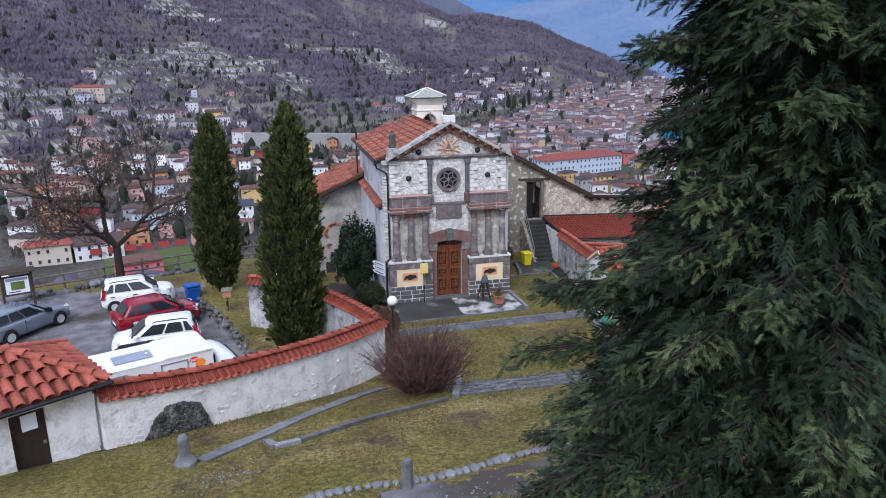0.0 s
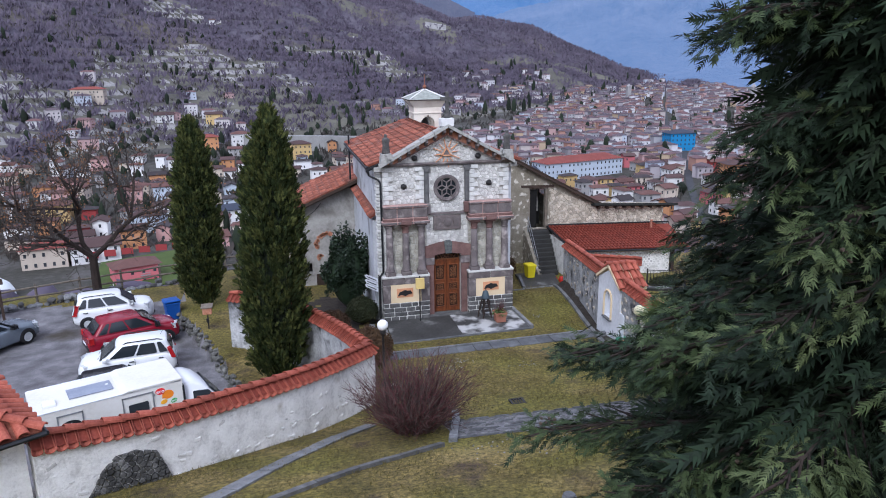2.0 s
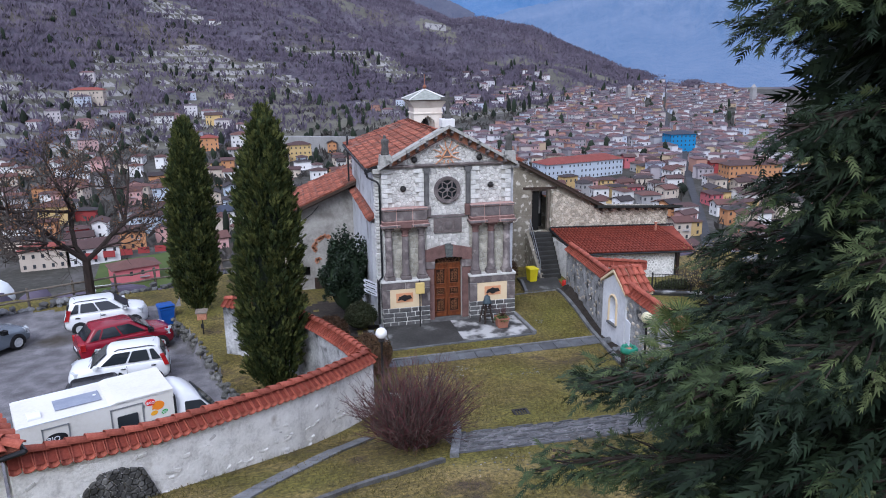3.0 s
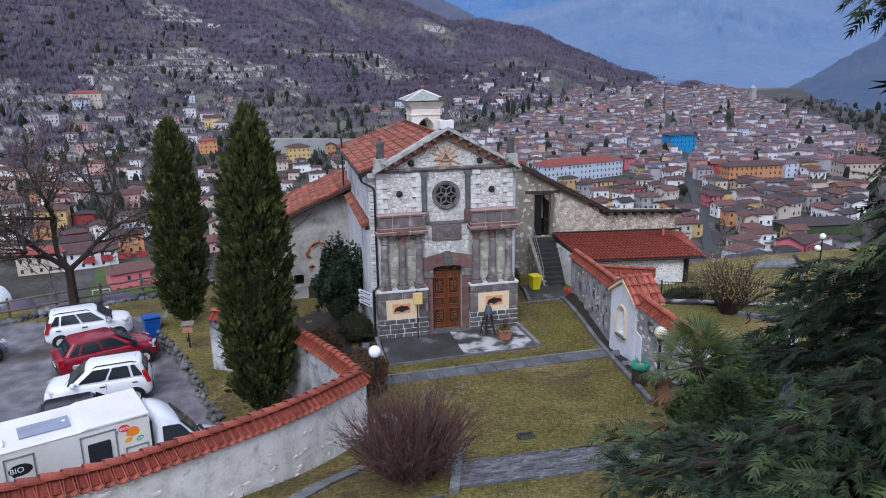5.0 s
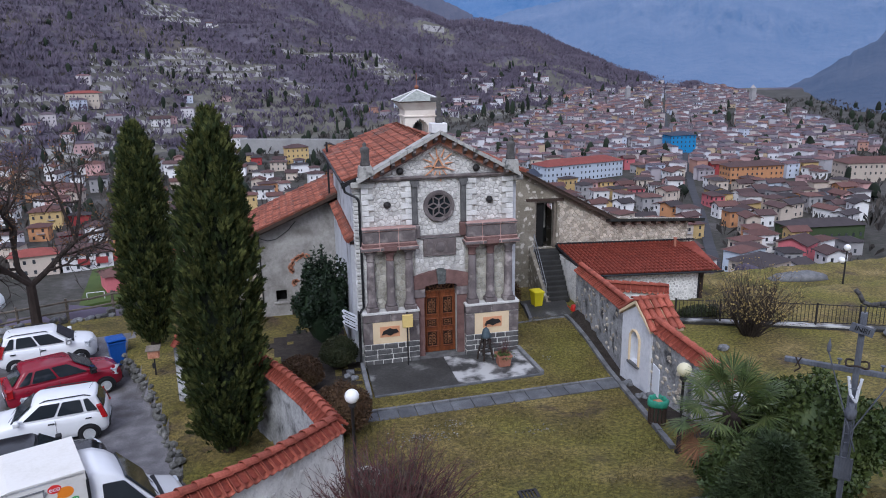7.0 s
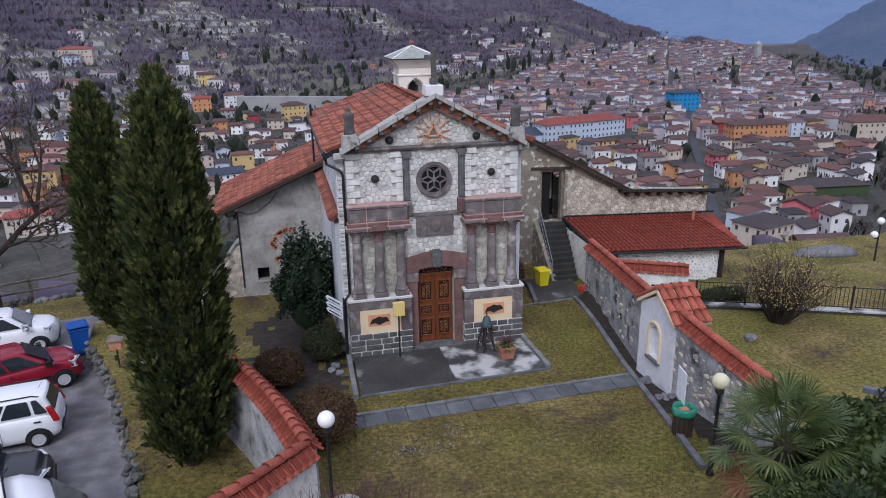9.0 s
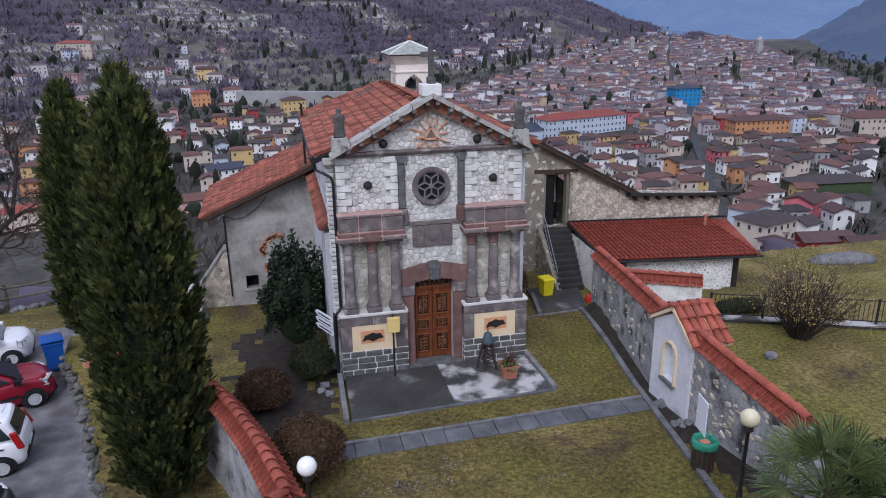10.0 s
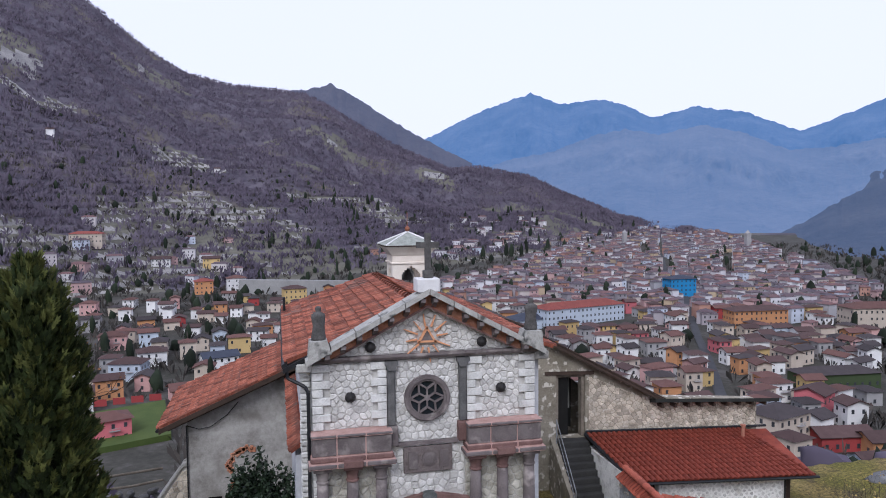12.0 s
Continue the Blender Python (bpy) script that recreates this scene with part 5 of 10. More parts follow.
def frame_of(along, down):
    x = Vector(along).normalized()
    y = Vector(down).normalized()
    z = x.cross(y).normalized()
    y = z.cross(x)
    return Matrix((x, y, z)).transposed().to_4x4()


def tile_field(parent, eave0, eave1, top0, cols, rows, mesh, joined_material, limit, rnd, wob=0.012, loose=1.0):
    """Tiles on a slope, the first courses from eave0 as parts, those past the limit in one mesh."""
    eave0, eave1, top0 = Vector(eave0), Vector(eave1), Vector(top0)
    along, up = (eave1 - eave0) / cols, (top0 - eave0) / rows
    f = frame_of(along, -up)
    if f.to_3x3().col[2].z < 0:
        f = frame_of(-along, -up)
    n = f.to_3x3().col[2]
    src = [v.co.copy() / K for v in mesh.vertices]
    polys = [tuple(p.vertices) for p in mesh.polygons]
    verts, faces, made = [], [], 0
    for c in range(cols):
        for r in range(rows):
            jit = Matrix.Rotation(rnd.uniform(-0.05, 0.05) * loose, 4, "Z") @ Matrix.Rotation(rnd.uniform(-0.03, 0.03) * loose, 4, "X")
            p = eave0 + along * (c + 0.5 + rnd.uniform(-0.06, 0.06) * loose) + up * (r + 1.0 + rnd.uniform(-0.03, 0.03) * loose) + n * rnd.uniform(0, wob)
            if made < limit:
                piece("tile", mesh, parent, p, f @ jit)
                made += 1
            else:
                base = len(verts)
                m = f @ jit
                verts += [tuple(p + (m @ v)) for v in src]
                faces += [tuple(i + base for i in q) for q in polys]
    if verts:
        quick("tiles", verts, faces, joined_material, parent, kind="stuff")


rnd_tiles = random.Random(77)
T_OLD = tile_mesh("old_tile", M["tile"], 0.25, 0.46, 0.085)
tile_field(nave_roof, (-3.5, 0.15, 7.16), (-3.5, 10.3, 7.16), (0, 0.15, 8.36), 43, 10, T_OLD, M["tile_far"], 300, rnd_tiles)
tile_field(nave_roof, (3.5, 10.3, 7.16), (3.5, 0.15, 7.16), (0, 10.3, 8.36), 43, 10, T_OLD, M["tile_far"], 0, rnd_tiles)
tile_field(aisle_roof, (-7.85, 8.35, 3.33), (-7.85, 14.3, 3.33), (-3.0, 8.35, 5.39), 25, 14, T_OLD, M["tile_far"], 300, rnd_tiles)
tile_field(side_roof, (-3.46, 0.55, 4.72), (-3.46, 8.9, 4.72), (-3.1, 0.55, 4.95), 36, 1, T_OLD, M["tile_far"], 36, rnd_tiles)
T_DARK = tile_mesh("dark_tile", M["tile_dark"], 0.185, 0.44, 0.085, taper=0.95)
tile_field(shed_roof, SHED[0], SHED[1], SHED[3], 32, 11, T_DARK, M["tile_dark"], 300, rnd_tiles, 0.003, 0.12)
T_RIDGE = tile_mesh("ridge_tile", M["tile"], 0.34, 0.5, 0.13)
for k in range(24):
    piece("ridge_tile", T_RIDGE, nave_roof, (0, 0.3 + 0.42 * k, 8.36), frame_of((-1, 0, 0), (0, -1, 0)))

# ---- garden walls with tiled copings ----
def ribbon_wall(bm, pts, tops, thick, low=0.5):
    """A wall along a line, its foot in the ground on both sides."""
    n_pts = len(pts)
    dirs = [(Vector(b) - Vector(a)).normalized() for a, b in zip(pts, pts[1:])]
    sides = []
    for i, p in enumerate(pts):
        d = dirs[min(i, n_pts - 2)] + dirs[max(i - 1, 0)]
        nrm = Vector((-d.y, d.x)).normalized() * thick / 2
        sides.append((Vector(p) - nrm, Vector(p) + nrm))
    rows = []
    for (a, b), t in zip(sides, tops):
        zl = min(ground_z(a.x, a.y), ground_z(b.x, b.y), ground_z(2 * b.x - a.x, 2 * b.y - a.y), ground_z(2 * a.x - b.x, 2 * a.y - b.y)) - low
        rows.append([bm.verts.new((a.x, a.y, zl)), bm.verts.new((a.x, a.y, t)), bm.verts.new((b.x, b.y, t)), bm.verts.new((b.x, b.y, zl))])
    for r0, r1 in zip(rows, rows[1:]):
        for i in range(4):
            j = (i + 1) % 4
            bm.faces.new((r0[i], r0[j], r1[j], r1[i]))
    bm.faces.new(rows[0])
    bm.faces.new(rows[-1][::-1])


def dense(pts, vals, step=0.5):
    """The line with more points on it, rounded through the given ones."""
    out, zs = [], []
    s = [0.0]
    for a, b in zip(pts, pts[1:]):
        s.append(s[-1] + (Vector(b) - Vector(a)).length)
    n = max(2, int(s[-1] / step))
    for i in range(n + 1):
        t = s[-1] * i / n
        soft = [min(s[-1], max(0, t + d)) for d in (-0.5, 0, 0.5)] if 0 < i < n else [t]
        out.append((sum(np.interp(q, s, [p[0] for p in pts]) for q in soft) / len(soft), sum(np.interp(q, s, [p[1] for p in pts]) for q in soft) / len(soft)))
        zs.append(float(np.interp(t, s, vals)))
    return out, zs


T_CAP = tile_mesh("cap_tile", M["cap_tile"], 0.25, 0.5, 0.115, seg=6)
T_COPE = tile_mesh("coping_tile", M["cap_tile"], 0.22, 0.4, 0.1, seg=6)
T_CAPRIDGE = tile_mesh("cap_ridge", M["cap_tile"], 0.26, 0.46, 0.1, seg=6)
rnd_cap = random.Random(8)


def coping(parent, pts, tops, pitch=0.225, half=0.34, rise=0.2):
    line = [Vector((p[0], p[1], t)) for p, t in zip(pts, tops)]
    s = [0.0]
    for a, b in zip(line, line[1:]):
        s.append(s[-1] + (b - a).length)

    def at(t):
        t = min(max(t, 0), s[-1])
        return Vector([float(np.interp(t, s, [p[k] for p in line])) for k in range(3)])

    n = int(s[-1] / pitch)
    for i in range(n):
        t = (i + 0.5) * s[-1] / n
        p = at(t)
        d = (at(t + 0.15) - at(t - 0.15))
        d.normalize()
        side = Vector((-d.y, d.x, 0)).normalized()
        for q in (-1, 1):
            down = side * q * half - Vector((0, 0, rise))
            along = d if q < 0 else -d
            piece("cap_tile", T_COPE, parent, p + Vector((0, 0, rise)) + side * q * 0.04 + Vector((0, 0, rnd_cap.uniform(0, 0.01))), frame_of(along, down) @ Matrix.Rotation(rnd_cap.uniform(-0.03, 0.03), 4, "Z"))
    n = int(s[-1] / 0.38)
    for i in range(n):
        t = (i + 1) * s[-1] / n
        d = (at(t) - at(t - 0.3)).normalized()
        side = Vector((-d.y, d.x, 0)).normalized()
        piece("ridge_tile", T_CAPRIDGE, parent, at(t) + Vector((0, 0, rise + 0.015)), frame_of(side, -d))
    bm = bmesh.new()
    for a, b in zip(line, line[1:]):
        d = (b - a).normalized()
        e = Vector((-d.y, d.x, 0)).normalized()
        u = Vector((0, 0, 1))
        va = [bm.verts.new(a + e * 0.27), bm.verts.new(a + u * rise), bm.verts.new(a - e * 0.27)]
        vb = [bm.verts.new(b + e * 0.27), bm.verts.new(b + u * rise), bm.verts.new(b - e * 0.27)]
        bm.faces.new(va)
        bm.faces.new(vb[::-1])
        for i in range(3):
            j = (i + 1) % 3
            bm.faces.new((va[i], va[j], vb[j], vb[i]))
    part("coping_bed", bm, M["tile_dark"], parent)


LEFT_TOPS = [4.0, 3.56, 3.22, 3.02, 2.82, 2.64]
BACK_TOPS = [2.64, 2.45, 2.25, 2.12, 2.02, 1.98]
left_wall = thing("wall_left", (-9, -13, 1), "lime-washed rubble garden wall with a red tiled coping", "garden wall", kind="structure")
pts, zs = dense(WALL_LINE, LEFT_TOPS)
bm = bmesh.new()
ribbon_wall(bm, pts, zs, 0.42)
front_stretch = part("front_stretch", bm, M["wall_white"], left_wall)
coping(front_stretch, pts, zs)
pts, zs = dense(WALL_BACK, BACK_TOPS)
bm = bmesh.new()
ribbon_wall(bm, pts, zs, 0.42)
back_stretch = part("back_stretch", bm, M["wall_stained"], left_wall, "blackened rubble under a tiled coping")
coping(back_stretch, pts, zs)
# dark patch of bare stones near the hut
wd = (Vector(WALL_LINE[1]) - Vector(WALL_LINE[0])).normalized()
wn_ = Vector((wd.y, -wd.x))


def on_left(u, v, h):
    p = Vector(WALL_LINE[0]) + wd * u + wn_ * (0.22 + h)
    return (p.x, p.y, v)


M["dark_rubble"] = surface("bare_dark_rubble", [(0.03, 0.03, 0.028), (0.09, 0.088, 0.083), (0.24, 0.235, 0.22)], 0.95, 4, 25, 0.6, 0.35, island=True)
rubble(left_wall, [[(0.75, 2.3), (2.75, 2.15), (2.6, 2.6), (2.45, 3.0), (2.0, 3.2), (1.55, 3.22), (1.2, 2.95), (1.0, 2.6)]], 0.15, None, on_left, 51, proud=0.05, joined=M["dark_rubble"])
rnd_r = random.Random(4)
bm = bmesh.new()
for k in range(90):
    u = rnd_r.uniform(0.2, 9.3)
    s_ = np.cumsum([0] + [(Vector(b) - Vector(a)).length for a, b in zip(WALL_LINE, WALL_LINE[1:])])
    px, py = (float(np.interp(u, s_, [p[j] for p in WALL_LINE])) for j in (0, 1))
    zt = float(np.interp(u, s_, LEFT_TOPS))
    z0 = lawn_z(py)
    z = z0 + (zt - z0) * rnd_r.random() ** 2.2
    w = rnd_r.uniform(0.06, 0.14)
    q = Matrix.Translation((px + wn_.x * 0.188, py + wn_.y * 0.188, z)) @ Matrix.Rotation(math.atan2(wd.y, wd.x), 4, "Z") @ Matrix.Rotation(rnd_r.uniform(-0.5, 0.5), 4, "Y")
    box(bm, -w, w, -0.035, 0.05, -w * 0.5, w * 0.5, q)
bevel(bm, 0.034)
part("bare_stones", bm, M["white_stone_far"], front_stretch, kind="stuff")

RIGHT_LINE = [(7.55, 3.7), (6.95, -0.1), (6.3, -3.6)]
RIGHT_TOPS = [1.92, 2.2, 2.5]
RIGHT_LINE2 = [(6.22, -5.6), (6.2, -7.5), (6.3, -9.6)]
RIGHT_TOPS2 = [2.6, 2.52, 2.4]
right_wall = thing("wall_right", (6.5, -3, 0), "stained rubble garden wall with tiled coping and a niche shrine", "garden wall", kind="structure")
for line, tops, nm in ((RIGHT_LINE, RIGHT_TOPS, "far_stretch"), (RIGHT_LINE2, RIGHT_TOPS2, "near_stretch")):
    pts, zs = dense(line, tops)
    bm = bmesh.new()
    ribbon_wall(bm, pts, zs, 0.42)
    st = part(nm, bm, M["wall_stained"], right_wall)
    coping(st, pts, zs)
    bm = bmesh.new()
    for k in range(70):
        t = rnd_r.random()
        px = float(np.interp(t, np.linspace(0, 1, 3), [p[0] for p in line])) - 0.2
        py = float(np.interp(t, np.linspace(0, 1, 3), [p[1] for p in line]))
        zt = float(np.interp(t, np.linspace(0, 1, 3), tops))
        z0 = lawn_z(py)
        w = rnd_r.uniform(0.05, 0.13)
        q = Matrix.Translation((px, py, z0 + (zt - z0) * rnd_r.uniform(0.05, 0.9))) @ Matrix.Rotation(rnd_r.uniform(-0.6, 0.6), 4, "X")
        box(bm, -0.04, 0.05, -w, w, -w * 0.6, w * 0.6, q)
    bevel(bm, 0.03)
    part("bare_stones", bm, M["rubble_far"], st, kind="stuff")
# rough end of the near stretch
bm = bmesh.new()
ribbon_wall(bm, [(6.3, -9.6), (6.3, -10.1), (6.35, -11.0)], [2.3, 1.9, 1.3], 0.42)
part("broken_end", bm, M["wall_stained"], right_wall)
# the shrine
M["shrine"] = surface("shrine_plaster", [(0.52, 0.53, 0.56), (0.68, 0.69, 0.72), (0.74, 0.74, 0.75)], 0.9, 0.8, 8, 0.25, spots=(0.30, 0.33, 0.40), spot_scale=0.9, spot_at=(0.55, 0.7))
shrine = thing("shrine", (6.3, -4.6, 0.3), "small white plastered wall shrine with an arched niche", "shrine")
bm = bmesh.new()
prism(bm, [(-3.62, -0.1), (-5.62, -0.1), (-5.62, 2.5), (-4.65, 3.08), (-3.62, 2.5)], "x", 6.12, 6.9)
for ya, yb, za, zb in ((-3.62, -4.3, -0.1, 2.5), (-4.9, -5.62, -0.1, 2.5), (-4.3, -4.9, -0.1, 0.95), (-4.3, -4.9, 2.1, 2.5)):
    box(bm, 5.92, 6.13, *sorted((ya, yb)), za, zb)
prism(bm, [(-3.62, 2.5), (-5.62, 2.5), (-4.65, 3.08)], "x", 5.92, 6.13)
for k in range(4):
    w = 0.3 * math.cos(radians(22 * k + 11))
    for e in (-1, 1):
        box(bm, 5.92, 6.13, *sorted((-4.6 + e * 0.3, -4.6 + e * w)), 1.8 + 0.075 * k, 1.8 + 0.075 * (k + 1))
body = part("body", bm, M["shrine"], shrine)
bm = bmesh.new()
prev = None
for k in range(9):
    a = math.pi * k / 8
    p = (5.9, -4.6 + 0.34 * math.cos(a), 1.8 + 0.34 * math.sin(a))
    if prev:
        tube(bm, prev, p, 0.05, 0.05, 6)
    prev = p
for e in (-1, 1):
    tube(bm, (5.9, -4.6 + e * 0.34, 1.8), (5.9, -4.6 + e * 0.34, 0.92), 0.05, 0.05, 6)
part("arch_moulding", bm, M["cream"], shrine)
bm = bmesh.new()
box(bm, 5.82, 6.05, -4.98, -4.22, 0.84, 0.94)
bevel(bm, 0.015)
part("niche_sill", bm, M["kerb"], shrine)
bm = bmesh.new()
for e in (-1, 1):
    prism(bm, [(-4.65, 3.28), (-4.65 + e * 1.1, 2.56), (-4.65 + e * 1.1, 2.46), (-4.65, 3.16)], "x", 5.8, 7.05)
roof = part("roof", bm, M["cream"], shrine)
tile_field(roof, (5.82, -5.78, 2.56), (7.05, -5.78, 2.56), (5.82, -4.65, 3.3), 5, 3, T_CAP, M["cap_tile"], 40, rnd_cap)
tile_field(roof, (7.05, -3.52, 2.56), (5.82, -3.52, 2.56), (7.05, -4.65, 3.3), 5, 3, T_CAP, M["cap_tile"], 40, rnd_cap)
for k in range(4):
    piece("ridge_tile", T_CAPRIDGE, roof, (6.15 + 0.3 * k, -4.65, 3.31), frame_of((0, 1, 0), (-1, 0, 0)))
# cross wall behind
cross_wall = thing("wall_cross", (9, 1.4, 0), "short whitewashed rubble wall with a tiled coping", "garden wall", kind="structure")
pts, zs = dense([(7.4, 2.5), (10.45, 0.9)], [1.5, 1.5])
bm = bmesh.new()
ribbon_wall(bm, pts, zs, 0.4)
cw = part("wall_body", bm, M["wall_white"], cross_wall)
coping(cw, pts, zs, half=0.32, rise=0.2)

# ---- hut by the wall ----
hut = thing("hut", (-14.5, -15.5, 2.4), "small rendered hut with a hipped tiled roof", "hut")
HA = Vector((-12.75, -16.3))
HD, HN = Vector((-0.85, -0.527)), Vector((-0.527, 0.85))
def hut_p(u, v, z):
    p = HA + HD * u + HN * v
    return (p.x, p.y, z)
bm = bmesh.new()
for u0, u1, v0, v1, z0, z1 in ((0, 1.05, 0, 0.3, 1.6, 4.36), (1.8, 5.0, 0, 0.3, 1.6, 4.36), (1.05, 1.8, 0, 0.3, 1.6, 2.42), (1.05, 1.8, 0, 0.3, 4.12, 4.36), (0, 0.3, 0.3, 2.6, -0.8, 4.36), (0.3, 5.0, 2.3, 2.6, -0.8, 4.36), (4.7, 5.0, 0.3, 2.3, 1.6, 4.36)):
    lo = [bm.verts.new(hut_p(u, v, z0)) for u, v in ((u0, v0), (u1, v0), (u1, v1), (u0, v1))]
    hi = [bm.verts.new(hut_p(u, v, z1)) for u, v in ((u0, v0), (u1, v0), (u1, v1), (u0, v1))]
    bm.faces.new(lo)
    bm.faces.new(hi)
    for i in range(4):
        bm.faces.new((lo[i], lo[(i + 1) % 4], hi[(i + 1) % 4], hi[i]))
part("wall", bm, M["wall_white"], hut)
bm = bmesh.new()
e0, e1, f0, f1 = -0.3, 5.2, -0.3, 2.9
corners = [hut_p(e0, f0, 4.42), hut_p(e1, f0, 4.42), hut_p(e1, f1, 4.42), hut_p(e0, f1, 4.42)]
ra, rb = hut_p(1.35, 1.3, 5.2), hut_p(4.0, 1.3, 5.2)
cv = [bm.verts.new(p) for p in corners]
lv = [bm.verts.new((p[0], p[1], p[2] - 0.08)) for p in corners]
va, vb = bm.verts.new(ra), bm.verts.new(rb)
for f in ((cv[0], cv[1], vb, va), (cv[1], cv[2], vb), (cv[2], cv[3], va, vb), (cv[3], cv[0], va), tuple(lv)):
    bm.faces.new(f)
for i in range(4):
    bm.faces.new((cv[i], cv[(i + 1) % 4], lv[(i + 1) % 4], lv[i]))
hut_roof = part("roof", bm, M["tile_far"], hut)
# courses of tiles on the two slopes that face the yard
def hip_tiles(parent, p0, p1, q0, q1, cols, rows):
    p0, p1, q0, q1 = map(Vector, (p0, p1, q0, q1))
    up = ((q0 + q1) - (p0 + p1)) / 2
    al = (p1 - p0).normalized()
    up = up - al * up.dot(al)
    f = frame_of(al, -up)
    if f.to_3x3().col[2].z < 0:
        f = frame_of(-al, -up)
    L = (p1 - p0).length
    a0, a1 = (q0 - p0).dot(al), (q1 - p0).dot(al)
    for r in range(rows):
        t = (r + 1) / rows
        lo_, hi_ = a0 * (t - 0.5 / rows), L + (a1 - L) * (t - 0.5 / rows)
        n = max(1, int((hi_ - lo_) / (L / cols)))
        for c in range(n):
            piece("tile", T_CAP, parent, p0 + al * (lo_ + (hi_ - lo_) * (c + 0.5) / n) + up * t + Vector((0, 0, 0.02)), f @ Matrix.Rotation(rnd_cap.uniform(-0.04, 0.04), 4, "Z"))


hip_tiles(hut_roof, corners[0], corners[1], ra, rb, 19, 4)
hip_tiles(hut_roof, corners[3], corners[0], ra, ra, 11, 4)
for a, b in ((corners[0], ra), (ra, rb), (corners[3], ra)):
    a, b = Vector(a), Vector(b)
    n = int((b - a).length / 0.36)
    d = (b - a).normalized()
    for i in range(n):
        piece("ridge_tile", T_CAPRIDGE, hut_roof, a + (b - a) * (i + 1) / n + Vector((0, 0, 0.06)), frame_of(Vector((-d.y, d.x, 0)), -d))
bm = bmesh.new()
path_tube(bm, [hut_p(-0.36, -0.36, 4.36), hut_p(5.2, -0.36, 4.36)], 0.055, 7)
path_tube(bm, [hut_p(-0.36, -0.36, 4.36), hut_p(-0.36, 2.95, 4.36)], 0.055, 7)
path_tube(bm, [hut_p(0.02, -0.1, 4.3), hut_p(0.95, -0.06, 4.3)], 0.02, 5)
part("gutter", bm, M["gutter"], hut)
bm = bmesh.new()
q = Matrix(((HD.x, HN.x, 0, HA.x), (HD.y, HN.y, 0, HA.y), (0, 0, 1, 0), (0, 0, 0, 1)))
box(bm, 1.05, 1.8, 0.12, 0.2, 2.42, 4.12, q)
hdoor = part("door", bm, M["brown_door"], hut, "dark brown door with a paper notice")
bm = bmesh.new()
box(bm, 1.22, 1.55, 0.1, 0.115, 3.62, 4.02, q)
part("notice", bm, M["paper"], hdoor)
bm = bmesh.new()
box(bm, 0.7, 4.5, -0.45, 0.05, 2.2, 2.5, q)
part("doorstep", bm, M["kerb"], hut)
bm = bmesh.new()
box(bm, 1.1, 1.16, 0.06, 0.12, 3.2, 3.26, q)
part("door_handle", bm, M["metal_grey"], hdoor)

# ---- paving, kerbs and edging stones ----
patio = thing("patio", (0, -1.7, 0), "worn concrete forecourt with white salt stains and kerbs", "forecourt", kind="structure")
bm = bmesh.new()
prism(bm, [(-3.05, -0.3), (-3.1, -3.0), (0.0, -2.88), (0.0, -0.3)], "z", -0.2, 0.05)
bevel(bm, 0.01)
M["damp_concrete"] = surface("damp_concrete", [(0.035, 0.034, 0.032), (0.065, 0.063, 0.059), (0.11, 0.107, 0.10)], 0.7, 0.8, 14, 0.3, spots=(0.3, 0.3, 0.285), spot_scale=0.9, spot_at=(0.6, 0.72))
part("slab", bm, M["damp_concrete"], patio, "dark damp concrete")
bm = bmesh.new()
prism(bm, [(0.01, -0.3), (0.01, -2.87), (3.1, -2.72), (3.05, -0.3)], "z", -0.2, 0.055)
bevel(bm, 0.01)
part("slab", bm, M["concrete"], patio)
for a, b in (((-3.17, -0.3), (-3.24, -3.16)), ((3.14, -0.2), (3.22, -2.8))):
    bm = bmesh.new()
    d = 0.11
    prism(bm, [(a[0] - d, a[1]), (b[0] - d, b[1]), (b[0] + d * 0.4, b[1]), (a[0] + d * 0.4, a[1])], "z", -0.2, 0.17)
    bevel(bm, 0.015)
    part("kerb", bm, M["kerb"], patio)
bm = bmesh.new()
prism(bm, [(-3.1, -3.02), (-3.1, -3.12), (3.2, -2.84), (3.2, -2.74)], "z", -0.2, 0.06)
part("front_edge", bm, M["flag"], patio)

path = thing("pavement", (0.8, -4.6, 0.1), "narrow flagstone path across the lawn", "path", kind="structure")
rnd_p = random.Random(31)
x = -3.75
while x < 5.35:
    w = rnd_p.uniform(0.55, 0.85)
    t0, t1 = (x + 3.75) / 9.3, (x + w + 3.75) / 9.3
    ya0, ya1 = -4.42 + 0.3 * t0, -4.42 + 0.3 * t1
    bm = bmesh.new()
    prism(bm, [(x + 0.012, ya0), (x + w - 0.012, ya1), (x + w - 0.012, ya1 - 0.62), (x + 0.012, ya0 - 0.64)], "z", -0.1, 0.15 + rnd_p.uniform(-0.01, 0.01))
    bevel(bm, 0.012)
    part("flagstone", bm, M["flag"], path)
    bm = bmesh.new()
    prism(bm, [(x + 0.01, ya0 + 0.12), (x + w - 0.01, ya1 + 0.12), (x + w - 0.01, ya1 + 0.015), (x + 0.01, ya0 + 0.015)], "z", -0.1, 0.2)
    bevel(bm, 0.012)
    part("kerb_stone", bm, M["kerb"], path)
    x += w


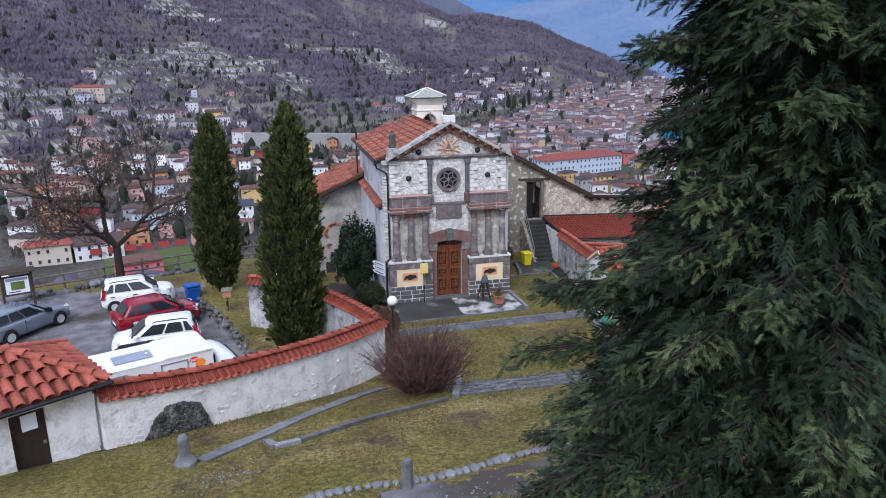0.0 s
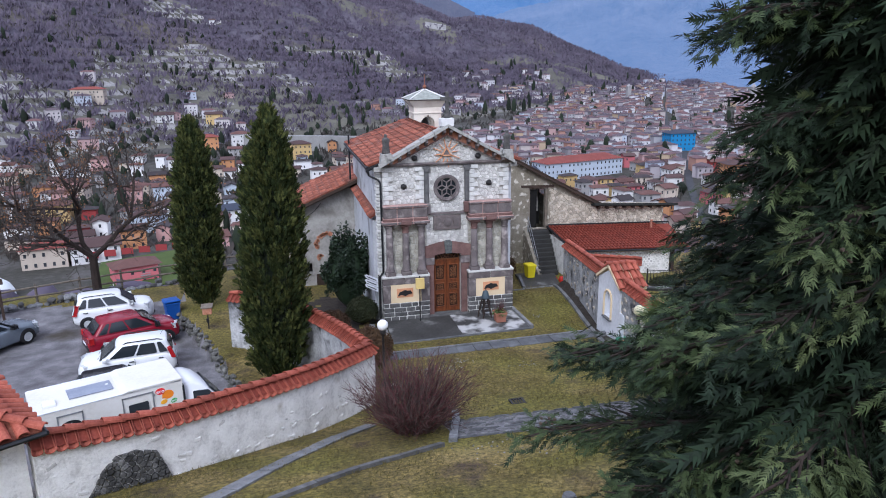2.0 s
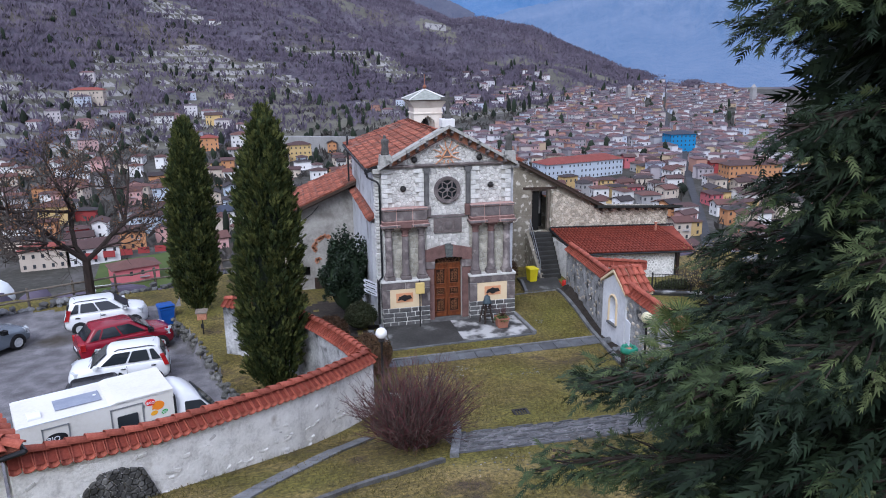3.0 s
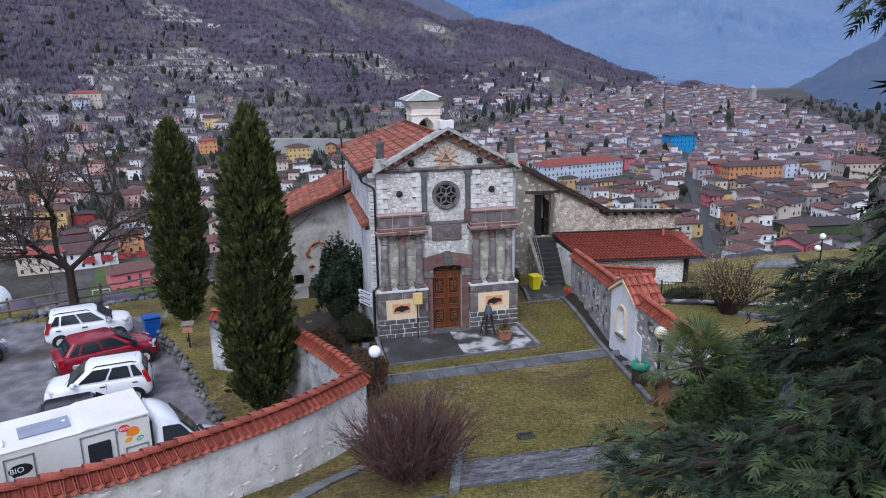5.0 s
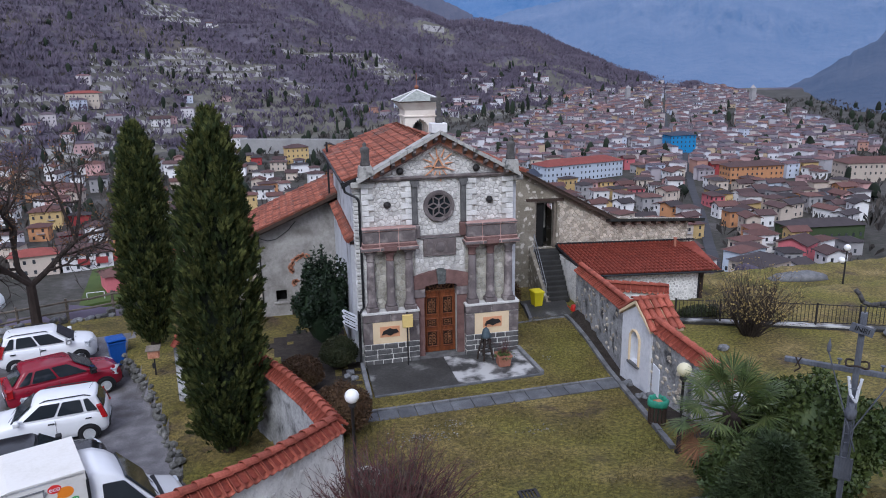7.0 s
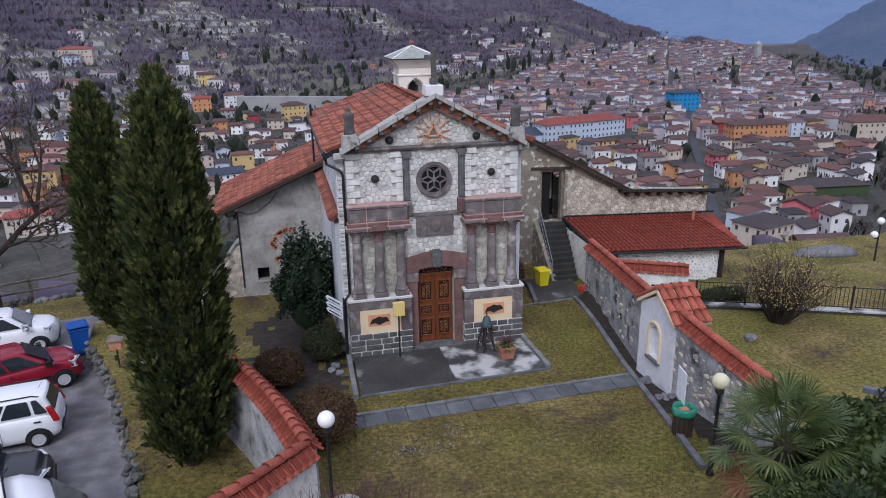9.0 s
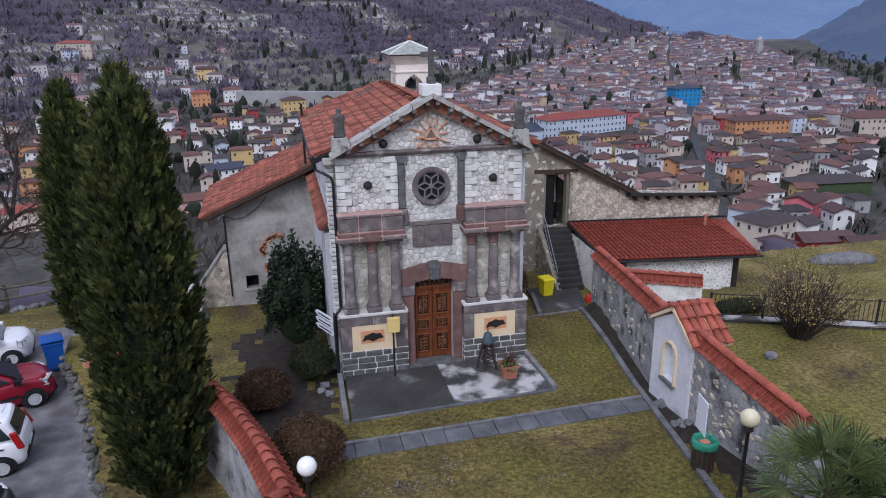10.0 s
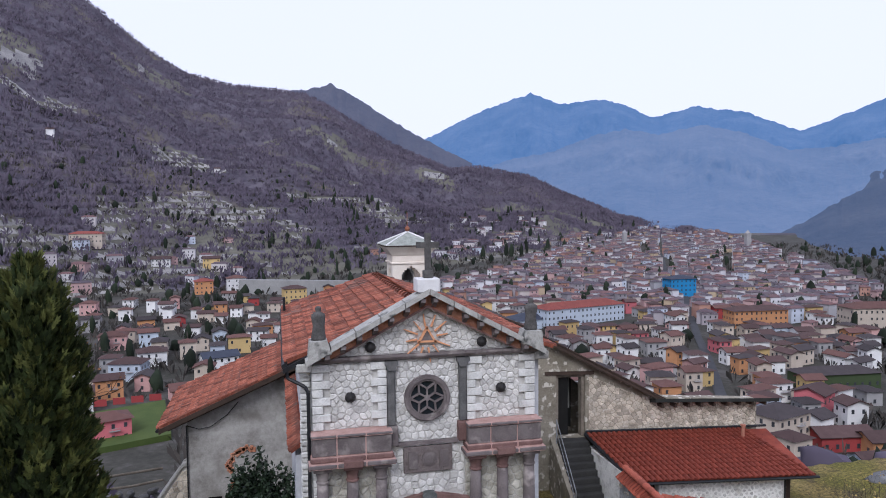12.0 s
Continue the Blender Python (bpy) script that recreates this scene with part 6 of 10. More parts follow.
def edging(name, pts, width, height, material, label, seg=0.7, parent=None):
    """Kerb stones laid along a line on the lawn."""
    th = parent or thing(name, (*pts[0], lawn_z(pts[0][1])), label, "edging", kind="structure")
    for a, b in zip(pts, pts[1:]):
        a, b = Vector(a), Vector(b)
        n = max(1, int((b - a).length / seg))
        d = (b - a).normalized()
        s_ = Vector((-d.y, d.x)) * width / 2
        for i in range(n):
            p, q_ = a + (b - a) * (i / n) + d * 0.008, a + (b - a) * ((i + 1) / n) - d * 0.008
            bm = bmesh.new()
            lo, hi = [], []
            for r in (p - s_, q_ - s_, q_ + s_, p + s_):
                z = ground_z(r.x, r.y)
                lo.append(bm.verts.new((r.x, r.y, z - 0.25)))
                hi.append(bm.verts.new((r.x, r.y, z + height + rnd_p.uniform(-0.012, 0.012))))
            bm.faces.new(lo)
            bm.faces.new(hi)
            for k in range(4):
                bm.faces.new((lo[k], lo[(k + 1) % 4], hi[(k + 1) % 4], hi[k]))
            bevel(bm, 0.012)
            part("kerb_stone", bm, material, th)
    return th


edging("edging", [(-10.2, -18.2), (-8.8, -16.75), (-7.4, -14.75), (-6.2, -13.2), (-5.2, -12.2)], 0.42, 0.05, M["kerb"], "flat grey stone strip along the lawn bank", 0.9)
edging("edging", [(-8.75, -17.4), (-8.55, -17.95), (-7.95, -17.75)], 0.2, 0.1, M["pale_stone"], "grey stone kerb ending on the lawn", 0.6)
edging("edging", [(-7.95, -17.7), (-6.0, -16.5), (-3.8, -15.5)], 0.16, 0.1, M["ashlar"], "dark mossy stone kerb across the lawn", 0.8)
edging("edging", [(6.62, 3.2), (6.15, -0.4), (5.5, -4.4), (4.85, -7.6), (4.25, -10.0)], 0.16, 0.12, M["kerb"], "weathered kerb along the flower bed", 0.9)
edging("edging", [(-3.5, -15.3), (-2.9, -13.2), (-2.6, -11.9)], 0.22, 0.12, M["pale_stone"], "rough stones edging the bush", 0.3)
edging("edging", [(3.3, 2.7), (4.9, 2.95), (6.5, 3.1)], 0.12, 0.05, M["kerb"], "thin kerb before the paved corner", 0.8)
yard = thing("pavement", (5.9, 4.3, -0.24), "dark paved corner below the stair", "paving", kind="structure")
# darker concrete puts the shadowy tone of this corner into the slab
bm = bmesh.new()
prism(bm, [(4.95, 3.1), (6.95, 3.2), (7.6, 5.8), (5.3, 5.8)], "z", -0.5, -0.12)
part("slab", bm, M["damp_concrete"], yard)
bm = bmesh.new()
prism(bm, [(4.8, 3.05), (4.95, 3.05), (5.35, 5.0), (5.2, 5.0)], "z", -0.5, 0.02)
part("kerb", bm, M["kerb"], yard)
# cobbled path crossing the lower lawn
cob = thing("pavement", (-0.5, -13.8, 1.8), "rough grey stone-slab path across the lawn", "path", kind="structure")
def path_y(x, v):
    return (-12.95 - 0.05 * (x + 3)) + (-2.1 - 0.1 * (x + 3.3) / 8.0) * v


verts, faces = [], []
for i in range(41):
    for j in range(13):
        x = -3.3 + 0.2 * i
        y = path_y(x, (j / 12) + 0.04 * noise.noise(Vector((x * 1.5, j, 0))) * (j in (0, 12)))
        verts.append((x, y, ground_z(x, y) + 0.012))
        if i and j:
            n_ = len(verts) - 1
            faces.append((n_ - 14, n_ - 1, n_, n_ - 13))
quick("path_bed", verts, faces, M["gravel"], cob)


def flat_stone(x, y, w, h, rnd, lift):
    """A low stone with a six-sided outline: its verts and faces."""
    n = 6
    ring = [(x + w * math.cos(2 * math.pi * i / n) * rnd.uniform(0.8, 1.1), y + h * math.sin(2 * math.pi * i / n) * rnd.uniform(0.8, 1.1)) for i in range(n)]
    vs = [(p[0], p[1], ground_z(*p) - 0.04) for p in ring] + [(x + (p[0] - x) * 0.86, y + (p[1] - y) * 0.84, ground_z(*p) + lift) for p in ring]
    return vs, [(i, (i + 1) % n, n + (i + 1) % n, n + i) for i in range(n)] + [tuple(range(n, 2 * n))]


verts, faces = [], []
for row in range(19):
    x = -3.3
    while x < 4.6:
        w = rnd_p.uniform(0.05, 0.15) if row % 6 else rnd_p.uniform(0.2, 0.4)
        y = path_y(x, (row + 0.5) / 19 + rnd_p.uniform(-0.012, 0.012))
        lift = rnd_p.uniform(0.02, 0.04)
        if row % 6 == 0:
            one = flat_stone(x + w, y, w, 0.07, rnd_p, lift + 0.02)
            quick("slab_stone", *one, M["flag"], cob)
        elif rnd_p.random() < 0.82:
            vs, fs = flat_stone(x + w, y, w, rnd_p.uniform(0.035, 0.055), rnd_p, lift)
            faces += [tuple(k + len(verts) for k in f) for f in fs]
            verts += vs
        x += 2 * w + 0.015
M["cobble"] = surface("grey_cobble", [(0.09, 0.09, 0.09), (0.17, 0.17, 0.172), (0.3, 0.3, 0.3)], 0.9, 4, 25, 0.4, 0.4, island=True)
quick("cobbles", verts, faces, M["cobble"], cob, kind="stuff", label="small grey cobbles in rows")
# patches of broken flags and pebbles worn into the lawn
verts, faces = [], []
for px, py, spread, number in ((-2.55, -6.75, 0.5, 70), (-1.15, -6.1, 0.35, 40), (-1.5, -6.85, 0.3, 30), (1.1, -7.4, 0.35, 26), (-9.6, -19.4, 0.5, 160), (-2.2, -16.2, 0.9, 60), (-4.4, -22.3, 1.6, 320), (0.6, -14.9, 1.3, 90), (3.9, -1.4, 0.3, 14)):
    for _ in range(number):
        x, y = rnd_p.gauss(px, spread), rnd_p.gauss(py, spread * 0.55)
        w = rnd_p.uniform(0.008, 0.032)
        vs, fs = flat_stone(x, y, w, w * rnd_p.uniform(0.6, 1.0), rnd_p, rnd_p.uniform(0.012, 0.03))
        faces += [tuple(k + len(verts) for k in f) for f in fs]
        verts += vs
M["pebble"] = surface("pale_pebble", [(0.13, 0.128, 0.125), (0.25, 0.247, 0.24), (0.4, 0.39, 0.38)], 0.9, 4, 25, 0.3, 0.4, island=True)
quick("pebbles", verts, faces, M["pebble"], kind="stuff", label="pale pebbles scattered on worn lawn", category="pebbles")


def boulder(bm, p, r, rnd, squash=0.7):
    s = bmesh.ops.create_icosphere(bm, subdivisions=1, radius=1.0)["verts"]
    k = Vector((rnd.uniform(0.8, 1.2), rnd.uniform(0.8, 1.2), squash))
    for v in s:
        v.co = Vector(p) + Vector((v.co.x * k.x, v.co.y * k.y, v.co.z * k.z)) * r * rnd.uniform(0.82, 1.1)


for k in range(34):
    t = k / 33
    x, y = -8.4 + 6.2 * t, -21.35 + 1.0 * t + 0.15 * math.sin(9 * t)
    r = rnd_p.uniform(0.085, 0.15)
    z = ground_z(x, y)
    bm = bmesh.new()
    boulder(bm, (x, y, z + 0.03), r, rnd_p)
    whole("edging_stone", bm, M["pale_stone"], "pale rough stone in a row edging the gravel", "stone", (x, y, z), group="edging stones")
for x, y, h, r in ((-5.95, -21.25, 0.62, 0.115), (-2.5, -20.25, 0.5, 0.15)):
    z = ground_z(x, y)
    bm = bmesh.new()
    lathe(bm, x, y, [(r * 1.05, z - 0.2), (r, z + 0.1), (r * 0.9, z + h - 0.06), (r * 0.7, z + h)], 10, 0.008)
    whole("stone_post", bm, M["kerb"], "short grey stone post beside the gravel", "post", (x, y, z), group="stone posts")
bx, by = -10.5, -18.3
bz = ground_z(bx, by)
bm = bmesh.new()
lathe(bm, bx, by, [(0.27, bz - 0.2), (0.25, bz + 0.1), (0.17, bz + 0.2), (0.125, bz + 0.28), (0.12, bz + 0.55), (0.128, bz + 0.6), (0.12, bz + 0.68), (0.07, bz + 0.75)], 12, 0.012)
whole("bollard", bm, M["kerb"], "worn stone bollard at the end of the edging", "bollard", (bx, by, bz))
# dry stone walls of the terrace by the lot
for line, hts, nm in (([(p[0], p[1]) for p in STONE_LINE], [0.35, 0.4, 0.5, 0.55, 0.5], "front"), ([(-11.4, 1.5), (-9.4, 1.9)], [0.4, 0.4], "side")):
    sw = thing("wall_terrace", (*line[0], -0.5), "low dry stone retaining wall", "stone wall", kind="structure")
    bm = bmesh.new()
    for (a, b), (ha, hb) in zip(zip(line, line[1:]), zip(hts, hts[1:])):
        L = (Vector(b) - Vector(a)).length
        for k in range(int(L * 14)):
            t = rnd_p.random()
            p = Vector(a).lerp(Vector(b), t)
            z = lot_z(p.y) + rnd_p.random() * (ha + (hb - ha) * t + 0.15)
            boulder(bm, (p.x + rnd_p.uniform(-0.12, 0.12), p.y + rnd_p.uniform(-0.08, 0.08), z), rnd_p.uniform(0.1, 0.19), rnd_p)
    part("stones", bm, M["dry_stone"], sw, kind="stuff")


# ---- plants ----
def unit(v):
    return v / np.maximum(np.linalg.norm(v, axis=-1, keepdims=True), 1e-9)


def sprays(base, way, length, rng, pairs=5, leaf=0.32, width=0.1, droop=0.15):
    """Flat feathery sprays: arrays of leaflet quads. base, way: (n, 3); length: (n,)."""
    n = len(base)
    way = unit(way)
    side = unit(np.cross(way, rng.normal(size=(n, 3))))
    quads = []
    for k in range(pairs * 2 + 1):
        t = 0.12 + 0.8 * (k // 2) / pairs
        if k == pairs * 2:
            root, d = base + way * (length * 0.85)[:, None], way
            ll = length * leaf * 1.1
        else:
            s = 1 if k % 2 else -1
            root = base + way * (length * t)[:, None]
            d = unit(way * 0.75 + side * s * (0.8 - 0.3 * t) + rng.normal(size=(n, 3)) * 0.16)
            ll = length * leaf * (1.25 - 0.6 * t) * rng.uniform(0.75, 1.25, n)
        root = root - np.array([0, 0, 1.0]) * (droop * length * t * t)[:, None]
        d = d - np.array([0, 0, droop])
        d = unit(d)
        nn = unit(np.cross(d, rng.normal(size=(n, 3))))
        w = nn * (length * width)[:, None] * 0.5
        tip = root + d * ll[:, None]
        mid = root + d * (ll * 0.45)[:, None]
        quads.append(np.stack([root, mid + w, tip, mid - w], 1))
    return np.concatenate(quads, 0)


def leaves(points, size, rng, up=0.3, ratio=0.5):
    """Loose leaves as quads, turned at random."""
    n = len(points)
    d = unit(rng.normal(size=(n, 3)) + np.array([0, 0, up]))
    s = unit(np.cross(d, rng.normal(size=(n, 3))))
    l_ = size * rng.uniform(0.6, 1.3, n)[:, None]
    return np.stack([points, points + d * l_ * 0.5 + s * l_ * ratio * 0.5, points + d * l_, points + d * l_ * 0.5 - s * l_ * ratio * 0.5], 1)


def quads_part(name, q, material, parent, label="", kind=""):
    v = q.reshape(-1, 3)
    f = np.arange(len(v)).reshape(-1, q.shape[1]).tolist()
    return quick(name, v, f, material, parent, kind=kind, label=label)


def limbs_part(name, segs, material, parent, sides=4, label=""):
    """Tapered limbs: rows of start, end, start radius, end radius."""
    verts, faces = [], []
    for p0, p1, r0, r1 in segs:
        d = p1 - p0
        ln = np.linalg.norm(d)
        if ln < 1e-6:
            continue
        d = d / ln
        u = np.cross(d, [0.3, 0.5, 0.81])
        u = u / max(np.linalg.norm(u), 1e-6)
        w = np.cross(d, u)
        b = len(verts)
        for p, r in ((p0, r0), (p1, r1)):
            for i in range(sides):
                a = 2 * math.pi * i / sides
                verts.append(p + (u * math.cos(a) + w * math.sin(a)) * r)
        for i in range(sides):
            j = (i + 1) % sides
            faces.append((b + i, b + j, b + sides + j, b + sides + i))
    return quick(name, np.array(verts), faces, material, parent, label=label)


# the big conifer the camera passes
def feathers(base, way, plane, length, rng, pairs=6, leaf=0.4, width=0.1, droop=0.12):
    """Flat scale-leaved sprays: narrow twiglets in pairs along a rachis, all in the plane given by its normal."""
    n = len(base)
    way = unit(way)
    side = unit(np.cross(plane, way))
    down = np.array([0, 0, 1.0])
    out = []
    for k in range(pairs * 2 + 1):
        t = 0.08 + 0.82 * (k // 2) / pairs
        if k == pairs * 2:
            t, d, ll = 0.82, way, length * leaf * 0.9
        else:
            sgn = 1 if k % 2 else -1
            d = way * 0.8 + side * (sgn * (0.75 - 0.25 * t)) + rng.normal(size=(n, 3)) * 0.1
            ll = length * leaf * (0.55 + 1.1 * t * (1.25 - t)) * rng.uniform(0.75, 1.25, n)
        root = base + way * (length * t)[:, None] - down * (droop * length * t * t)[:, None]
        d = unit(d - down * droop)
        w = unit(np.cross(d, plane)) * (length * width * rng.uniform(0.8, 1.2, n))[:, None] * 0.5
        out.append(np.stack([root - w, root + d * ll[:, None], root + w], 1))
    return np.concatenate(out, 0)


rng = np.random.default_rng(12)
CX, CY = -1.5, -26.0
cz = ground_z(CX, CY)
R_PROFILE = [(4.6, 2.3), (5.4, 3.0), (6.4, 3.5), (7.6, 3.5), (8.5, 3.1), (9.3, 2.5), (10.2, 2.1), (11.2, 2.2), (12.4, 2.1), (15, 1.8), (18, 1.1), (21, 0.2)]
conifer = thing("conifer_tree", (CX, CY, cz), "tall dark green cypress-like conifer with drooping feathery branches", "tree")
segs = [(np.array([CX, CY, cz - 0.5]), np.array([CX, CY, 12.0]), 0.34, 0.2), (np.array([CX, CY, 12.0]), np.array([CX, CY, 20.5]), 0.2, 0.02)]
limbs_part("trunk", segs, M["bark"], conifer, 10)
segs, base, way, plane, ln, tip_of = [], [], [], [], [], []
UP = np.array([0, 0, 1.0])
BOUGHS = 260
for k in range(BOUGHS):
    f = (k + rng.random()) / BOUGHS
    h = 4.7 + 15.4 * f ** 1.45
    a = 2.399963 * k + rng.uniform(-0.4, 0.4)
    reach = lerp(h, R_PROFILE) * rng.choice((0.72, 0.86, 0.97, 1.03, 1.16), p=(0.13, 0.27, 0.36, 0.22, 0.02))
    out = np.array([math.cos(a), math.sin(a), 0])
    side = np.array([-out[1], out[0], 0])
    p0 = np.array([CX, CY, h + 0.2])
    rise, sag = rng.uniform(0.12, 0.38), rng.uniform(0.3, 0.5)
    bend = rng.uniform(-0.18, 0.18)

    def along(t):
        return p0 + out * (reach * t) + side * (bend * reach * t * t) + UP * (reach * (rise * t - sag * t * t + 0.16 * max(0.0, t - 0.7)))

    n = 9
    pts = [along(i / n) for i in range(n + 1)]
    for i in range(n):
        segs.append((pts[i], pts[i + 1], 0.05 * (1 - i / n) + 0.01, 0.05 * (1 - (i + 1) / n) + 0.01))
    twigs = int(9 + 5.5 * reach) if h < 14 else 9
    for j in range(twigs):
        t = 0.34 + 0.66 * (j + rng.random()) / twigs
        q = along(t)
        sgn = 1 if j % 2 else -1
        l2 = (0.26 + 0.62 * (1 - t)) * rng.uniform(0.75, 1.2) * (0.55 + 0.2 * reach)
        d2 = out * (0.55 + 0.5 * t) + side * (sgn * (0.95 - 0.55 * t)) + UP * rng.uniform(-0.25, 0.2)
        d2 = d2 / np.linalg.norm(d2)
        end = q + d2 * l2 - UP * (0.22 * l2)
        segs.append((q, end, 0.014, 0.005))
        seen = out[0] < 0.35
        m = max(8, int(l2 * 48)) if seen else max(5, int(l2 * 12))
        m = m if h < 13.5 else int(m * 0.6)
        for i in range(m):
            u = (i + rng.random()) / m
            s2 = np.cross(d2, UP)
            b = q + d2 * (l2 * u) - UP * (0.22 * l2 * u * u) + s2 * rng.normal() * 0.09 + UP * rng.normal(-0.05, 0.08)
            base.append(b)
            way.append(d2 * 0.75 + s2 * rng.choice((-1, 1)) * rng.uniform(0.2, 0.8) + UP * rng.normal(-0.28, 0.35))
            plane.append(UP * 0.8 + rng.normal(size=3) * 0.45)
            ln.append(rng.uniform(0.11, 0.21) if seen else rng.uniform(0.2, 0.36))
            tip_of.append(t * 0.6 + u * 0.4)
limbs_part("branch", segs, M["bark"], conifer, 4)
base, way, plane, ln, tip_of = np.array(base), np.array(way), np.array(plane), np.array(ln), np.array(tip_of)
plane = unit(plane - unit(way) * np.sum(plane * unit(way), 1, keepdims=True))
clump = np.array([noise.noise(Vector(p) * 1.3) for p in base])
light = (tip_of > 0.62) & (clump + rng.normal(size=len(base)) * 0.2 > -0.02)
M["conifer_tip"] = surface("conifer_young_tips", [(0.03, 0.05, 0.02), (0.062, 0.09, 0.033), (0.125, 0.15, 0.06)], 0.7, 0.8, 6, 0.0, 0.35, island=True, spec=0.25)
quads_part("crown", feathers(base[~light], way[~light], plane[~light], ln[~light], rng), M["conifer"], conifer, "dark feathery sprays")
quads_part("young_sprays", feathers(base[light], way[light], plane[light], ln[light] * 1.08, rng), M["conifer_tip"], conifer, "yellow-green young tips")
# solid dark core: stands in for shade deep in the crown, blocks gaps
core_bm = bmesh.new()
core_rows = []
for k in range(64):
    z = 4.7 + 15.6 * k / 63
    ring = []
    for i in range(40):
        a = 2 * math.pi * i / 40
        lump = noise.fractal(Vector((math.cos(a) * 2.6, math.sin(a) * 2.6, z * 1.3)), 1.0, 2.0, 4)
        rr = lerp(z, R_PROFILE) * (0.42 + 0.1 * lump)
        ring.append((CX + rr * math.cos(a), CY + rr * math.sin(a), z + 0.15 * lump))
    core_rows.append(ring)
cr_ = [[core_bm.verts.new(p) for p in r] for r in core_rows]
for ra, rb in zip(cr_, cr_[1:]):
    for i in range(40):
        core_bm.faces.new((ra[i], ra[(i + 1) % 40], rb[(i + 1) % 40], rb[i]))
M["conifer_core_shade"] = surface("conifer_shaded_core", [(0.012, 0.02, 0.012), (0.02, 0.03, 0.016), (0.032, 0.042, 0.022)], 0.9, 4.0, 26, 1.0, dist=0.2)
part("inner_foliage", core_bm, M["conifer_core_shade"], conifer)
inner = np.array([[CX + r * math.cos(a), CY + r * math.sin(a), z] for z, r, a in ((z, lerp(z, R_PROFILE) * rng.uniform(0.42, 0.74), rng.uniform(0, 6.28)) for z in rng.uniform(4.7, 15, 6000))])
way_in = inner - np.array([CX, CY, 0])
way_in[:, 2] = -0.9 + rng.normal(size=len(inner)) * 0.5
plane_in = unit(np.cross(unit(way_in), rng.normal(size=way_in.shape)))
quads_part("inner_crown", feathers(inner, way_in, plane_in, rng.uniform(0.25, 0.4, len(inner)), rng, 5, 0.45, 0.13), M["conifer"], conifer)
cone_bm = bmesh.new()
outer = np.where(tip_of > 0.6)[0]
for i in rng.choice(outer, 70):
    for _ in range(6):
        p = base[i] + unit(way[i]) * 0.08 + rng.normal(size=3) * 0.06
        for v in bmesh.ops.create_icosphere(cone_bm, subdivisions=1, radius=rng.uniform(0.014, 0.022))["verts"]:
            v.co += Vector(p)
M["cone"] = surface("conifer_cone", [(0.07, 0.05, 0.038), (0.14, 0.10, 0.075)], 0.85, 8, 30, 0.3)
part("cone_mass", cone_bm, M["cone"], conifer, "small round brown cones", kind="stuff")


def column_cypress(x, y, top, radius, seed, label, lean=0.0):
    rng = np.random.default_rng(seed)
    z0 = ground_z(x, y)
    th = thing("cypress_tree", (x, y, z0), label, "tree", group="cypresses")
    limbs_part("trunk", [(np.array([x, y, z0 - 0.3]), np.array([x + lean * 0.8, y, top * 0.8]), 0.2, 0.05)], M["bark"], th, 8)
    H = top - z0
    prof = [(0.0, 0.5), (0.06, 0.82), (0.18, 1.0), (0.45, 0.98), (0.65, 0.86), (0.82, 0.64), (0.93, 0.38), (1.0, 0.05)]
    # added opaque spindle, its dark colour stands for shade between the plumes
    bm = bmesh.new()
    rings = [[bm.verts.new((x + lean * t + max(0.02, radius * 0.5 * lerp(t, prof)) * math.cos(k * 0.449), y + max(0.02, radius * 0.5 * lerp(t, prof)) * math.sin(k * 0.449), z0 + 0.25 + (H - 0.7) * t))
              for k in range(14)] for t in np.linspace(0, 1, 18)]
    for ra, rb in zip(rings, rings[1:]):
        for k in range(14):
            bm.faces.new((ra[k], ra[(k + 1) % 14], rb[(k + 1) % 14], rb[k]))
    part("inner_crown", bm, M["conifer_core_shade"], th)
    base, way, plane, ln, high = [], [], [], [], []
    plumes = 560
    for k in range(plumes):
        t = ((k + rng.random()) / plumes) ** 0.95
        a = 2.399963 * k + rng.uniform(-0.5, 0.5)
        rr = radius * lerp(t, prof)
        out = np.array([math.cos(a), math.sin(a), 0])
        root = np.array([x + lean * t, y, z0 + 0.1 + (H - 0.85) * t]) + out * rr * rng.uniform(0.5, 0.72)
        size = rng.uniform(0.55, 1.0) * (0.6 + 0.4 * min(1, rr / radius))
        push = rng.uniform(0.24, 0.52) * rr / size
        axis = out * push + np.array([0, 0, 1.0])
        m = int(34 * size) + 6
        for i in range(m):
            u = rng.random() ** 0.8
            wide = 0.2 * size * math.sin(math.pi * min(1.0, 0.18 + 0.82 * u)) + 0.02
            off = rng.normal(size=3) * np.array([1, 1, 0.6]) * wide * 0.62
            base.append(root + axis * size * u * 0.85 + off)
            way.append(axis + off / wide * 0.35 + rng.normal(size=3) * 0.12)
            plane.append(rng.normal(size=3) + out * 1.2)
            ln.append(rng.uniform(0.12, 0.24))
            high.append(u)
    base, way, plane, ln, high = np.array(base), np.array(way), np.array(plane), np.array(ln), np.array(high)
    plane = unit(plane - unit(way) * np.sum(plane * unit(way), 1, keepdims=True))
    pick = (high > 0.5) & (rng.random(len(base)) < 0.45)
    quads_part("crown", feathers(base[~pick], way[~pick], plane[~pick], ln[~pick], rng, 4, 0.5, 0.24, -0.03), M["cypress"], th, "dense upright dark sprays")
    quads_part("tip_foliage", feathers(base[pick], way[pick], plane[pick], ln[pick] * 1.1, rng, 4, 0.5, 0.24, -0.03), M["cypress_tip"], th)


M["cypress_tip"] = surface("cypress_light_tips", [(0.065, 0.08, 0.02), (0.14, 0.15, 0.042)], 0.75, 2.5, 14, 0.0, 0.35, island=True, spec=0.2)
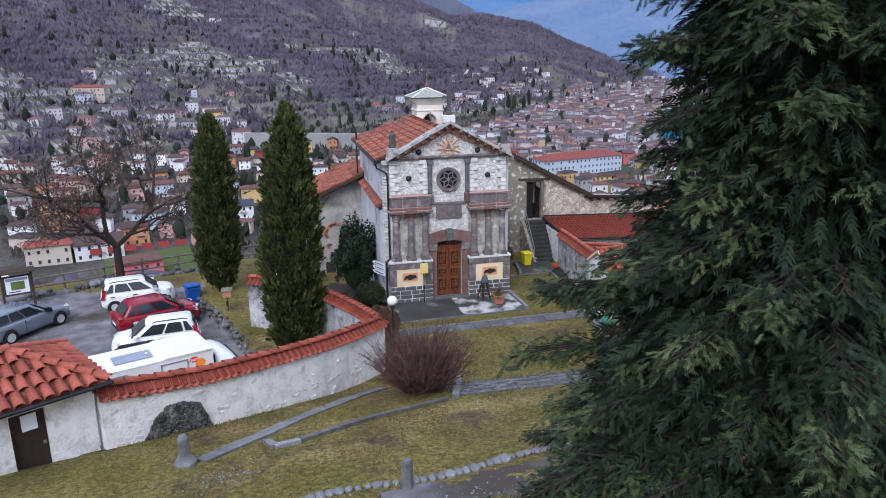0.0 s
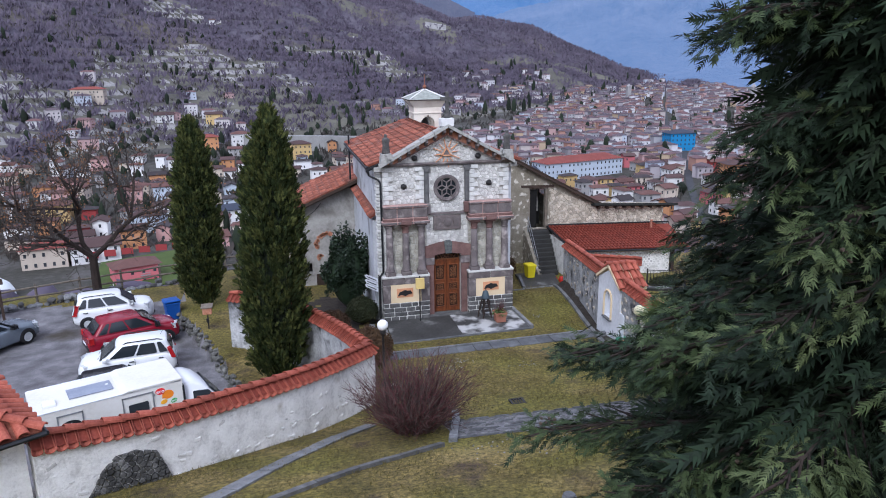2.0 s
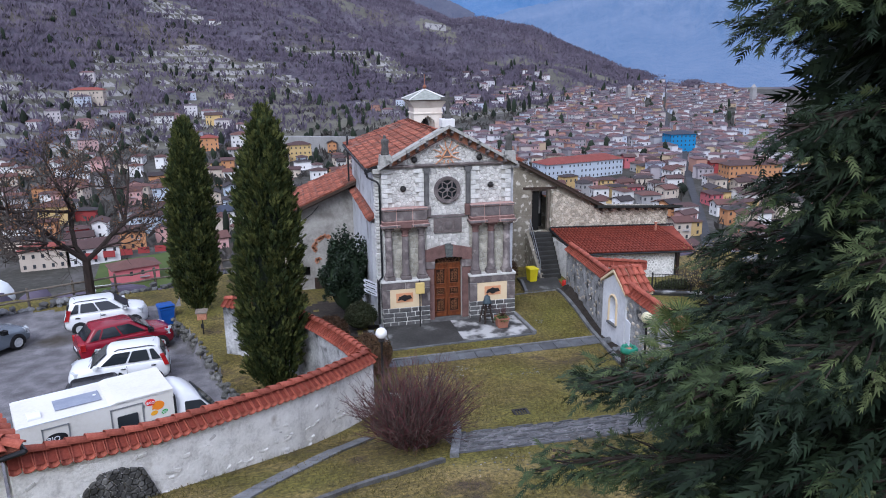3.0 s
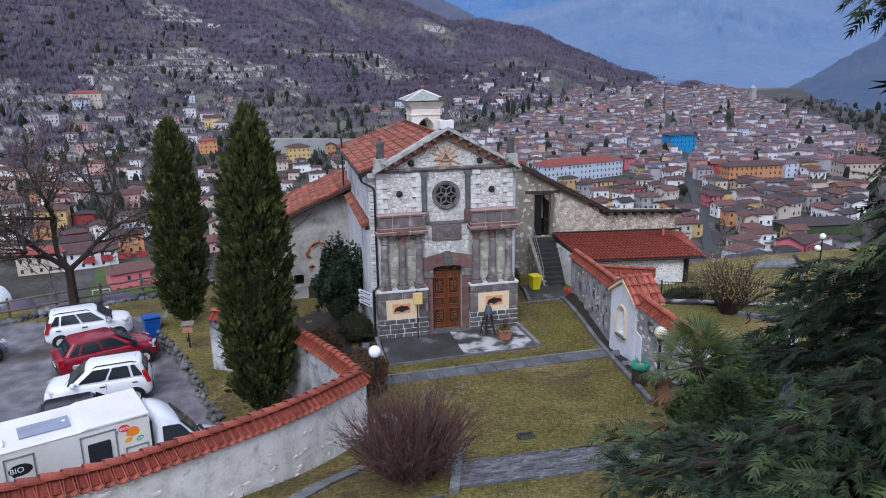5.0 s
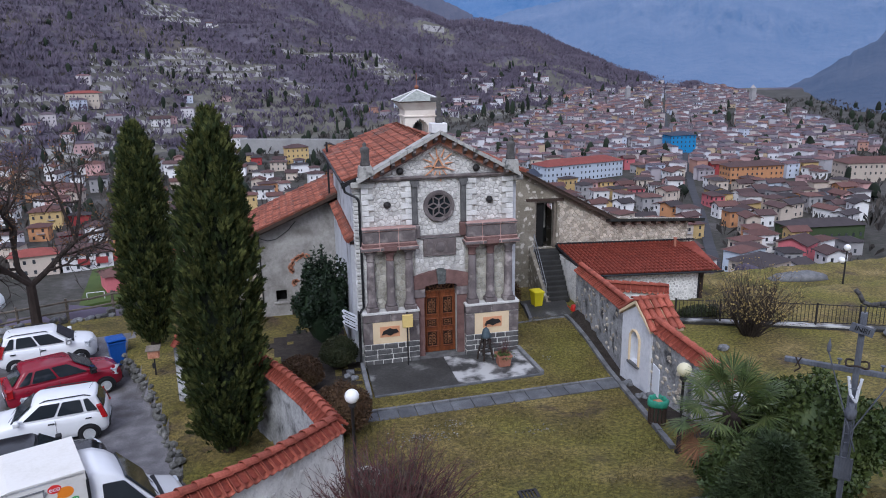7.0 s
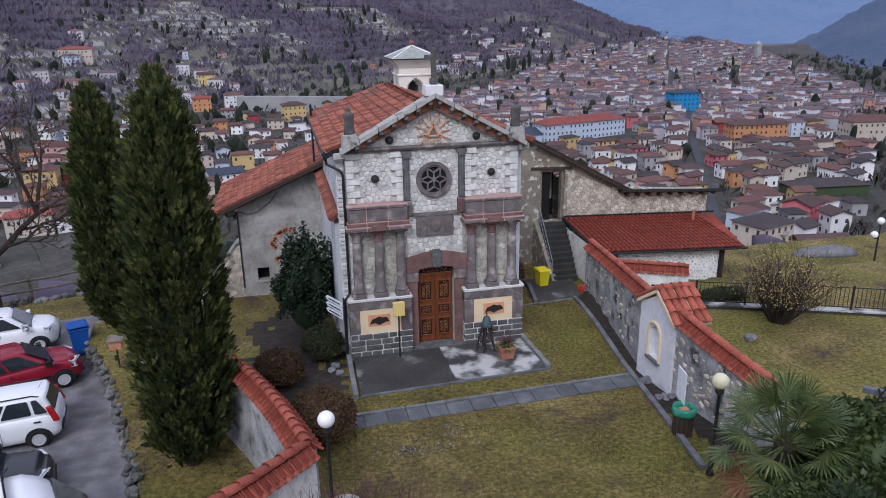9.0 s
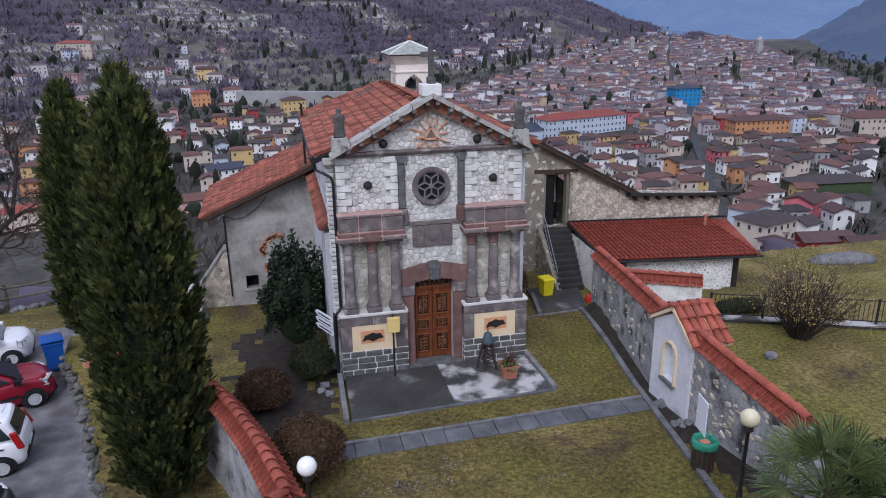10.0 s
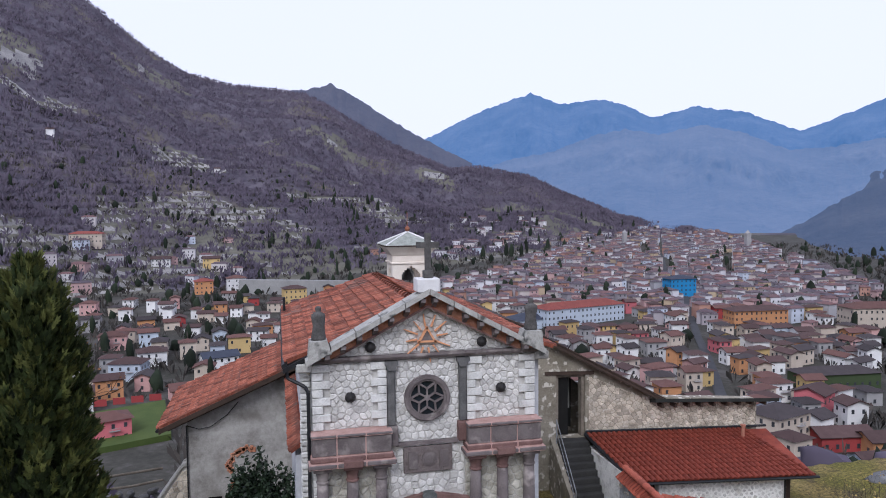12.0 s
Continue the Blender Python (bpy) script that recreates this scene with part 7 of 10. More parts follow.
column_cypress(-7.9, -5.05, 10.4, 1.2, 3, "tall slender Italian cypress beside the garden wall", 0.3)
column_cypress(-11.5, 4.9, 9.4, 1.12, 4, "slender Italian cypress on the grass terrace", 0.15)


# bare deciduous tree by the fence
def bare_tree(x, y, z0, height, seed, name, label, leafy=0, levels=5, trunk=0.22):
    rng = np.random.default_rng(seed)
    th = thing(name, (x, y, z0), label, "tree")
    segs, tips = [], []

    def grow(p, d, ln, r, level):
        k = 3
        for i in range(k):
            d2 = d + rng.normal(size=3) * 0.16 + np.array([0, 0, 0.06])
            d2 = d2 / np.linalg.norm(d2)
            q = p + d2 * ln / k
            segs.append((p, q, r * (1 - 0.3 * i / k), r * (1 - 0.3 * (i + 1) / k)))
            p, d = q, d2
            if level > 1 and i < k - 1 and rng.random() < 0.75:
                s = rng.normal(size=3)
                e = d * 0.55 + s * 0.5 + np.array([0, 0, 0.12])
                grow(p, e / np.linalg.norm(e), ln * rng.uniform(0.45, 0.7), r * 0.5, level - 1)
        if level > 0:
            for _ in range(2 if level < 4 else 3):
                s = rng.normal(size=3)
                e = d * 0.75 + s * 0.42 + np.array([0, 0, 0.05])
                grow(p, e / np.linalg.norm(e), ln * rng.uniform(0.6, 0.82), r * 0.62, level - 1)
        else:
            tips.append(p)

    fork = np.array([x, y, z0 + height * 0.22])
    segs.append((np.array([x, y, z0 - 0.3]), fork, trunk * 1.25, trunk))
    for a in (0.4, 2.3, 4.2):
        d = np.array([math.cos(a) * 0.75, math.sin(a) * 0.6, 0.9])
        grow(fork, d / np.linalg.norm(d), height * 0.27, trunk * 0.7, levels)
    thick = [s for s in segs if s[2] > 0.05]
    thin = [s for s in segs if s[2] <= 0.05]
    limbs_part("trunk", thick, M["bark"], th, 7)
    limbs_part("twig_mass", [(a, b, max(r0, 0.012), max(r1, 0.01)) for a, b, r0, r1 in thin], M["twig"], th, 3)
    if leafy:
        t = np.array(tips)
        pick = t[rng.integers(0, len(t), leafy)] + rng.normal(size=(leafy, 3)) * 0.12
        zcut = np.quantile(t[:, 2], 0.45)
        pick = pick[pick[:, 2] > zcut - rng.random(leafy) * 1.5]
        quads_part("dry_leaves", leaves(pick, 0.12, rng, -0.4, 0.6), M["dry_leaf"], th, "last brown leaves", kind="stuff")
    return th


bare_tree(-17.6, 9.9, ground_z(-17.6, 9.9), 10.6, 21, "deciduous_tree", "spreading bare tree keeping a few brown leaves by the fence", 3600, 5, 0.21)


# bush of thin red twigs
def twig_bush(x, y, radius, height, count, seed, material, name, label, forks=3, lean=0.9):
    rng = np.random.default_rng(seed)
    z0 = ground_z(x, y)
    th = thing(name, (x, y, z0), label, "bush")
    segs = []
    for _ in range(count):
        a = rng.uniform(0, 2 * math.pi)
        o = math.sqrt(rng.random()) * lean
        d = np.array([math.cos(a) * o, math.sin(a) * o, 1.0])
        p = np.array([x + math.cos(a) * 0.3 * o * radius, y + math.sin(a) * 0.3 * o * radius, z0 - 0.05])
        ln = height * rng.uniform(0.6, 1.0) * (1 - 0.25 * o)
        r = 0.02
        for i in range(4):
            d = d + rng.normal(size=3) * 0.14
            d = d / np.linalg.norm(d)
            q = p + d * ln / 4
            segs.append((p, q, r, r * 0.8))
            if i > 0:
                for _ in range(forks):
                    e = d + rng.normal(size=3) * 0.45
                    e = e / np.linalg.norm(e)
                    m = q + e * ln * rng.uniform(0.1, 0.22)
                    segs.append((q, m, r * 0.6, r * 0.35))
            r *= 0.75
            p = q
    limbs_part("twig_mass", segs, material, th, 3)
    return th, segs


M["grey_twig"] = surface("grey_red_twig", [(0.06, 0.04, 0.036), (0.11, 0.075, 0.065), (0.15, 0.11, 0.09)], 0.85, 2, 10, 0.0, 0.35, island=True)
bush, bsegs = twig_bush(-4.15, -13.4, 1.7, 2.42, 420, 5, M["red_twig"], "bush", "leafless bush of dense red and brown twigs")
limbs_part("inner_twig_mass", [(a, b, r0 * 1.1, r1 * 1.1) for a, b, r0, r1 in bsegs[::2]], M["grey_twig"], bush, 3)
yb, ysegs = twig_bush(12.6, -1.85, 1.5, 3.2, 170, 6, M["twig"], "flowering_shrub", "bare shrub with yellow winter buds by the railing", 3, 0.65)
rng = np.random.default_rng(9)
ends = np.array([s[1] for s in ysegs])
ends = ends[ends[:, 2] > ground_z(12.6, -1.85) + 0.8]
quads_part("bud_mass", leaves(ends[rng.integers(0, len(ends), 1800)] + rng.normal(size=(1800, 3)) * 0.05, 0.072, rng, 0.2, 0.7), M["bud"], yb, kind="stuff")


def leafy_bush(name, x, y, rx, ry, z1, count, leaf, material, label, seed, squat=0.5, lump=0.12, core=None):
    """A clipped or loose evergreen: leaves over an uneven body, with a dark inside."""
    rng = np.random.default_rng(seed)
    z0 = ground_z(x, y)
    h = z1 - z0
    th = thing(name, (x, y, z0), label, "bush")
    ph = rng.uniform(0, 6.28, 8)
    d = unit(rng.normal(size=(count, 3)))
    d[:, 2] = np.abs(d[:, 2]) * 1.2 - 0.35
    d = unit(d)
    az = np.arctan2(d[:, 1], d[:, 0])
    w = 1 + lump * (np.sin(3 * az + ph[0] + 4 * d[:, 2]) + np.sin(5 * az + ph[1] - 6 * d[:, 2])) / 1.5
    r = w * rng.uniform(0.82, 1.03, count)
    pts = np.stack([x + d[:, 0] * rx * r, y + d[:, 1] * ry * r, z0 + h * (squat + d[:, 2] * (1 - squat) * r)], 1)
    pts[:, 2] = np.maximum(pts[:, 2], z0 + 0.02)
    bm = bmesh.new()
    s_ = bmesh.ops.create_icosphere(bm, subdivisions=3, radius=1.0)["verts"]
    for v in s_:
        k = 0.84 + 0.07 * noise.noise(v.co * 2.5 + Vector((seed, 0, 0)))
        v.co = Vector((x + v.co.x * rx * k, y + v.co.y * ry * k, z0 + max(-0.05, h * (squat + v.co.z * (1 - squat) * k))))
    part("inner_crown", bm, core or material, th)
    quads_part("crown", leaves(pts, leaf, rng, 0.2, 0.55), material, th)
    return th


leafy_bush("laurel_shrub", -4.35, 3.0, 1.0, 1.0, 3.35, 12000, 0.15, M["laurel"], "large dark glossy laurel beside the church wall", 31, 0.48, 0.3)
leafy_bush("box_bush", -4.05, 0.2, 0.72, 0.72, 1.1, 6000, 0.075, M["boxwood"], "round clipped box bush by the church corner", 32, 0.48, 0.05)
leafy_bush("hedge_bush", -5.55, -1.5, 0.8, 0.8, 1.15, 6500, 0.075, M["rust_leaf"], "round clipped bush with rusty winter leaves", 33, 0.45, 0.05)
leafy_bush("hedge_bush", -4.45, -5.5, 0.95, 0.95, 1.75, 8000, 0.075, M["rust_leaf"], "larger round bush with rusty winter leaves", 34, 0.45, 0.06)
leafy_bush("hedge_bush", 4.25, 5.6, 0.75, 1.3, 1.5, 7000, 0.08, M["rust_leaf"], "dark rusty winter shrub between church and stair", 38, 0.45, 0.2)
M["broad_leaf"] = surface("broad_evergreen_leaf", [(0.034, 0.058, 0.018), (0.075, 0.108, 0.03), (0.145, 0.175, 0.048)], 0.5, 1.5, 10, 0.0, 0.4, island=True)
leafy_bush("evergreen_shrub", 5.7, -13.3, 1.55, 1.45, 4.1, 15000, 0.14, M["broad_leaf"], "broad evergreen shrub with yellowish leaves", 35, 0.45, 0.16)
leafy_bush("evergreen_shrub", 3.7, -13.9, 1.05, 1.0, 3.3, 9000, 0.13, M["broad_leaf"], "evergreen shrub beside the tall wooden cross", 36, 0.45, 0.16)
leafy_bush("hedge_bush", 11.9, 0.6, 1.1, 0.4, 0.75, 2500, 0.09, M["boxwood"], "low hedge behind the railing", 37, 0.4, 0.1)

# young conifer among the shrubs
rng = np.random.default_rng(44)
yx, yy = 3.0, -15.4
yz = ground_z(yx, yy)
young = thing("conifer_sapling", (yx, yy, yz), "young grey-green conifer among the shrubs", "tree")
limbs_part("trunk", [(np.array([yx, yy, yz - 0.2]), np.array([yx, yy, yz + 1.9]), 0.06, 0.01)], M["bark"], young, 6)
base, way = [], []
for _ in range(1500):
    t, a = rng.random(), rng.uniform(0, 6.28)
    r = (1 - t) * 1.15 * math.sqrt(rng.random())
    base.append((yx + r * math.cos(a), yy + r * math.sin(a), yz + 0.2 + 1.7 * t))
    way.append((math.cos(a), math.sin(a), 0.5))
quads_part("crown", sprays(np.array(base), np.array(way), rng.uniform(0.22, 0.38, 1500), rng, 6, 0.34, 0.08, 0.05), M["conifer_tip"], young)


# fan palm
def fan_palm(x, y, trunk_h, seed):
    rng = np.random.default_rng(seed)
    z0 = ground_z(x, y)
    th = thing("fan_palm", (x, y, z0), "bushy fan palm with green fingered fronds", "palm")
    bm = bmesh.new()
    lathe(bm, x, y, [(0.24, z0 - 0.2), (0.26, z0 + 0.2), (0.22, z0 + trunk_h * 0.6), (0.2, z0 + trunk_h), (0.08, z0 + trunk_h + 0.2)], 12, 0.03)
    part("trunk", bm, M["bark"], th)
    top = np.array([x, y, z0 + trunk_h])
    for k in range(44):
        a = 2.4 * k + rng.uniform(-0.3, 0.3)
        el = radians(78 - 2.9 * k + rng.uniform(-8, 8))
        d = np.array([math.cos(a) * math.cos(el), math.sin(a) * math.cos(el), math.sin(el)])
        ln = rng.uniform(0.7, 1.05)
        hub = top + d * ln + np.array([0, 0, -0.1 * max(0, math.cos(el))])
        bm = bmesh.new()
        tube(bm, tuple(top), tuple(hub), 0.022, 0.014, 5)
        frond = part("frond", bm, M["palm"], th)
        side = np.cross(d, [0, 0, 1.0])
        side = side / max(np.linalg.norm(side), 1e-6)
        q = []
        for i in range(26):
            b = radians(-115 + 230 * i / 25)
            f = d * math.cos(b) + side * math.sin(b)
            f = f + np.array([0, 0, -0.12 - 0.12 * rng.random()])
            f = f / np.linalg.norm(f)
            nn = np.cross(f, np.cross(d, side))
            nn = nn / max(np.linalg.norm(nn), 1e-6) * 0.022
            L = rng.uniform(0.55, 0.72) * (1 - 0.25 * abs(b) / 2)
            tip = hub + f * L + np.array([0, 0, -0.1 * L])
            q.append([hub, hub + f * L * 0.55 + nn, tip, hub + f * L * 0.55 - nn])
        quads_part("blade", np.array(q), M["palm"] if k < 34 else M["dry_leaf"], frond)


fan_palm(3.85, -12.9, 1.9, 2)


# tufts of grass on the lawns
def grass_tufts(count, seed):
    rng = np.random.default_rng(seed)
    pts = []
    while len(pts) < count:
        x, y = rng.uniform(-12.5, 6.3), -24 + 29 * rng.random() ** 0.8
        if zone(x, y) != 0 or (abs(x) < 3.3 and y > -3.2) or y > -0.9 and x < -3.2:
            continue
        if -3.4 < x < 4.7 and -15.2 < y < -12.9 or -4.9 + 0.03 * x < y < -4.15 and x > -3.8:
            continue
        v = noise.noise(Vector((x * 0.7, y * 0.7, 4.0)))
        if v + rng.normal() * 0.25 < -0.1:
            continue
        pts.append((x, y, ground_z(x, y)))
    p = np.array(pts)
    q = leaves(p, 0.085, rng, 1.6, 0.16)
    quads_part("grass", q, M["blade"], None, "short yellowed winter grass", kind="stuff")


M["blade"] = surface("grass_blade", [(0.065, 0.066, 0.016), (0.15, 0.125, 0.036), (0.27, 0.21, 0.085)], 0.9, 0.5, 9, 0.0, 0.4, island=True)
grass_tufts(64000, 3)
for ob in scene.objects:
    if ob.name == "grass":
        tagged(ob, category="grass")


# ---- the valley town ----
def polar(az, r):
    return EYE[0] + r * math.sin(radians(az)), EYE[1] + r * math.cos(radians(az))


def plain(name, c, rough=0.9, var=0.12):
    return surface(name, [tuple(v * 0.82 for v in c), c], rough, 0.15, 2.0, 0.1, var)


WALLS = {n: plain("house_" + n, c) for n, c in {
    "white": (0.78, 0.77, 0.76), "cream": (0.56, 0.48, 0.40), "yellow": (0.58, 0.42, 0.19), "pink": (0.56, 0.34, 0.32), "orange": (0.54, 0.27, 0.13), "grey": (0.4, 0.39, 0.39),
    "red": (0.36, 0.06, 0.06), "blue": (0.03, 0.22, 0.46), "pale_blue": (0.5, 0.56, 0.64), "green": (0.07, 0.10, 0.045), "hot_pink": (0.56, 0.16, 0.18)}.items()}
ROOFS = {n: surface("roof_" + n, [tuple(v * 0.7 for v in c), c], 0.9, 0.4, 3.0, 0.3, 0.2) for n, c in {
    "brown": (0.115, 0.07, 0.066), "red": (0.27, 0.075, 0.06), "dark": (0.075, 0.062, 0.064), "rust": (0.16, 0.082, 0.07), "slate": (0.06, 0.07, 0.10)}.items()}
GLASS = surface("house_window", [(0.03, 0.035, 0.045), (0.07, 0.075, 0.085)], 0.3, 1, 5, 0.0, 0.3)
bm = bmesh.new()
box(bm, -0.5, 0.5, -0.06, 0.12, -0.75, 0.75)
WINDOW = mesh_from("house_window", bm, GLASS)
bm = bmesh.new()
box(bm, -1.6, 1.6, -1.1, 0.1, -0.1, 0.05)
for k in range(9):
    box(bm, -1.6 + 0.39 * k, -1.54 + 0.39 * k, -1.1, -1.04, 0.05, 0.95)
box(bm, -1.6, 1.6, -1.12, -1.02, 0.95, 1.03)
BALCONY = mesh_from("house_balcony", bm, WALLS["grey"])
rnd_h = random.Random(2024)
taken = []


def house(az, r, w, d, h, turn, wall, roof, hip=False, label="", windows=True, balcony=False, z=None):
    x, y = polar(az, r)
    z = ground_z(x, y) if z is None else z
    taken.append((x, y, max(w, d) * 0.62))
    th = thing("house", (x, y, z), label or f"{wall.replace('_', ' ')} rendered village house with a {roof} tiled roof", "house")
    rot = Matrix.Rotation(radians(turn), 4, "Z")
    at = Matrix.Translation((x, y, z)) @ rot
    bm = bmesh.new()
    box(bm, -w / 2, w / 2, -d / 2, d / 2, -6, h, at)
    rise = min(w, d) * 0.2
    if not hip:
        vs = prism(bm, [(-d / 2, h), (d / 2, h), (0, h + rise)], "x", -w / 2, w / 2)
        for v in vs:
            v.co = at @ v.co
    wall_ob = part("wall", bm, WALLS[wall], th)
    bm = bmesh.new()
    o = 0.9
    if hip:
        k = min(w, d) / 2
        c = [at @ Vector(p) for p in ((-w / 2 - o, -d / 2 - o, h), (w / 2 + o, -d / 2 - o, h), (w / 2 + o, d / 2 + o, h), (-w / 2 - o, d / 2 + o, h))]
        if w >= d:
            t = [at @ Vector(p) for p in ((-w / 2 + k, 0, h + rise), (w / 2 - k, 0, h + rise))]
        else:
            t = [at @ Vector(p) for p in ((0, -d / 2 + k, h + rise), (0, d / 2 - k, h + rise))]
        vv = [bm.verts.new(p) for p in c]
        t0, t1 = bm.verts.new(t[0]), bm.verts.new(t[1] + Vector((0, 0, 0.001)))
        if w >= d:
            for f in ((vv[0], vv[1], t1, t0), (vv[1], vv[2], t1), (vv[2], vv[3], t0, t1), (vv[3], vv[0], t0), (vv[3], vv[2], vv[1], vv[0])):
                bm.faces.new(f)
        else:
            for f in ((vv[0], vv[1], t0), (vv[1], vv[2], t1, t0), (vv[2], vv[3], t1), (vv[3], vv[0], t0, t1), (vv[3], vv[2], vv[1], vv[0])):
                bm.faces.new(f)
    else:
        for s in (-1, 1):
            q = [(-w / 2 - o, s * (d / 2 + o), h - o * rise / (d / 2)), (w / 2 + o, s * (d / 2 + o), h - o * rise / (d / 2)), (w / 2 + o, 0, h + rise), (-w / 2 - o, 0, h + rise)]
            q = [at @ (Vector(p) + Vector((0, 0, 0.15))) for p in q]
            sheet(bm, q if s < 0 else q[::-1], 0.3)
    part("roof", bm, ROOFS[roof], th)
    if windows:
        floors = max(1, int(h / 3.1))
        for side in range(4):
            a = turn + (0, 90, 180, 270)[side]
            nrm = Matrix.Rotation(radians(a), 4, "Z") @ Vector((0, -1, 0))
            if nrm.dot(Vector((EYE[0] - x, EYE[1] - y, 0)).normalized()) < 0.25:
                continue
            span, depth = (w, d) if side % 2 == 0 else (d, w)
            n = max(1, int(span / 3.2))
            for f in range(floors):
                for i in range(n):
                    if rnd_h.random() < 0.12:
                        continue
                    u = -span / 2 + span * (i + 0.5) / n
                    p = Matrix.Translation((x, y, z)) @ Matrix.Rotation(radians(a), 4, "Z") @ Vector((u, -depth / 2, 1.7 + f * h / floors))
                    piece("window", WINDOW, wall_ob, p, Matrix.Rotation(radians(a), 4, "Z"))
            if balcony and side == 0:
                for f in range(1, floors):
                    p = Matrix.Translation((x, y, z)) @ Matrix.Rotation(radians(a), 4, "Z") @ Vector((span * 0.15, -depth / 2, f * h / floors + 0.2))
                    piece("balcony", BALCONY, wall_ob, p, Matrix.Rotation(radians(a), 4, "Z"))
    return th


# houses that stand out
house(24.0, 470, 62, 17, 11, 14, "pale_blue", "red", True, "long pale blue school with a bright red hipped roof")
house(20.3, 455, 30, 18, 6, 14, "pale_blue", "slate", True, "low pale blue hall beside the school")
house(38.6, 243, 16, 12, 11, 18, "cream", "dark", True, "three-storey cream apartment house", balcony=True)
house(41.0, 283, 11, 10, 9, 30, "hot_pink", "brown", False, "hot pink gabled house with brown roof")
house(42.6, 250, 17, 9, 5, -8, "red", "brown", False, "low dark red house with brown roof")
house(45.4, 252, 14, 9, 5, -8, "orange", "brown", False, "low orange house with brown roof")
house(42.2, 335, 34, 12, 6, -5, "green", "dark", True, "long dark green low building")
house(45.0, 505, 46, 16, 12, -10, "cream", "rust", True, "large cream institute with a rust roof")
house(31.6, 604, 22, 14, 14, 0, "blue", "slate", True, "bright blue modern apartment block")
house(37.0, 480, 36, 13, 10, -4, "orange", "brown", True, "long ochre rendered building with brown roof")
house(1.2, 556, 17, 12, 12, 10, "yellow", "brown", True, "yellow rendered three-storey house")
house(-5.6, 640, 15, 12, 11, 8, "orange", "red", True, "salmon rendered house with a red roof")
house(-3.2, 650, 16, 12, 12, 8, "white", "rust", True, "white house with rust roof", balcony=True)
house(-13.5, 770, 30, 12, 9, -4, "cream", "red", True, "long house with a bright red roof on the slope", balcony=True)
house(-8.6, 735, 17, 11, 7, 4, "white", "brown", False, "white gabled house on the slope")
house(-5.0, 745, 16, 11, 8, 4, "yellow", "brown", False, "yellow gabled house on the slope")
house(-12.8, 255, 15, 10, 7.5, 22, "hot_pink", "rust", True, "pink house beside the sports field", balcony=True)
house(-4.6, 350, 16, 10, 7, 20, "white", "slate", False, "white house with a blue-grey roof", balcony=True)
house(-11.0, 345, 14, 11, 8, -10, "pale_blue", "brown", True, balcony=True)
house(-9.4, 372, 13, 11, 7, 12, "white", "brown", True, balcony=True)
house(-12.0, 425, 14, 11, 8, 6, "pink", "rust", True, balcony=True)
house(-15.2, 300, 18, 12, 7, 14, "white", "brown", False, "white house with dark timbered gable")
house(-17.2, 385, 14, 11, 9, 4, "yellow", "rust", True, balcony=True)
house(-15.6, 470, 15, 11, 8, -6, "pink", "rust", True, balcony=True)
house(-18.6, 300, 16, 10, 8, 10, "cream", "red", True)
house(-6.8, 300, 15, 9, 5, 18, "pink", "rust", False)

STREET = [(36.2, 226), (34.6, 300), (33.6, 380), (33.0, 430), (32.3, 520), (32.0, 620), (30.6, 760), (30.2, 1000)]
WEIGHTS = [("white", 40), ("cream", 24), ("yellow", 7), ("pink", 11), ("orange", 4), ("grey", 12), ("red", 2), ("pale_blue", 4), ("hot_pink", 1)]
PALETTE = [n for n, k in WEIGHTS for _ in range(k)]


def free(x, y, s):
    return all((x - a) ** 2 + (y - b) ** 2 > (s + c) ** 2 for a, b, c in taken)


def street_clear(az, r):
    return abs(az - lerp(r, [(b, a) for a, b in STREET])) * r * 0.01745 > 6.5


made = 0
for _ in range(6000):
    if made >= 330:
        break
    if rnd_h.random() < 0.82:
        az, r = rnd_h.uniform(15, 44.6), 225 + 290 * rnd_h.random() ** 0.8
    else:
        az, r = rnd_h.uniform(-20, 15), 300 + 300 * rnd_h.random()
    if az < -6.5 and r < 285 or not street_clear(az, r):
        continue
    w, d = rnd_h.uniform(7, 11.5), rnd_h.uniform(6, 8)
    x, y = polar(az, r)
    if not free(x, y, max(w, d) * 0.5):
        continue
    house(az, r, w, d, rnd_h.choice((5.5, 6.0, 6.5, 7.5, 8.5)), rnd_h.choice((-8, -4, 0, 12, 16, 82, 95)) + rnd_h.uniform(-6, 6), rnd_h.choice(PALETTE),
          rnd_h.choice(("brown", "brown", "brown", "rust", "rust", "dark", "dark")), rnd_h.random() < 0.5, balcony=rnd_h.random() < 0.3)
    made += 1


# the far part of the town, too small to tell apart
def palette_material(name, stops, rough=0.9):
    m = surface(name, [(0.5, 0.5, 0.5), (0.6, 0.6, 0.6)], rough, 0.1, 1.0, 0.0)
    n, l = m.node_tree.nodes, m.node_tree.links
    g = n.new("ShaderNodeNewGeometry")
    r = ramp(n, [(i / len(stops), c) for i, c in enumerate(stops)])
    r.color_ramp.interpolation = "CONSTANT"
    l.new(g.outputs["Random Per Island"], r.inputs[0])
    l.new(r.outputs[0], n["Principled BSDF"].inputs["Base Color"])
    return m


# cool purple of the distance haze is put into both palettes
FAR_WALL = palette_material("hazed_far_wall", [(0.6, 0.59, 0.62), (0.46, 0.41, 0.39), (0.66, 0.65, 0.67), (0.46, 0.36, 0.25), (0.46, 0.31, 0.30), (0.38, 0.37, 0.39), (0.55, 0.51, 0.51), (0.40, 0.23, 0.18), (0.5, 0.54, 0.62), (0.58, 0.56, 0.57), (0.34, 0.31, 0.33), (0.28, 0.26, 0.28)])
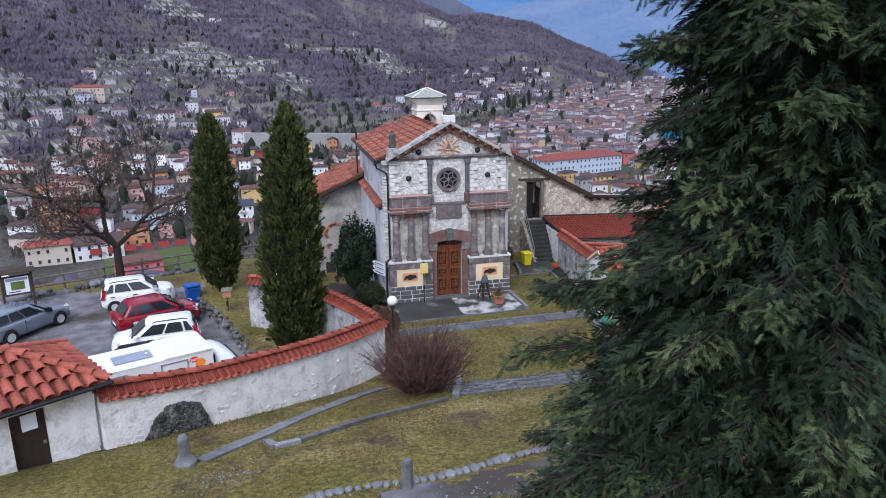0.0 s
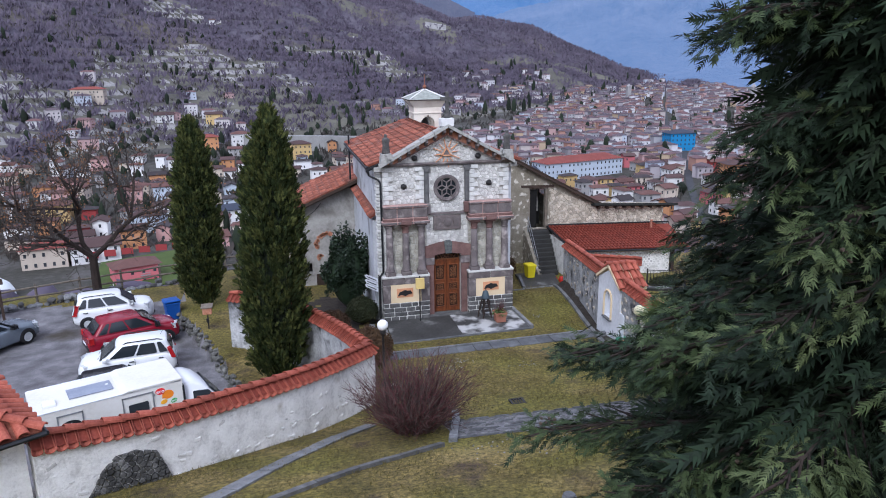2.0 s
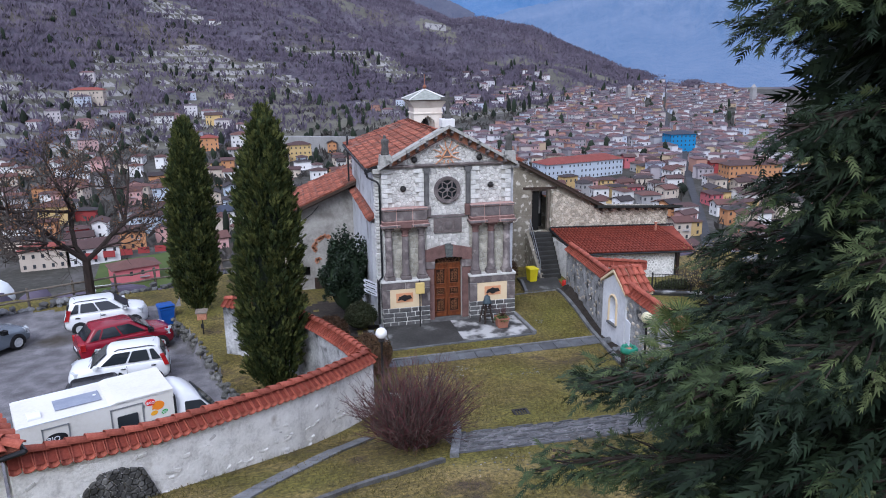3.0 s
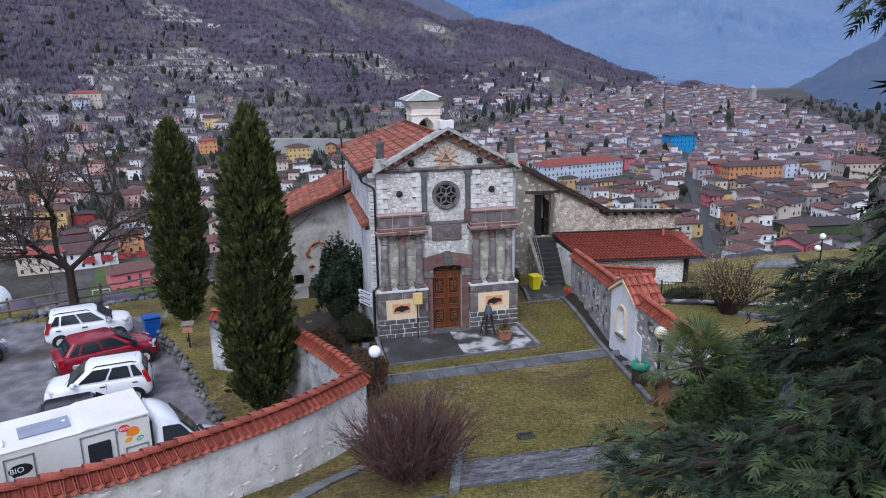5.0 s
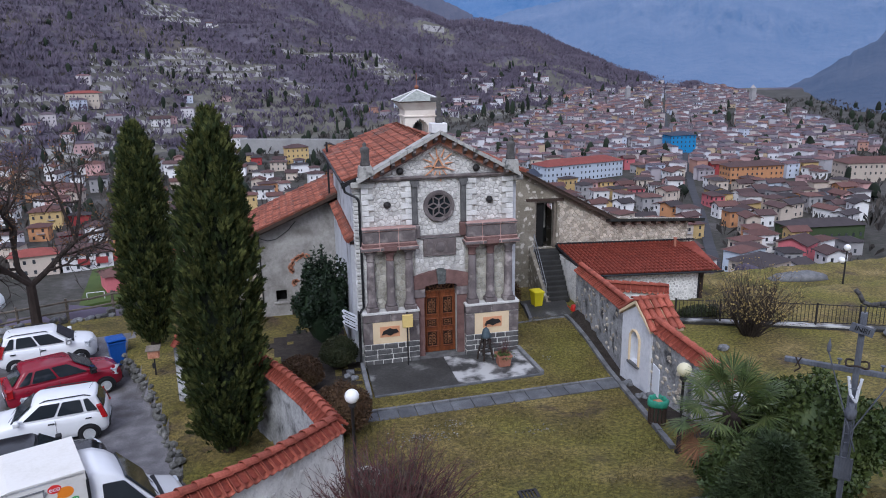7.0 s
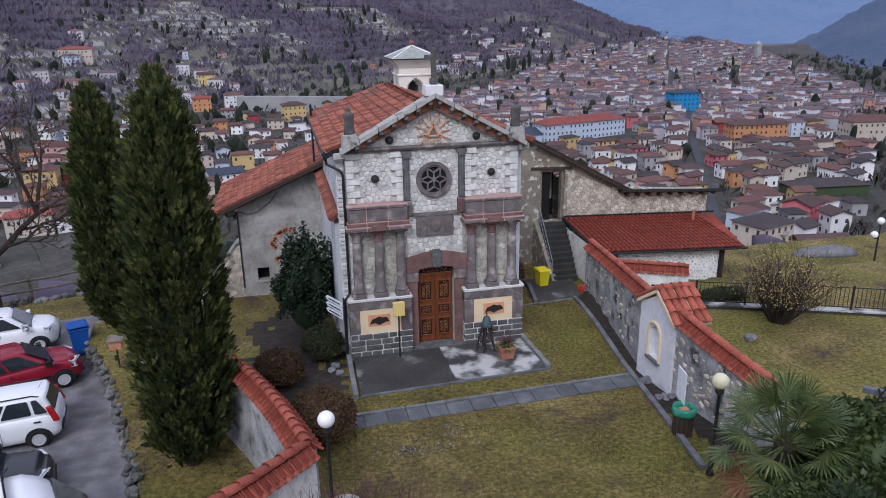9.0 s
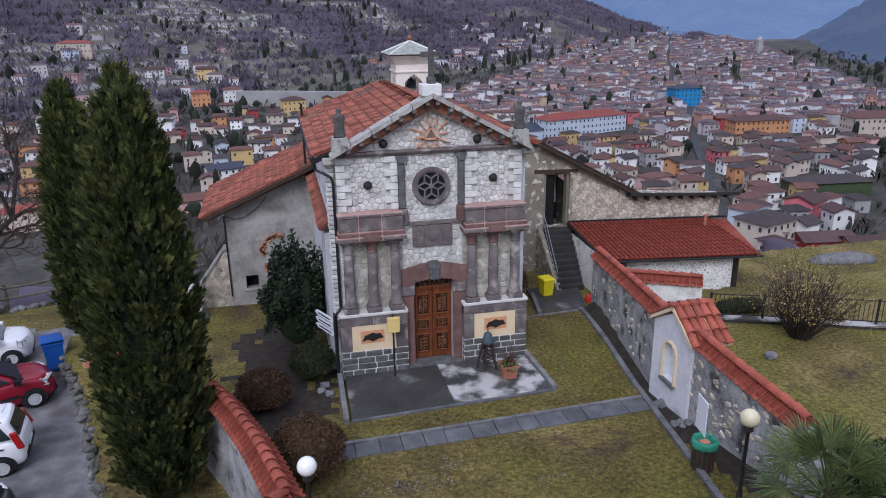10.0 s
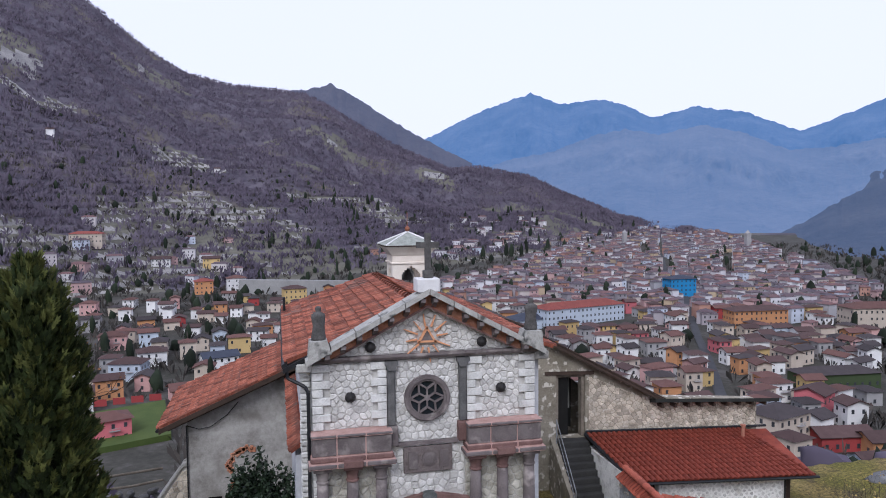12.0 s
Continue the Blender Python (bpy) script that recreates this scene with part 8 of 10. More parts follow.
FAR_ROOF = palette_material("hazed_far_roof", [(0.10, 0.072, 0.082), (0.13, 0.08, 0.084), (0.085, 0.07, 0.084), (0.15, 0.085, 0.084), (0.11, 0.085, 0.096)])
verts, faces, slots = [], [], []


def far_house(x, y, z, w, d, h, turn):
    c, s = math.cos(radians(turn)), math.sin(radians(turn))

    def q(u, v, t):
        return (x + u * c - v * s, y + u * s + v * c, z + t)

    b = len(verts)
    for t in (-5, h):
        for u, v in ((-w / 2, -d / 2), (w / 2, -d / 2), (w / 2, d / 2), (-w / 2, d / 2)):
            verts.append(q(u, v, t))
    for i in range(4):
        faces.append((b + i, b + (i + 1) % 4, b + 4 + (i + 1) % 4, b + 4 + i))
        slots.append(0)
    o, e = 0.6, min(w, d) * 0.16
    b = len(verts)
    for u, v, t in ((-w / 2 - o, -d / 2 - o, h - 0.2), (w / 2 + o, -d / 2 - o, h - 0.2), (w / 2 + o, d / 2 + o, h - 0.2), (-w / 2 - o, d / 2 + o, h - 0.2), (-w / 2 + d * 0.3, 0, h + e), (w / 2 - d * 0.3, 0, h + e)):
        verts.append(q(u, v, t))
    for f in ((0, 1, 5, 4), (1, 2, 5), (2, 3, 4, 5), (3, 0, 4)):
        faces.append(tuple(b + i for i in f))
        slots.append(1)
    for side in (-1,):
        for f in range(max(1, int(h / 3))):
            for i in range(max(1, int(w / 3.4))):
                u = -w / 2 + w * (i + 0.5) / max(1, int(w / 3.4))
                b = len(verts)
                for du, dz in ((-0.5, -0.7), (0.5, -0.7), (0.5, 0.7), (-0.5, 0.7)):
                    verts.append(q(u + du, -d / 2 - 0.08, 1.8 + 3 * f + dz))
                faces.append((b, b + 1, b + 2, b + 3))
                slots.append(2)


TOWN_END = [(13, 640), (18, 760), (22, 1000), (26, 1300), (30, 1560), (33, 1600), (35.5, 1350), (38, 1050), (40.5, 860), (43, 740), (46, 640)]
count = 0
cells = set()
for _ in range(90000):
    if count >= 3400:
        break
    az = rnd_h.uniform(13, 44.8)
    r = 470 + 1150 * rnd_h.random() ** 0.9
    end = lerp(az, TOWN_END)
    if r > end or rnd_h.random() < 0.75 * max(0.0, (r - 0.75 * end) / (0.25 * end)) or az < 22 and rnd_h.random() < 0.55:
        continue
    if noise.noise(Vector((az * 0.5, r * 0.006, 3.0))) > 0.32:
        continue
    x, y = polar(az, r)
    key = (int(x / 11.5), int(y / 11.5))
    if key in cells or not street_clear(az, r) or not free(x, y, 5):
        continue
    cells.add(key)
    far_house(x, y, ground_z(x, y), rnd_h.uniform(6, 11), rnd_h.uniform(5.5, 8), rnd_h.choice((5, 6, 7, 8, 9.5)), rnd_h.choice((-10, 0, 8, 40, 85, 96)) + rnd_h.uniform(-12, 12))
    count += 1
# hamlets on the foot of the hill, and lone houses on its terraces
HAMLETS = [(14.5, 0.05, 1.6, 26), (18.0, 0.10, 1.5, 26), (22.5, 0.06, 1.6, 34), (20.5, 0.20, 1.0, 14), (25.5, 0.10, 1.2, 20), (16.5, 0.2, 0.9, 9), (-6.0, 0.03, 2.0, 10), (-14, 0.04, 2.5, 8), (8.5, 0.06, 1.2, 5)]
for az0, s0, spread, number in HAMLETS:
    for _ in range(number):
        az = rnd_h.gauss(az0, spread * 0.7)
        f = abs(rnd_h.gauss(s0, 0.03))
        r = lerp(az, FOOT) + (lerp(az, RIDGE_R) - lerp(az, FOOT)) * f
        x, y = polar(az, r)
        key = (int(x / 16), int(y / 16), 1)
        if key in cells:
            continue
        cells.add(key)
        far_house(x, y, far_z(x, y), rnd_h.uniform(9, 16), rnd_h.uniform(7, 10), rnd_h.choice((5, 6.5, 8)), rnd_h.uniform(-30, 30))
ob = quick("far_houses", verts, faces, [FAR_WALL, FAR_ROOF, GLASS], kind="stuff", label="crowded far roofs and walls of the valley town", category="houses")
ob.data.polygons.foreach_set("material_index", slots)

# street with a kerb, sports field, long retaining wall, church tower of the town
M["asphalt"] = surface("street_asphalt", [(0.055, 0.057, 0.065), (0.085, 0.087, 0.095)], 0.9, 0.3, 4, 0.1)
bm = bmesh.new()
prev = None
for k in range(60):
    r = 222 + 800 * (k / 59) ** 1.3
    az = lerp(r, [(b, a) for a, b in STREET])
    half = math.degrees(2.2 / r)
    row = []
    for s in (-1, 1):
        x, y = polar(az + s * half, r)
        row.append(bm.verts.new((x, y, ground_z(x, y) + 0.5)))
    if prev:
        bm.faces.new((prev[0], prev[1], row[1], row[0]))
    prev = row
whole("road", bm, M["asphalt"], "straight grey street through the town", "road", kind="structure")
M["turf"] = surface("sports_turf", [(0.06, 0.095, 0.022), (0.095, 0.13, 0.032)], 0.95, 0.2, 3, 0.2)
bm = bmesh.new()
c0 = [polar(a, r) for a, r in ((-16.5, 238), (-8.2, 246), (-8.6, 292), (-15.0, 284))]
prism(bm, c0, "z", floor_z(250) - 1, floor_z(250) + 2.2)
whole("sports_field", bm, M["turf"], "green turf sports field in the valley", "field", kind="structure")
M["line_white"] = plain("pitch_white", (0.7, 0.7, 0.7))
for az, r in ((-11.6, 268), (-15.2, 243)):
    x, y = polar(az, r)
    zf = floor_z(250) + 2.2
    bm = bmesh.new()
    path_tube(bm, [(x - 2.6, y, zf), (x - 2.6, y, zf + 2.4), (x + 2.6, y + 0.6, zf + 2.4), (x + 2.6, y + 0.6, zf)], 0.14, 6)
    whole("goal", bm, M["line_white"], "white goal frame on the sports field", "goal", (x, y, zf), group="goals")
for k in range(6):
    x, y = polar(-15.5 + 1.25 * k, 293)
    zf = floor_z(250) + 2.0
    bm = bmesh.new()
    box(bm, x - 2.2, x + 2.2, y - 0.05, y + 0.05, zf, zf + 2.6)
    whole("banner", bm, WALLS["red"], "red banner along the sports field", "banner", (x, y, zf), group="banners")
x, y = polar(-23.0, 262)
zf = floor_z(250)
bm = bmesh.new()
lathe(bm, x, y, [(9, zf), (8.8, zf + 2.5), (7.5, zf + 5), (5.3, zf + 6.8), (2.5, zf + 7.8), (0.2, zf + 8.1)], 24)
M["tent"] = surface("white_tent", [(0.66, 0.7, 0.68), (0.74, 0.77, 0.75)], 0.6, 0.3, 3, 0.0)
whole("sports_dome", bm, M["tent"], "white inflated sports dome", "dome", (x, y, zf), smooth=True)
M["wall_far"] = surface("far_concrete", [(0.26, 0.26, 0.255), (0.36, 0.355, 0.345)], 0.95, 0.1, 1.0, 0.2)
bm = bmesh.new()
prev = None
for k in range(24):
    az = -3.0 + 10.5 * k / 23
    x, y = polar(az, 628 - 2.0 * k)
    row = [bm.verts.new((x, y, ground_z(x, y) - 4)), bm.verts.new((x, y, floor_z(640) + 12)), bm.verts.new((x, y + 6, floor_z(640) + 12)), bm.verts.new((x, y + 6, floor_z(640) - 6))]
    if prev:
        for i in range(4):
            bm.faces.new((prev[i], prev[(i + 1) % 4], row[(i + 1) % 4], row[i]))
    prev = row
whole("wall_retaining", bm, M["wall_far"], "long concrete retaining wall below the hill", "wall", kind="structure")
for az, r, h, w in ((36.4, 1080, 24, 6.5), (27.5, 1120, 22, 6)):
    x, y = polar(az, r)
    z = ground_z(x, y)
    bm = bmesh.new()
    box(bm, x - w / 2, x + w / 2, y - w / 2, y + w / 2, z - 3, z + h)
    lathe(bm, x, y, [(w * 0.75, z + h), (0.3, z + h + w * 0.7)], 4)
    whole("campanile", bm, WALLS["grey"], "tall stone bell tower in the town", "bell tower", (x, y, z))


# ---- woods: bare trees on the slopes, dark evergreens between the houses ----
def wood(name, spots, heights, widths, material, label, rng, sides=6, conic=False):
    """Many small uneven crowns in one mesh."""
    n = len(spots)
    rings = ((0.0, 0.55), (0.45, 0.5), (0.75, 0.3)) if conic else ((0.12, 0.42), (0.5, 0.55), (0.82, 0.34))
    ang = np.linspace(0, 2 * np.pi, sides, endpoint=False)
    vs = []
    for f, r in rings:
        rr = widths[:, None] * r * rng.uniform(0.6, 1.35, (n, sides))
        vs.append(np.stack([spots[:, 0:1] + rr * np.cos(ang), spots[:, 1:2] + rr * np.sin(ang), spots[:, 2:3] + heights[:, None] * (f + rng.uniform(-0.09, 0.09, (n, sides)))], -1))
    top = spots + np.stack([rng.normal(size=n) * widths * 0.1, rng.normal(size=n) * widths * 0.1, heights * rng.uniform(0.9, 1.1, n)], -1)
    v = np.concatenate(vs + [top[:, None, :]], 1)
    m = 3 * sides + 1
    loc = []
    for k in range(2):
        for i in range(sides):
            j = (i + 1) % sides
            loc.append((k * sides + i, k * sides + j, (k + 1) * sides + j, (k + 1) * sides + i))
    tri_ = [(2 * sides + i, 2 * sides + (i + 1) % sides, 3 * sides) for i in range(sides)]
    off = (np.arange(n) * m)[:, None, None]
    faces = (np.array(loc)[None] + off).reshape(-1, 4).tolist() + (np.array(tri_)[None] + off).reshape(-1, 3).tolist()
    return quick(name, v.reshape(-1, 3), faces, material, kind="stuff", label=label, category="woods", smooth=True)


def thicket(name, spots, heights, widths, material, label, rng, blades=5):
    """Leafless crowns as sheaves of thin upright blades, in one mesh."""
    n = len(spots)
    up = np.array([0, 0, 1.0])
    out = []
    for _ in range(blades):
        lean = rng.normal(size=(n, 3)) * np.array([0.45, 0.45, 0.0])
        root = spots + lean * widths[:, None] * 0.2
        tip = spots + lean * widths[:, None] + up * (heights * rng.uniform(0.65, 1.1, n))[:, None]
        mid = (root * 0.35 + tip * 0.65)
        s = rng.normal(size=(n, 3)) * np.array([1, 1, 0.3])
        s = unit(s) * (widths * rng.uniform(0.08, 0.2, n))[:, None]
        out.append(np.stack([root, mid + s, tip, mid - s], 1))
    q = np.concatenate(out, 0)
    away = np.cross(q[:, 1] - q[:, 3], q[:, 2] - q[:, 0])[:, 1] > 0
    q[away] = q[away][:, ::-1]
    ob = quick(name, q.reshape(-1, 3), np.arange(len(q) * 4).reshape(-1, 4).tolist(), material, kind="stuff", label=label, category="woods", smooth=True)
    # even shading: normals turned up and towards the camera, not per blade
    soft = unit(rng.normal(size=(len(q), 3)) * 0.35 + np.array([0, -0.5, 0.85]))
    ob.data.normals_split_custom_set_from_vertices(np.repeat(soft, 4, 0).tolist())
    return ob


M["garden_crown"] = surface("bare_garden_crowns", [(0.035, 0.033, 0.03), (0.06, 0.053, 0.047), (0.09, 0.076, 0.066)], 0.95, 0.05, 0.5, 0.0, 0.4, island=True)
# crown colours carry the hill's violet haze as a base tint
M["bare_crown"] = surface("bare_crowns_haze_tint", [(0.078, 0.063, 0.09), (0.122, 0.102, 0.14), (0.172, 0.147, 0.185)], 0.95, 0.008, 0.06, 0.0, 0.16, island=True, dist=2.0)
M["dark_crown"] = surface("evergreen_crowns", [(0.012, 0.02, 0.013), (0.03, 0.042, 0.022)], 0.9, 0.05, 0.6, 0.4, 0.4, island=True, dist=1.0)
rng = np.random.default_rng(6)
spots = []
while len(spots) < 30000:
    az = rng.uniform(-21, 33)
    r0, r1 = lerp(az, FOOT), lerp(az, RIDGE_R)
    s = rng.random() ** 1.05 * 1.02
    r = r0 + (r1 - r0) * s
    x, y = polar(az, r)
    if clearing(x, y, az, s) and rng.random() < 0.72:
        continue
    spots.append((x, y, far_z(x, y)))
spots = np.array(spots)
thicket("bare_woods", spots, rng.uniform(5, 10, len(spots)), rng.uniform(5, 9, len(spots)), M["bare_crown"], "bare winter woods covering the hill, tinted with violet haze", rng)
spots = []
while len(spots) < 5200:
    az = rng.uniform(-21, 46)
    r = 185 + 1000 * rng.random()
    x, y = polar(az, r)
    if not free(x, y, 2) or not street_clear(az, r) or az < -8 and r < 296:
        continue
    spots.append((x, y, ground_z(x, y)))
spots = np.array(spots)
k = int(len(spots) * 0.9)
thicket("garden_trees", spots[:k], rng.uniform(3, 7.5, k), rng.uniform(3, 7, k), M["garden_crown"], "bare garden trees between the houses", rng)
wood("evergreen_trees", spots[k:], rng.uniform(5, 13, len(spots) - k), rng.uniform(3, 6.5, len(spots) - k), M["dark_crown"], "dark evergreens between the houses", rng)
spots = []
while len(spots) < 70:
    az = rng.choice([rng.normal(6, 2.5), rng.normal(18.5, 1.2), rng.normal(25, 2)])
    r = lerp(az, FOOT) + rng.uniform(-60, 420)
    x, y = polar(az, r)
    spots.append((x, y, far_z(x, y)))
spots = np.array(spots)
wood("hill_cypresses", spots, rng.uniform(9, 20, len(spots)), rng.uniform(3.5, 7, len(spots)), M["dark_crown"], "dark conifers in rows on the hill", rng, conic=True)
# scrub below the churchyard
spots = []
while len(spots) < 900:
    x, y = rng.uniform(-60, 70), rng.uniform(14, 80)
    if y < 18 and -9 < x < 17:
        continue
    spots.append((x, y, ground_z(x, y)))
spots = np.array(spots)
wood("scrub", spots, rng.uniform(1.2, 3.0, len(spots)), rng.uniform(1.5, 3.5, len(spots)), M["bare_crown"], "bare scrub on the slope below the church", rng)
# small white chapel and huts on the hill
for az, r in ((-4.4, 1180), (-15.6, 1050), (14.8, 1120), (16.3, 1180), (17.4, 1190), (19.4, 1260)):
    house(az, r, 9, 8, 7, 5, "white", "brown", False, "small pale house high on the hill", windows=False, z=far_z(*polar(az, r)))


# ---- vehicles on the parking lot: shaped in metres round their own middle, nose to +x, then shrunk to fit the camera's view ----
def set_down(bm, m):
    bmesh.ops.transform(bm, matrix=m, verts=bm.verts)


def stand(x, y, z, turn):
    # 0.9 of true size, chosen to fit the camera's view
    return Matrix.Translation((x, y, z)) @ Matrix.Rotation(radians(turn), 4, "Z") @ Matrix.Scale(0.9 / K, 4)


def loft(bm, rows):
    """Rings of points, all of one length, joined into a closed shell."""
    rings = [[bm.verts.new(p) for p in r] for r in rows]
    n = len(rings[0])
    for a, b in zip(rings, rings[1:]):
        for i in range(n):
            j = (i + 1) % n
            bm.faces.new((a[i], a[j], b[j], b[i]))
    bm.faces.new(rings[0][::-1])
    bm.faces.new(rings[-1])


def pane(bm, c, u0, u1, v0, v1, out=0.012, slant0=0.0, slant1=0.0):
    """A thin pane on a four-cornered face c (low left, low right, top right, top left)."""
    c = [Vector(p) for p in c]
    nrm = (c[1] - c[0]).cross(c[3] - c[0]).normalized()

    def at(u, v):
        return c[0].lerp(c[1], u).lerp(c[3].lerp(c[2], u), v)
    q = [at(u0, v0), at(u1, v0), at(u1 + slant1, v1), at(u0 + slant0, v1)]
    # softly rounded corners
    ring = []
    for i in range(4):
        a, b, d = q[i - 1], q[i], q[(i + 1) % 4]
        k1, k2 = min(0.3, 0.05 / max((a - b).length, 0.01)), min(0.3, 0.05 / max((d - b).length, 0.01))
        ring += [b.lerp(a, k1), b.lerp(b.lerp(a, k1 * 0.5) + (d - b) * k2 * 0.5 - (b.lerp(a, k1 * 0.5) - b) * 0.45, 0.5), b.lerp(d, k2)]
    top = [bm.verts.new(p + nrm * out) for p in ring]
    low = [bm.verts.new(p - nrm * 0.012) for p in ring]
    bm.faces.new(top)
    for i in range(len(ring)):
        j = (i + 1) % len(ring)
        bm.faces.new((top[j], top[i], low[i], low[j]))


def wheel(parent, m, x, side, half, r=0.3, hub="alloy", spokes=9):
    y = side * (half - 0.085)
    bm = bmesh.new()
    prof = [(r * 0.62, -0.095), (r * 0.93, -0.095), (r, -0.06), (r, 0.06), (r * 0.93, 0.095), (r * 0.66, 0.1), (r * 0.62, 0.05)]
    lathe(bm, 0, 0, prof, 24)
    turn = Matrix.Translation((x, y, r)) @ Matrix.Rotation(radians(-90 * side), 4, "X")
    set_down(bm, m @ turn)
    w = part("wheel", bm, M["tyre"], parent, "", True)
    bm = bmesh.new()
    lathe(bm, 0, 0, [(r * 0.64, 0.06), (r * 0.64, 0.104), (r * 0.57, 0.104), (r * 0.54, 0.07)], 24)
    tube(bm, (0, 0, 0.06), (0, 0, 0.108), r * 0.16, r * 0.13, 10)
    for k in range(spokes):
        a = 2 * math.pi * k / spokes
        d = Vector((math.cos(a), math.sin(a), 0))
        e = Vector((-d.y, d.x, 0))
        q = [d * r * 0.1 - e * 0.024 + Vector((0, 0, 0.1)), d * r * 0.6 - e * 0.022 + Vector((0, 0, 0.098)), d * r * 0.6 + e * 0.022 + Vector((0, 0, 0.098)), d * r * 0.1 + e * 0.024 + Vector((0, 0, 0.1))]
        sheet(bm, q, 0.02)
    set_down(bm, m @ turn)
    part("rim", bm, M[hub], w, "silver wheel trim")
    return w


def car(name, label, place, turn, size, heights, paint, wheels, cabin, hub="alloy", rails=False, strip=False, estate=False, group="parked cars"):
    """size: length, width; heights: sill, belt front, belt rear, bonnet nose, roof; wheels: front x, rear x, radius;
    cabin: windscreen foot, windscreen head, rear roof end, rear foot (x)."""
    L, W = size
    sill, belt, belt_r, nose, roof = heights
    xf, xr, r = wheels
    c0, c1, c2, c3 = cabin
    half = W / 2
    m = stand(*place, turn)
    car_ = thing(name, place, label, "car", group)
    f, b = L / 2, -L / 2
    # lower body
    tab_w = [(b, 0.80), (b + 0.08, 0.9), (b + 0.35, 0.98), (xr, 1.0), (xf, 1.0), (f - 0.45, 0.97), (f - 0.2, 0.86), (f - 0.05, 0.66), (f, 0.5)]
    tab_top = [(b, belt_r - 0.28), (b + 0.06, belt_r - 0.02), (c3, belt_r), (c0, belt), (c0 + 0.3, belt - 0.045), (f - 0.35, nose + 0.06), (f - 0.12, nose - 0.04), (f, nose - 0.22)]
    tab_low = [(b, sill + 0.16), (b + 0.12, sill + 0.04), (xr, sill), (xf, sill), (f - 0.12, sill + 0.02), (f, sill + 0.1)]
    xs = sorted(set([b, b + 0.03, b + 0.08, b + 0.18, b + 0.35, xr - 0.2, xr, xr + 0.2, 0, c0, c0 + 0.15, c0 + 0.3, xf, xf + 0.2, f - 0.35, f - 0.22, f - 0.12, f - 0.05, f - 0.02, f]))
    rows = []
    for x in xs:
        w, t, lo = half * lerp(x, tab_w), lerp(x, tab_top), lerp(x, tab_low)
        d = t - lo
        mid = lo + d * 0.5
        crown = 0.035 * min(1, d * 2)
        half_ring = [(0, lo), (w * 0.86, lo), (w * 0.955, lo + 0.05), (w * 0.985, lo + d * 0.25), (w, mid), (w * 0.992, lo + d * 0.7), (w * 0.955, t - 0.07), (w * 0.90, t - 0.018), (w * 0.74, t + crown * 0.4), (w * 0.4, t + crown * 0.9), (0, t + crown)]
        rows.append([(x, y, z) for y, z in half_ring] + [(x, -y, z) for y, z in half_ring[-2:0:-1]])
    bm = bmesh.new()
    loft(bm, rows)
    set_down(bm, m)
    body = part("body", bm, paint, car_, "", True)
    # cabin shell and roof
    hb, ht = half * 0.9, half * 0.74
    z0, z1 = belt - 0.05, roof - 0.05
    rows = []
    for k in range(9):
        t = k / 8
        s = t if t < 0.82 else 0.82 + (t - 0.82) * 0.9
        z = lerp(t, [(0, z0), (0.8, z1), (0.9, z1 + 0.033), (1, z1 + 0.05)])
        inn = lerp(t, [(0, 0), (0.8, 1.0), (0.9, 1.12), (1, 1.6)])
        fx = c0 + (c1 - c0) * min(1, s / 0.8) - (0.06 * max(0, t - 0.8) / 0.2)
        rx = c3 + (c2 - c3) * min(1, s / 0.8) + (0.06 * max(0, t - 0.8) / 0.2)
        y = hb + (ht - hb) * inn
        zr = z + (belt_r - belt) * (1 - min(1, t / 0.8))
        ring = [(fx, 0, z), (fx - 0.02, y * 0.6, z), (fx - 0.09, y * 0.93, z), (fx - 0.16, y, z), ((fx + rx) / 2, y * 1.01, (z + zr) / 2), (rx + 0.12, y * 0.985, zr), (rx + 0.05, y * 0.93, zr), (rx, y * 0.6, zr), (rx - 0.01, 0, zr)]
        rows.append(ring + [(a, -bb, cc) for a, bb, cc in ring[-2:0:-1]])
    bm = bmesh.new()
    loft(bm, rows)
    set_down(bm, m)
    part("cabin", bm, paint, car_, "", True)
    # glazing
    zb = belt + 0.0
    for sd in (-1, 1):
        def side_face():
            a = [(c0 - 0.14, sd * hb * 1.005, zb), (c3 + 0.1, sd * hb * 1.005, belt_r), (c2 + 0.12, sd * ht * 1.012, z1), (c1 - 0.14, sd * ht * 1.012, z1)]
            return a if sd > 0 else [a[1], a[0], a[3], a[2]]
        cuts = [(0.07, 0.44, 0.02, 0.0), (0.475, 0.80, 0.0, -0.02), (0.835, 0.97, 0.0, -0.05)] if not estate else [(0.07, 0.40, 0.02, 0.0), (0.43, 0.68, 0.0, 0.0), (0.71, 0.95, 0.0, -0.05)]
        for u0, u1, s0, s1 in cuts:
            bm = bmesh.new()
            if sd > 0:
                pane(bm, side_face(), u0, u1, 0.1, 0.94, 0.014, s0, s1)
            else:
                pane(bm, side_face(), 1 - u1, 1 - u0, 0.1, 0.94, 0.014, -s1, -s0)
            set_down(bm, m)
            part("side_window", bm, M["car_glass"], car_)
        # door seams and handles
        bm = bmesh.new()
        xd = c0 - 0.1 + (c3 + 0.2 - c0) * 0.47
        box(bm, xd - 0.006, xd + 0.006, sd * half * 0.985, sd * (half * 1.0 + 0.004), sill + 0.1, belt - 0.03)
        set_down(bm, m)
        part("door_seam", bm, M["black_plastic"], car_)
        for xh in (xd + 0.12, c3 + 0.48):
            bm = bmesh.new()
            box(bm, xh - 0.09, xh + 0.09, sd * half * 0.97, sd * (half + 0.02), belt - 0.155, belt - 0.12)
            bevel(bm, 0.008)
            set_down(bm, m)
            part("door_handle", bm, M["black_plastic"] if rails else paint, car_)
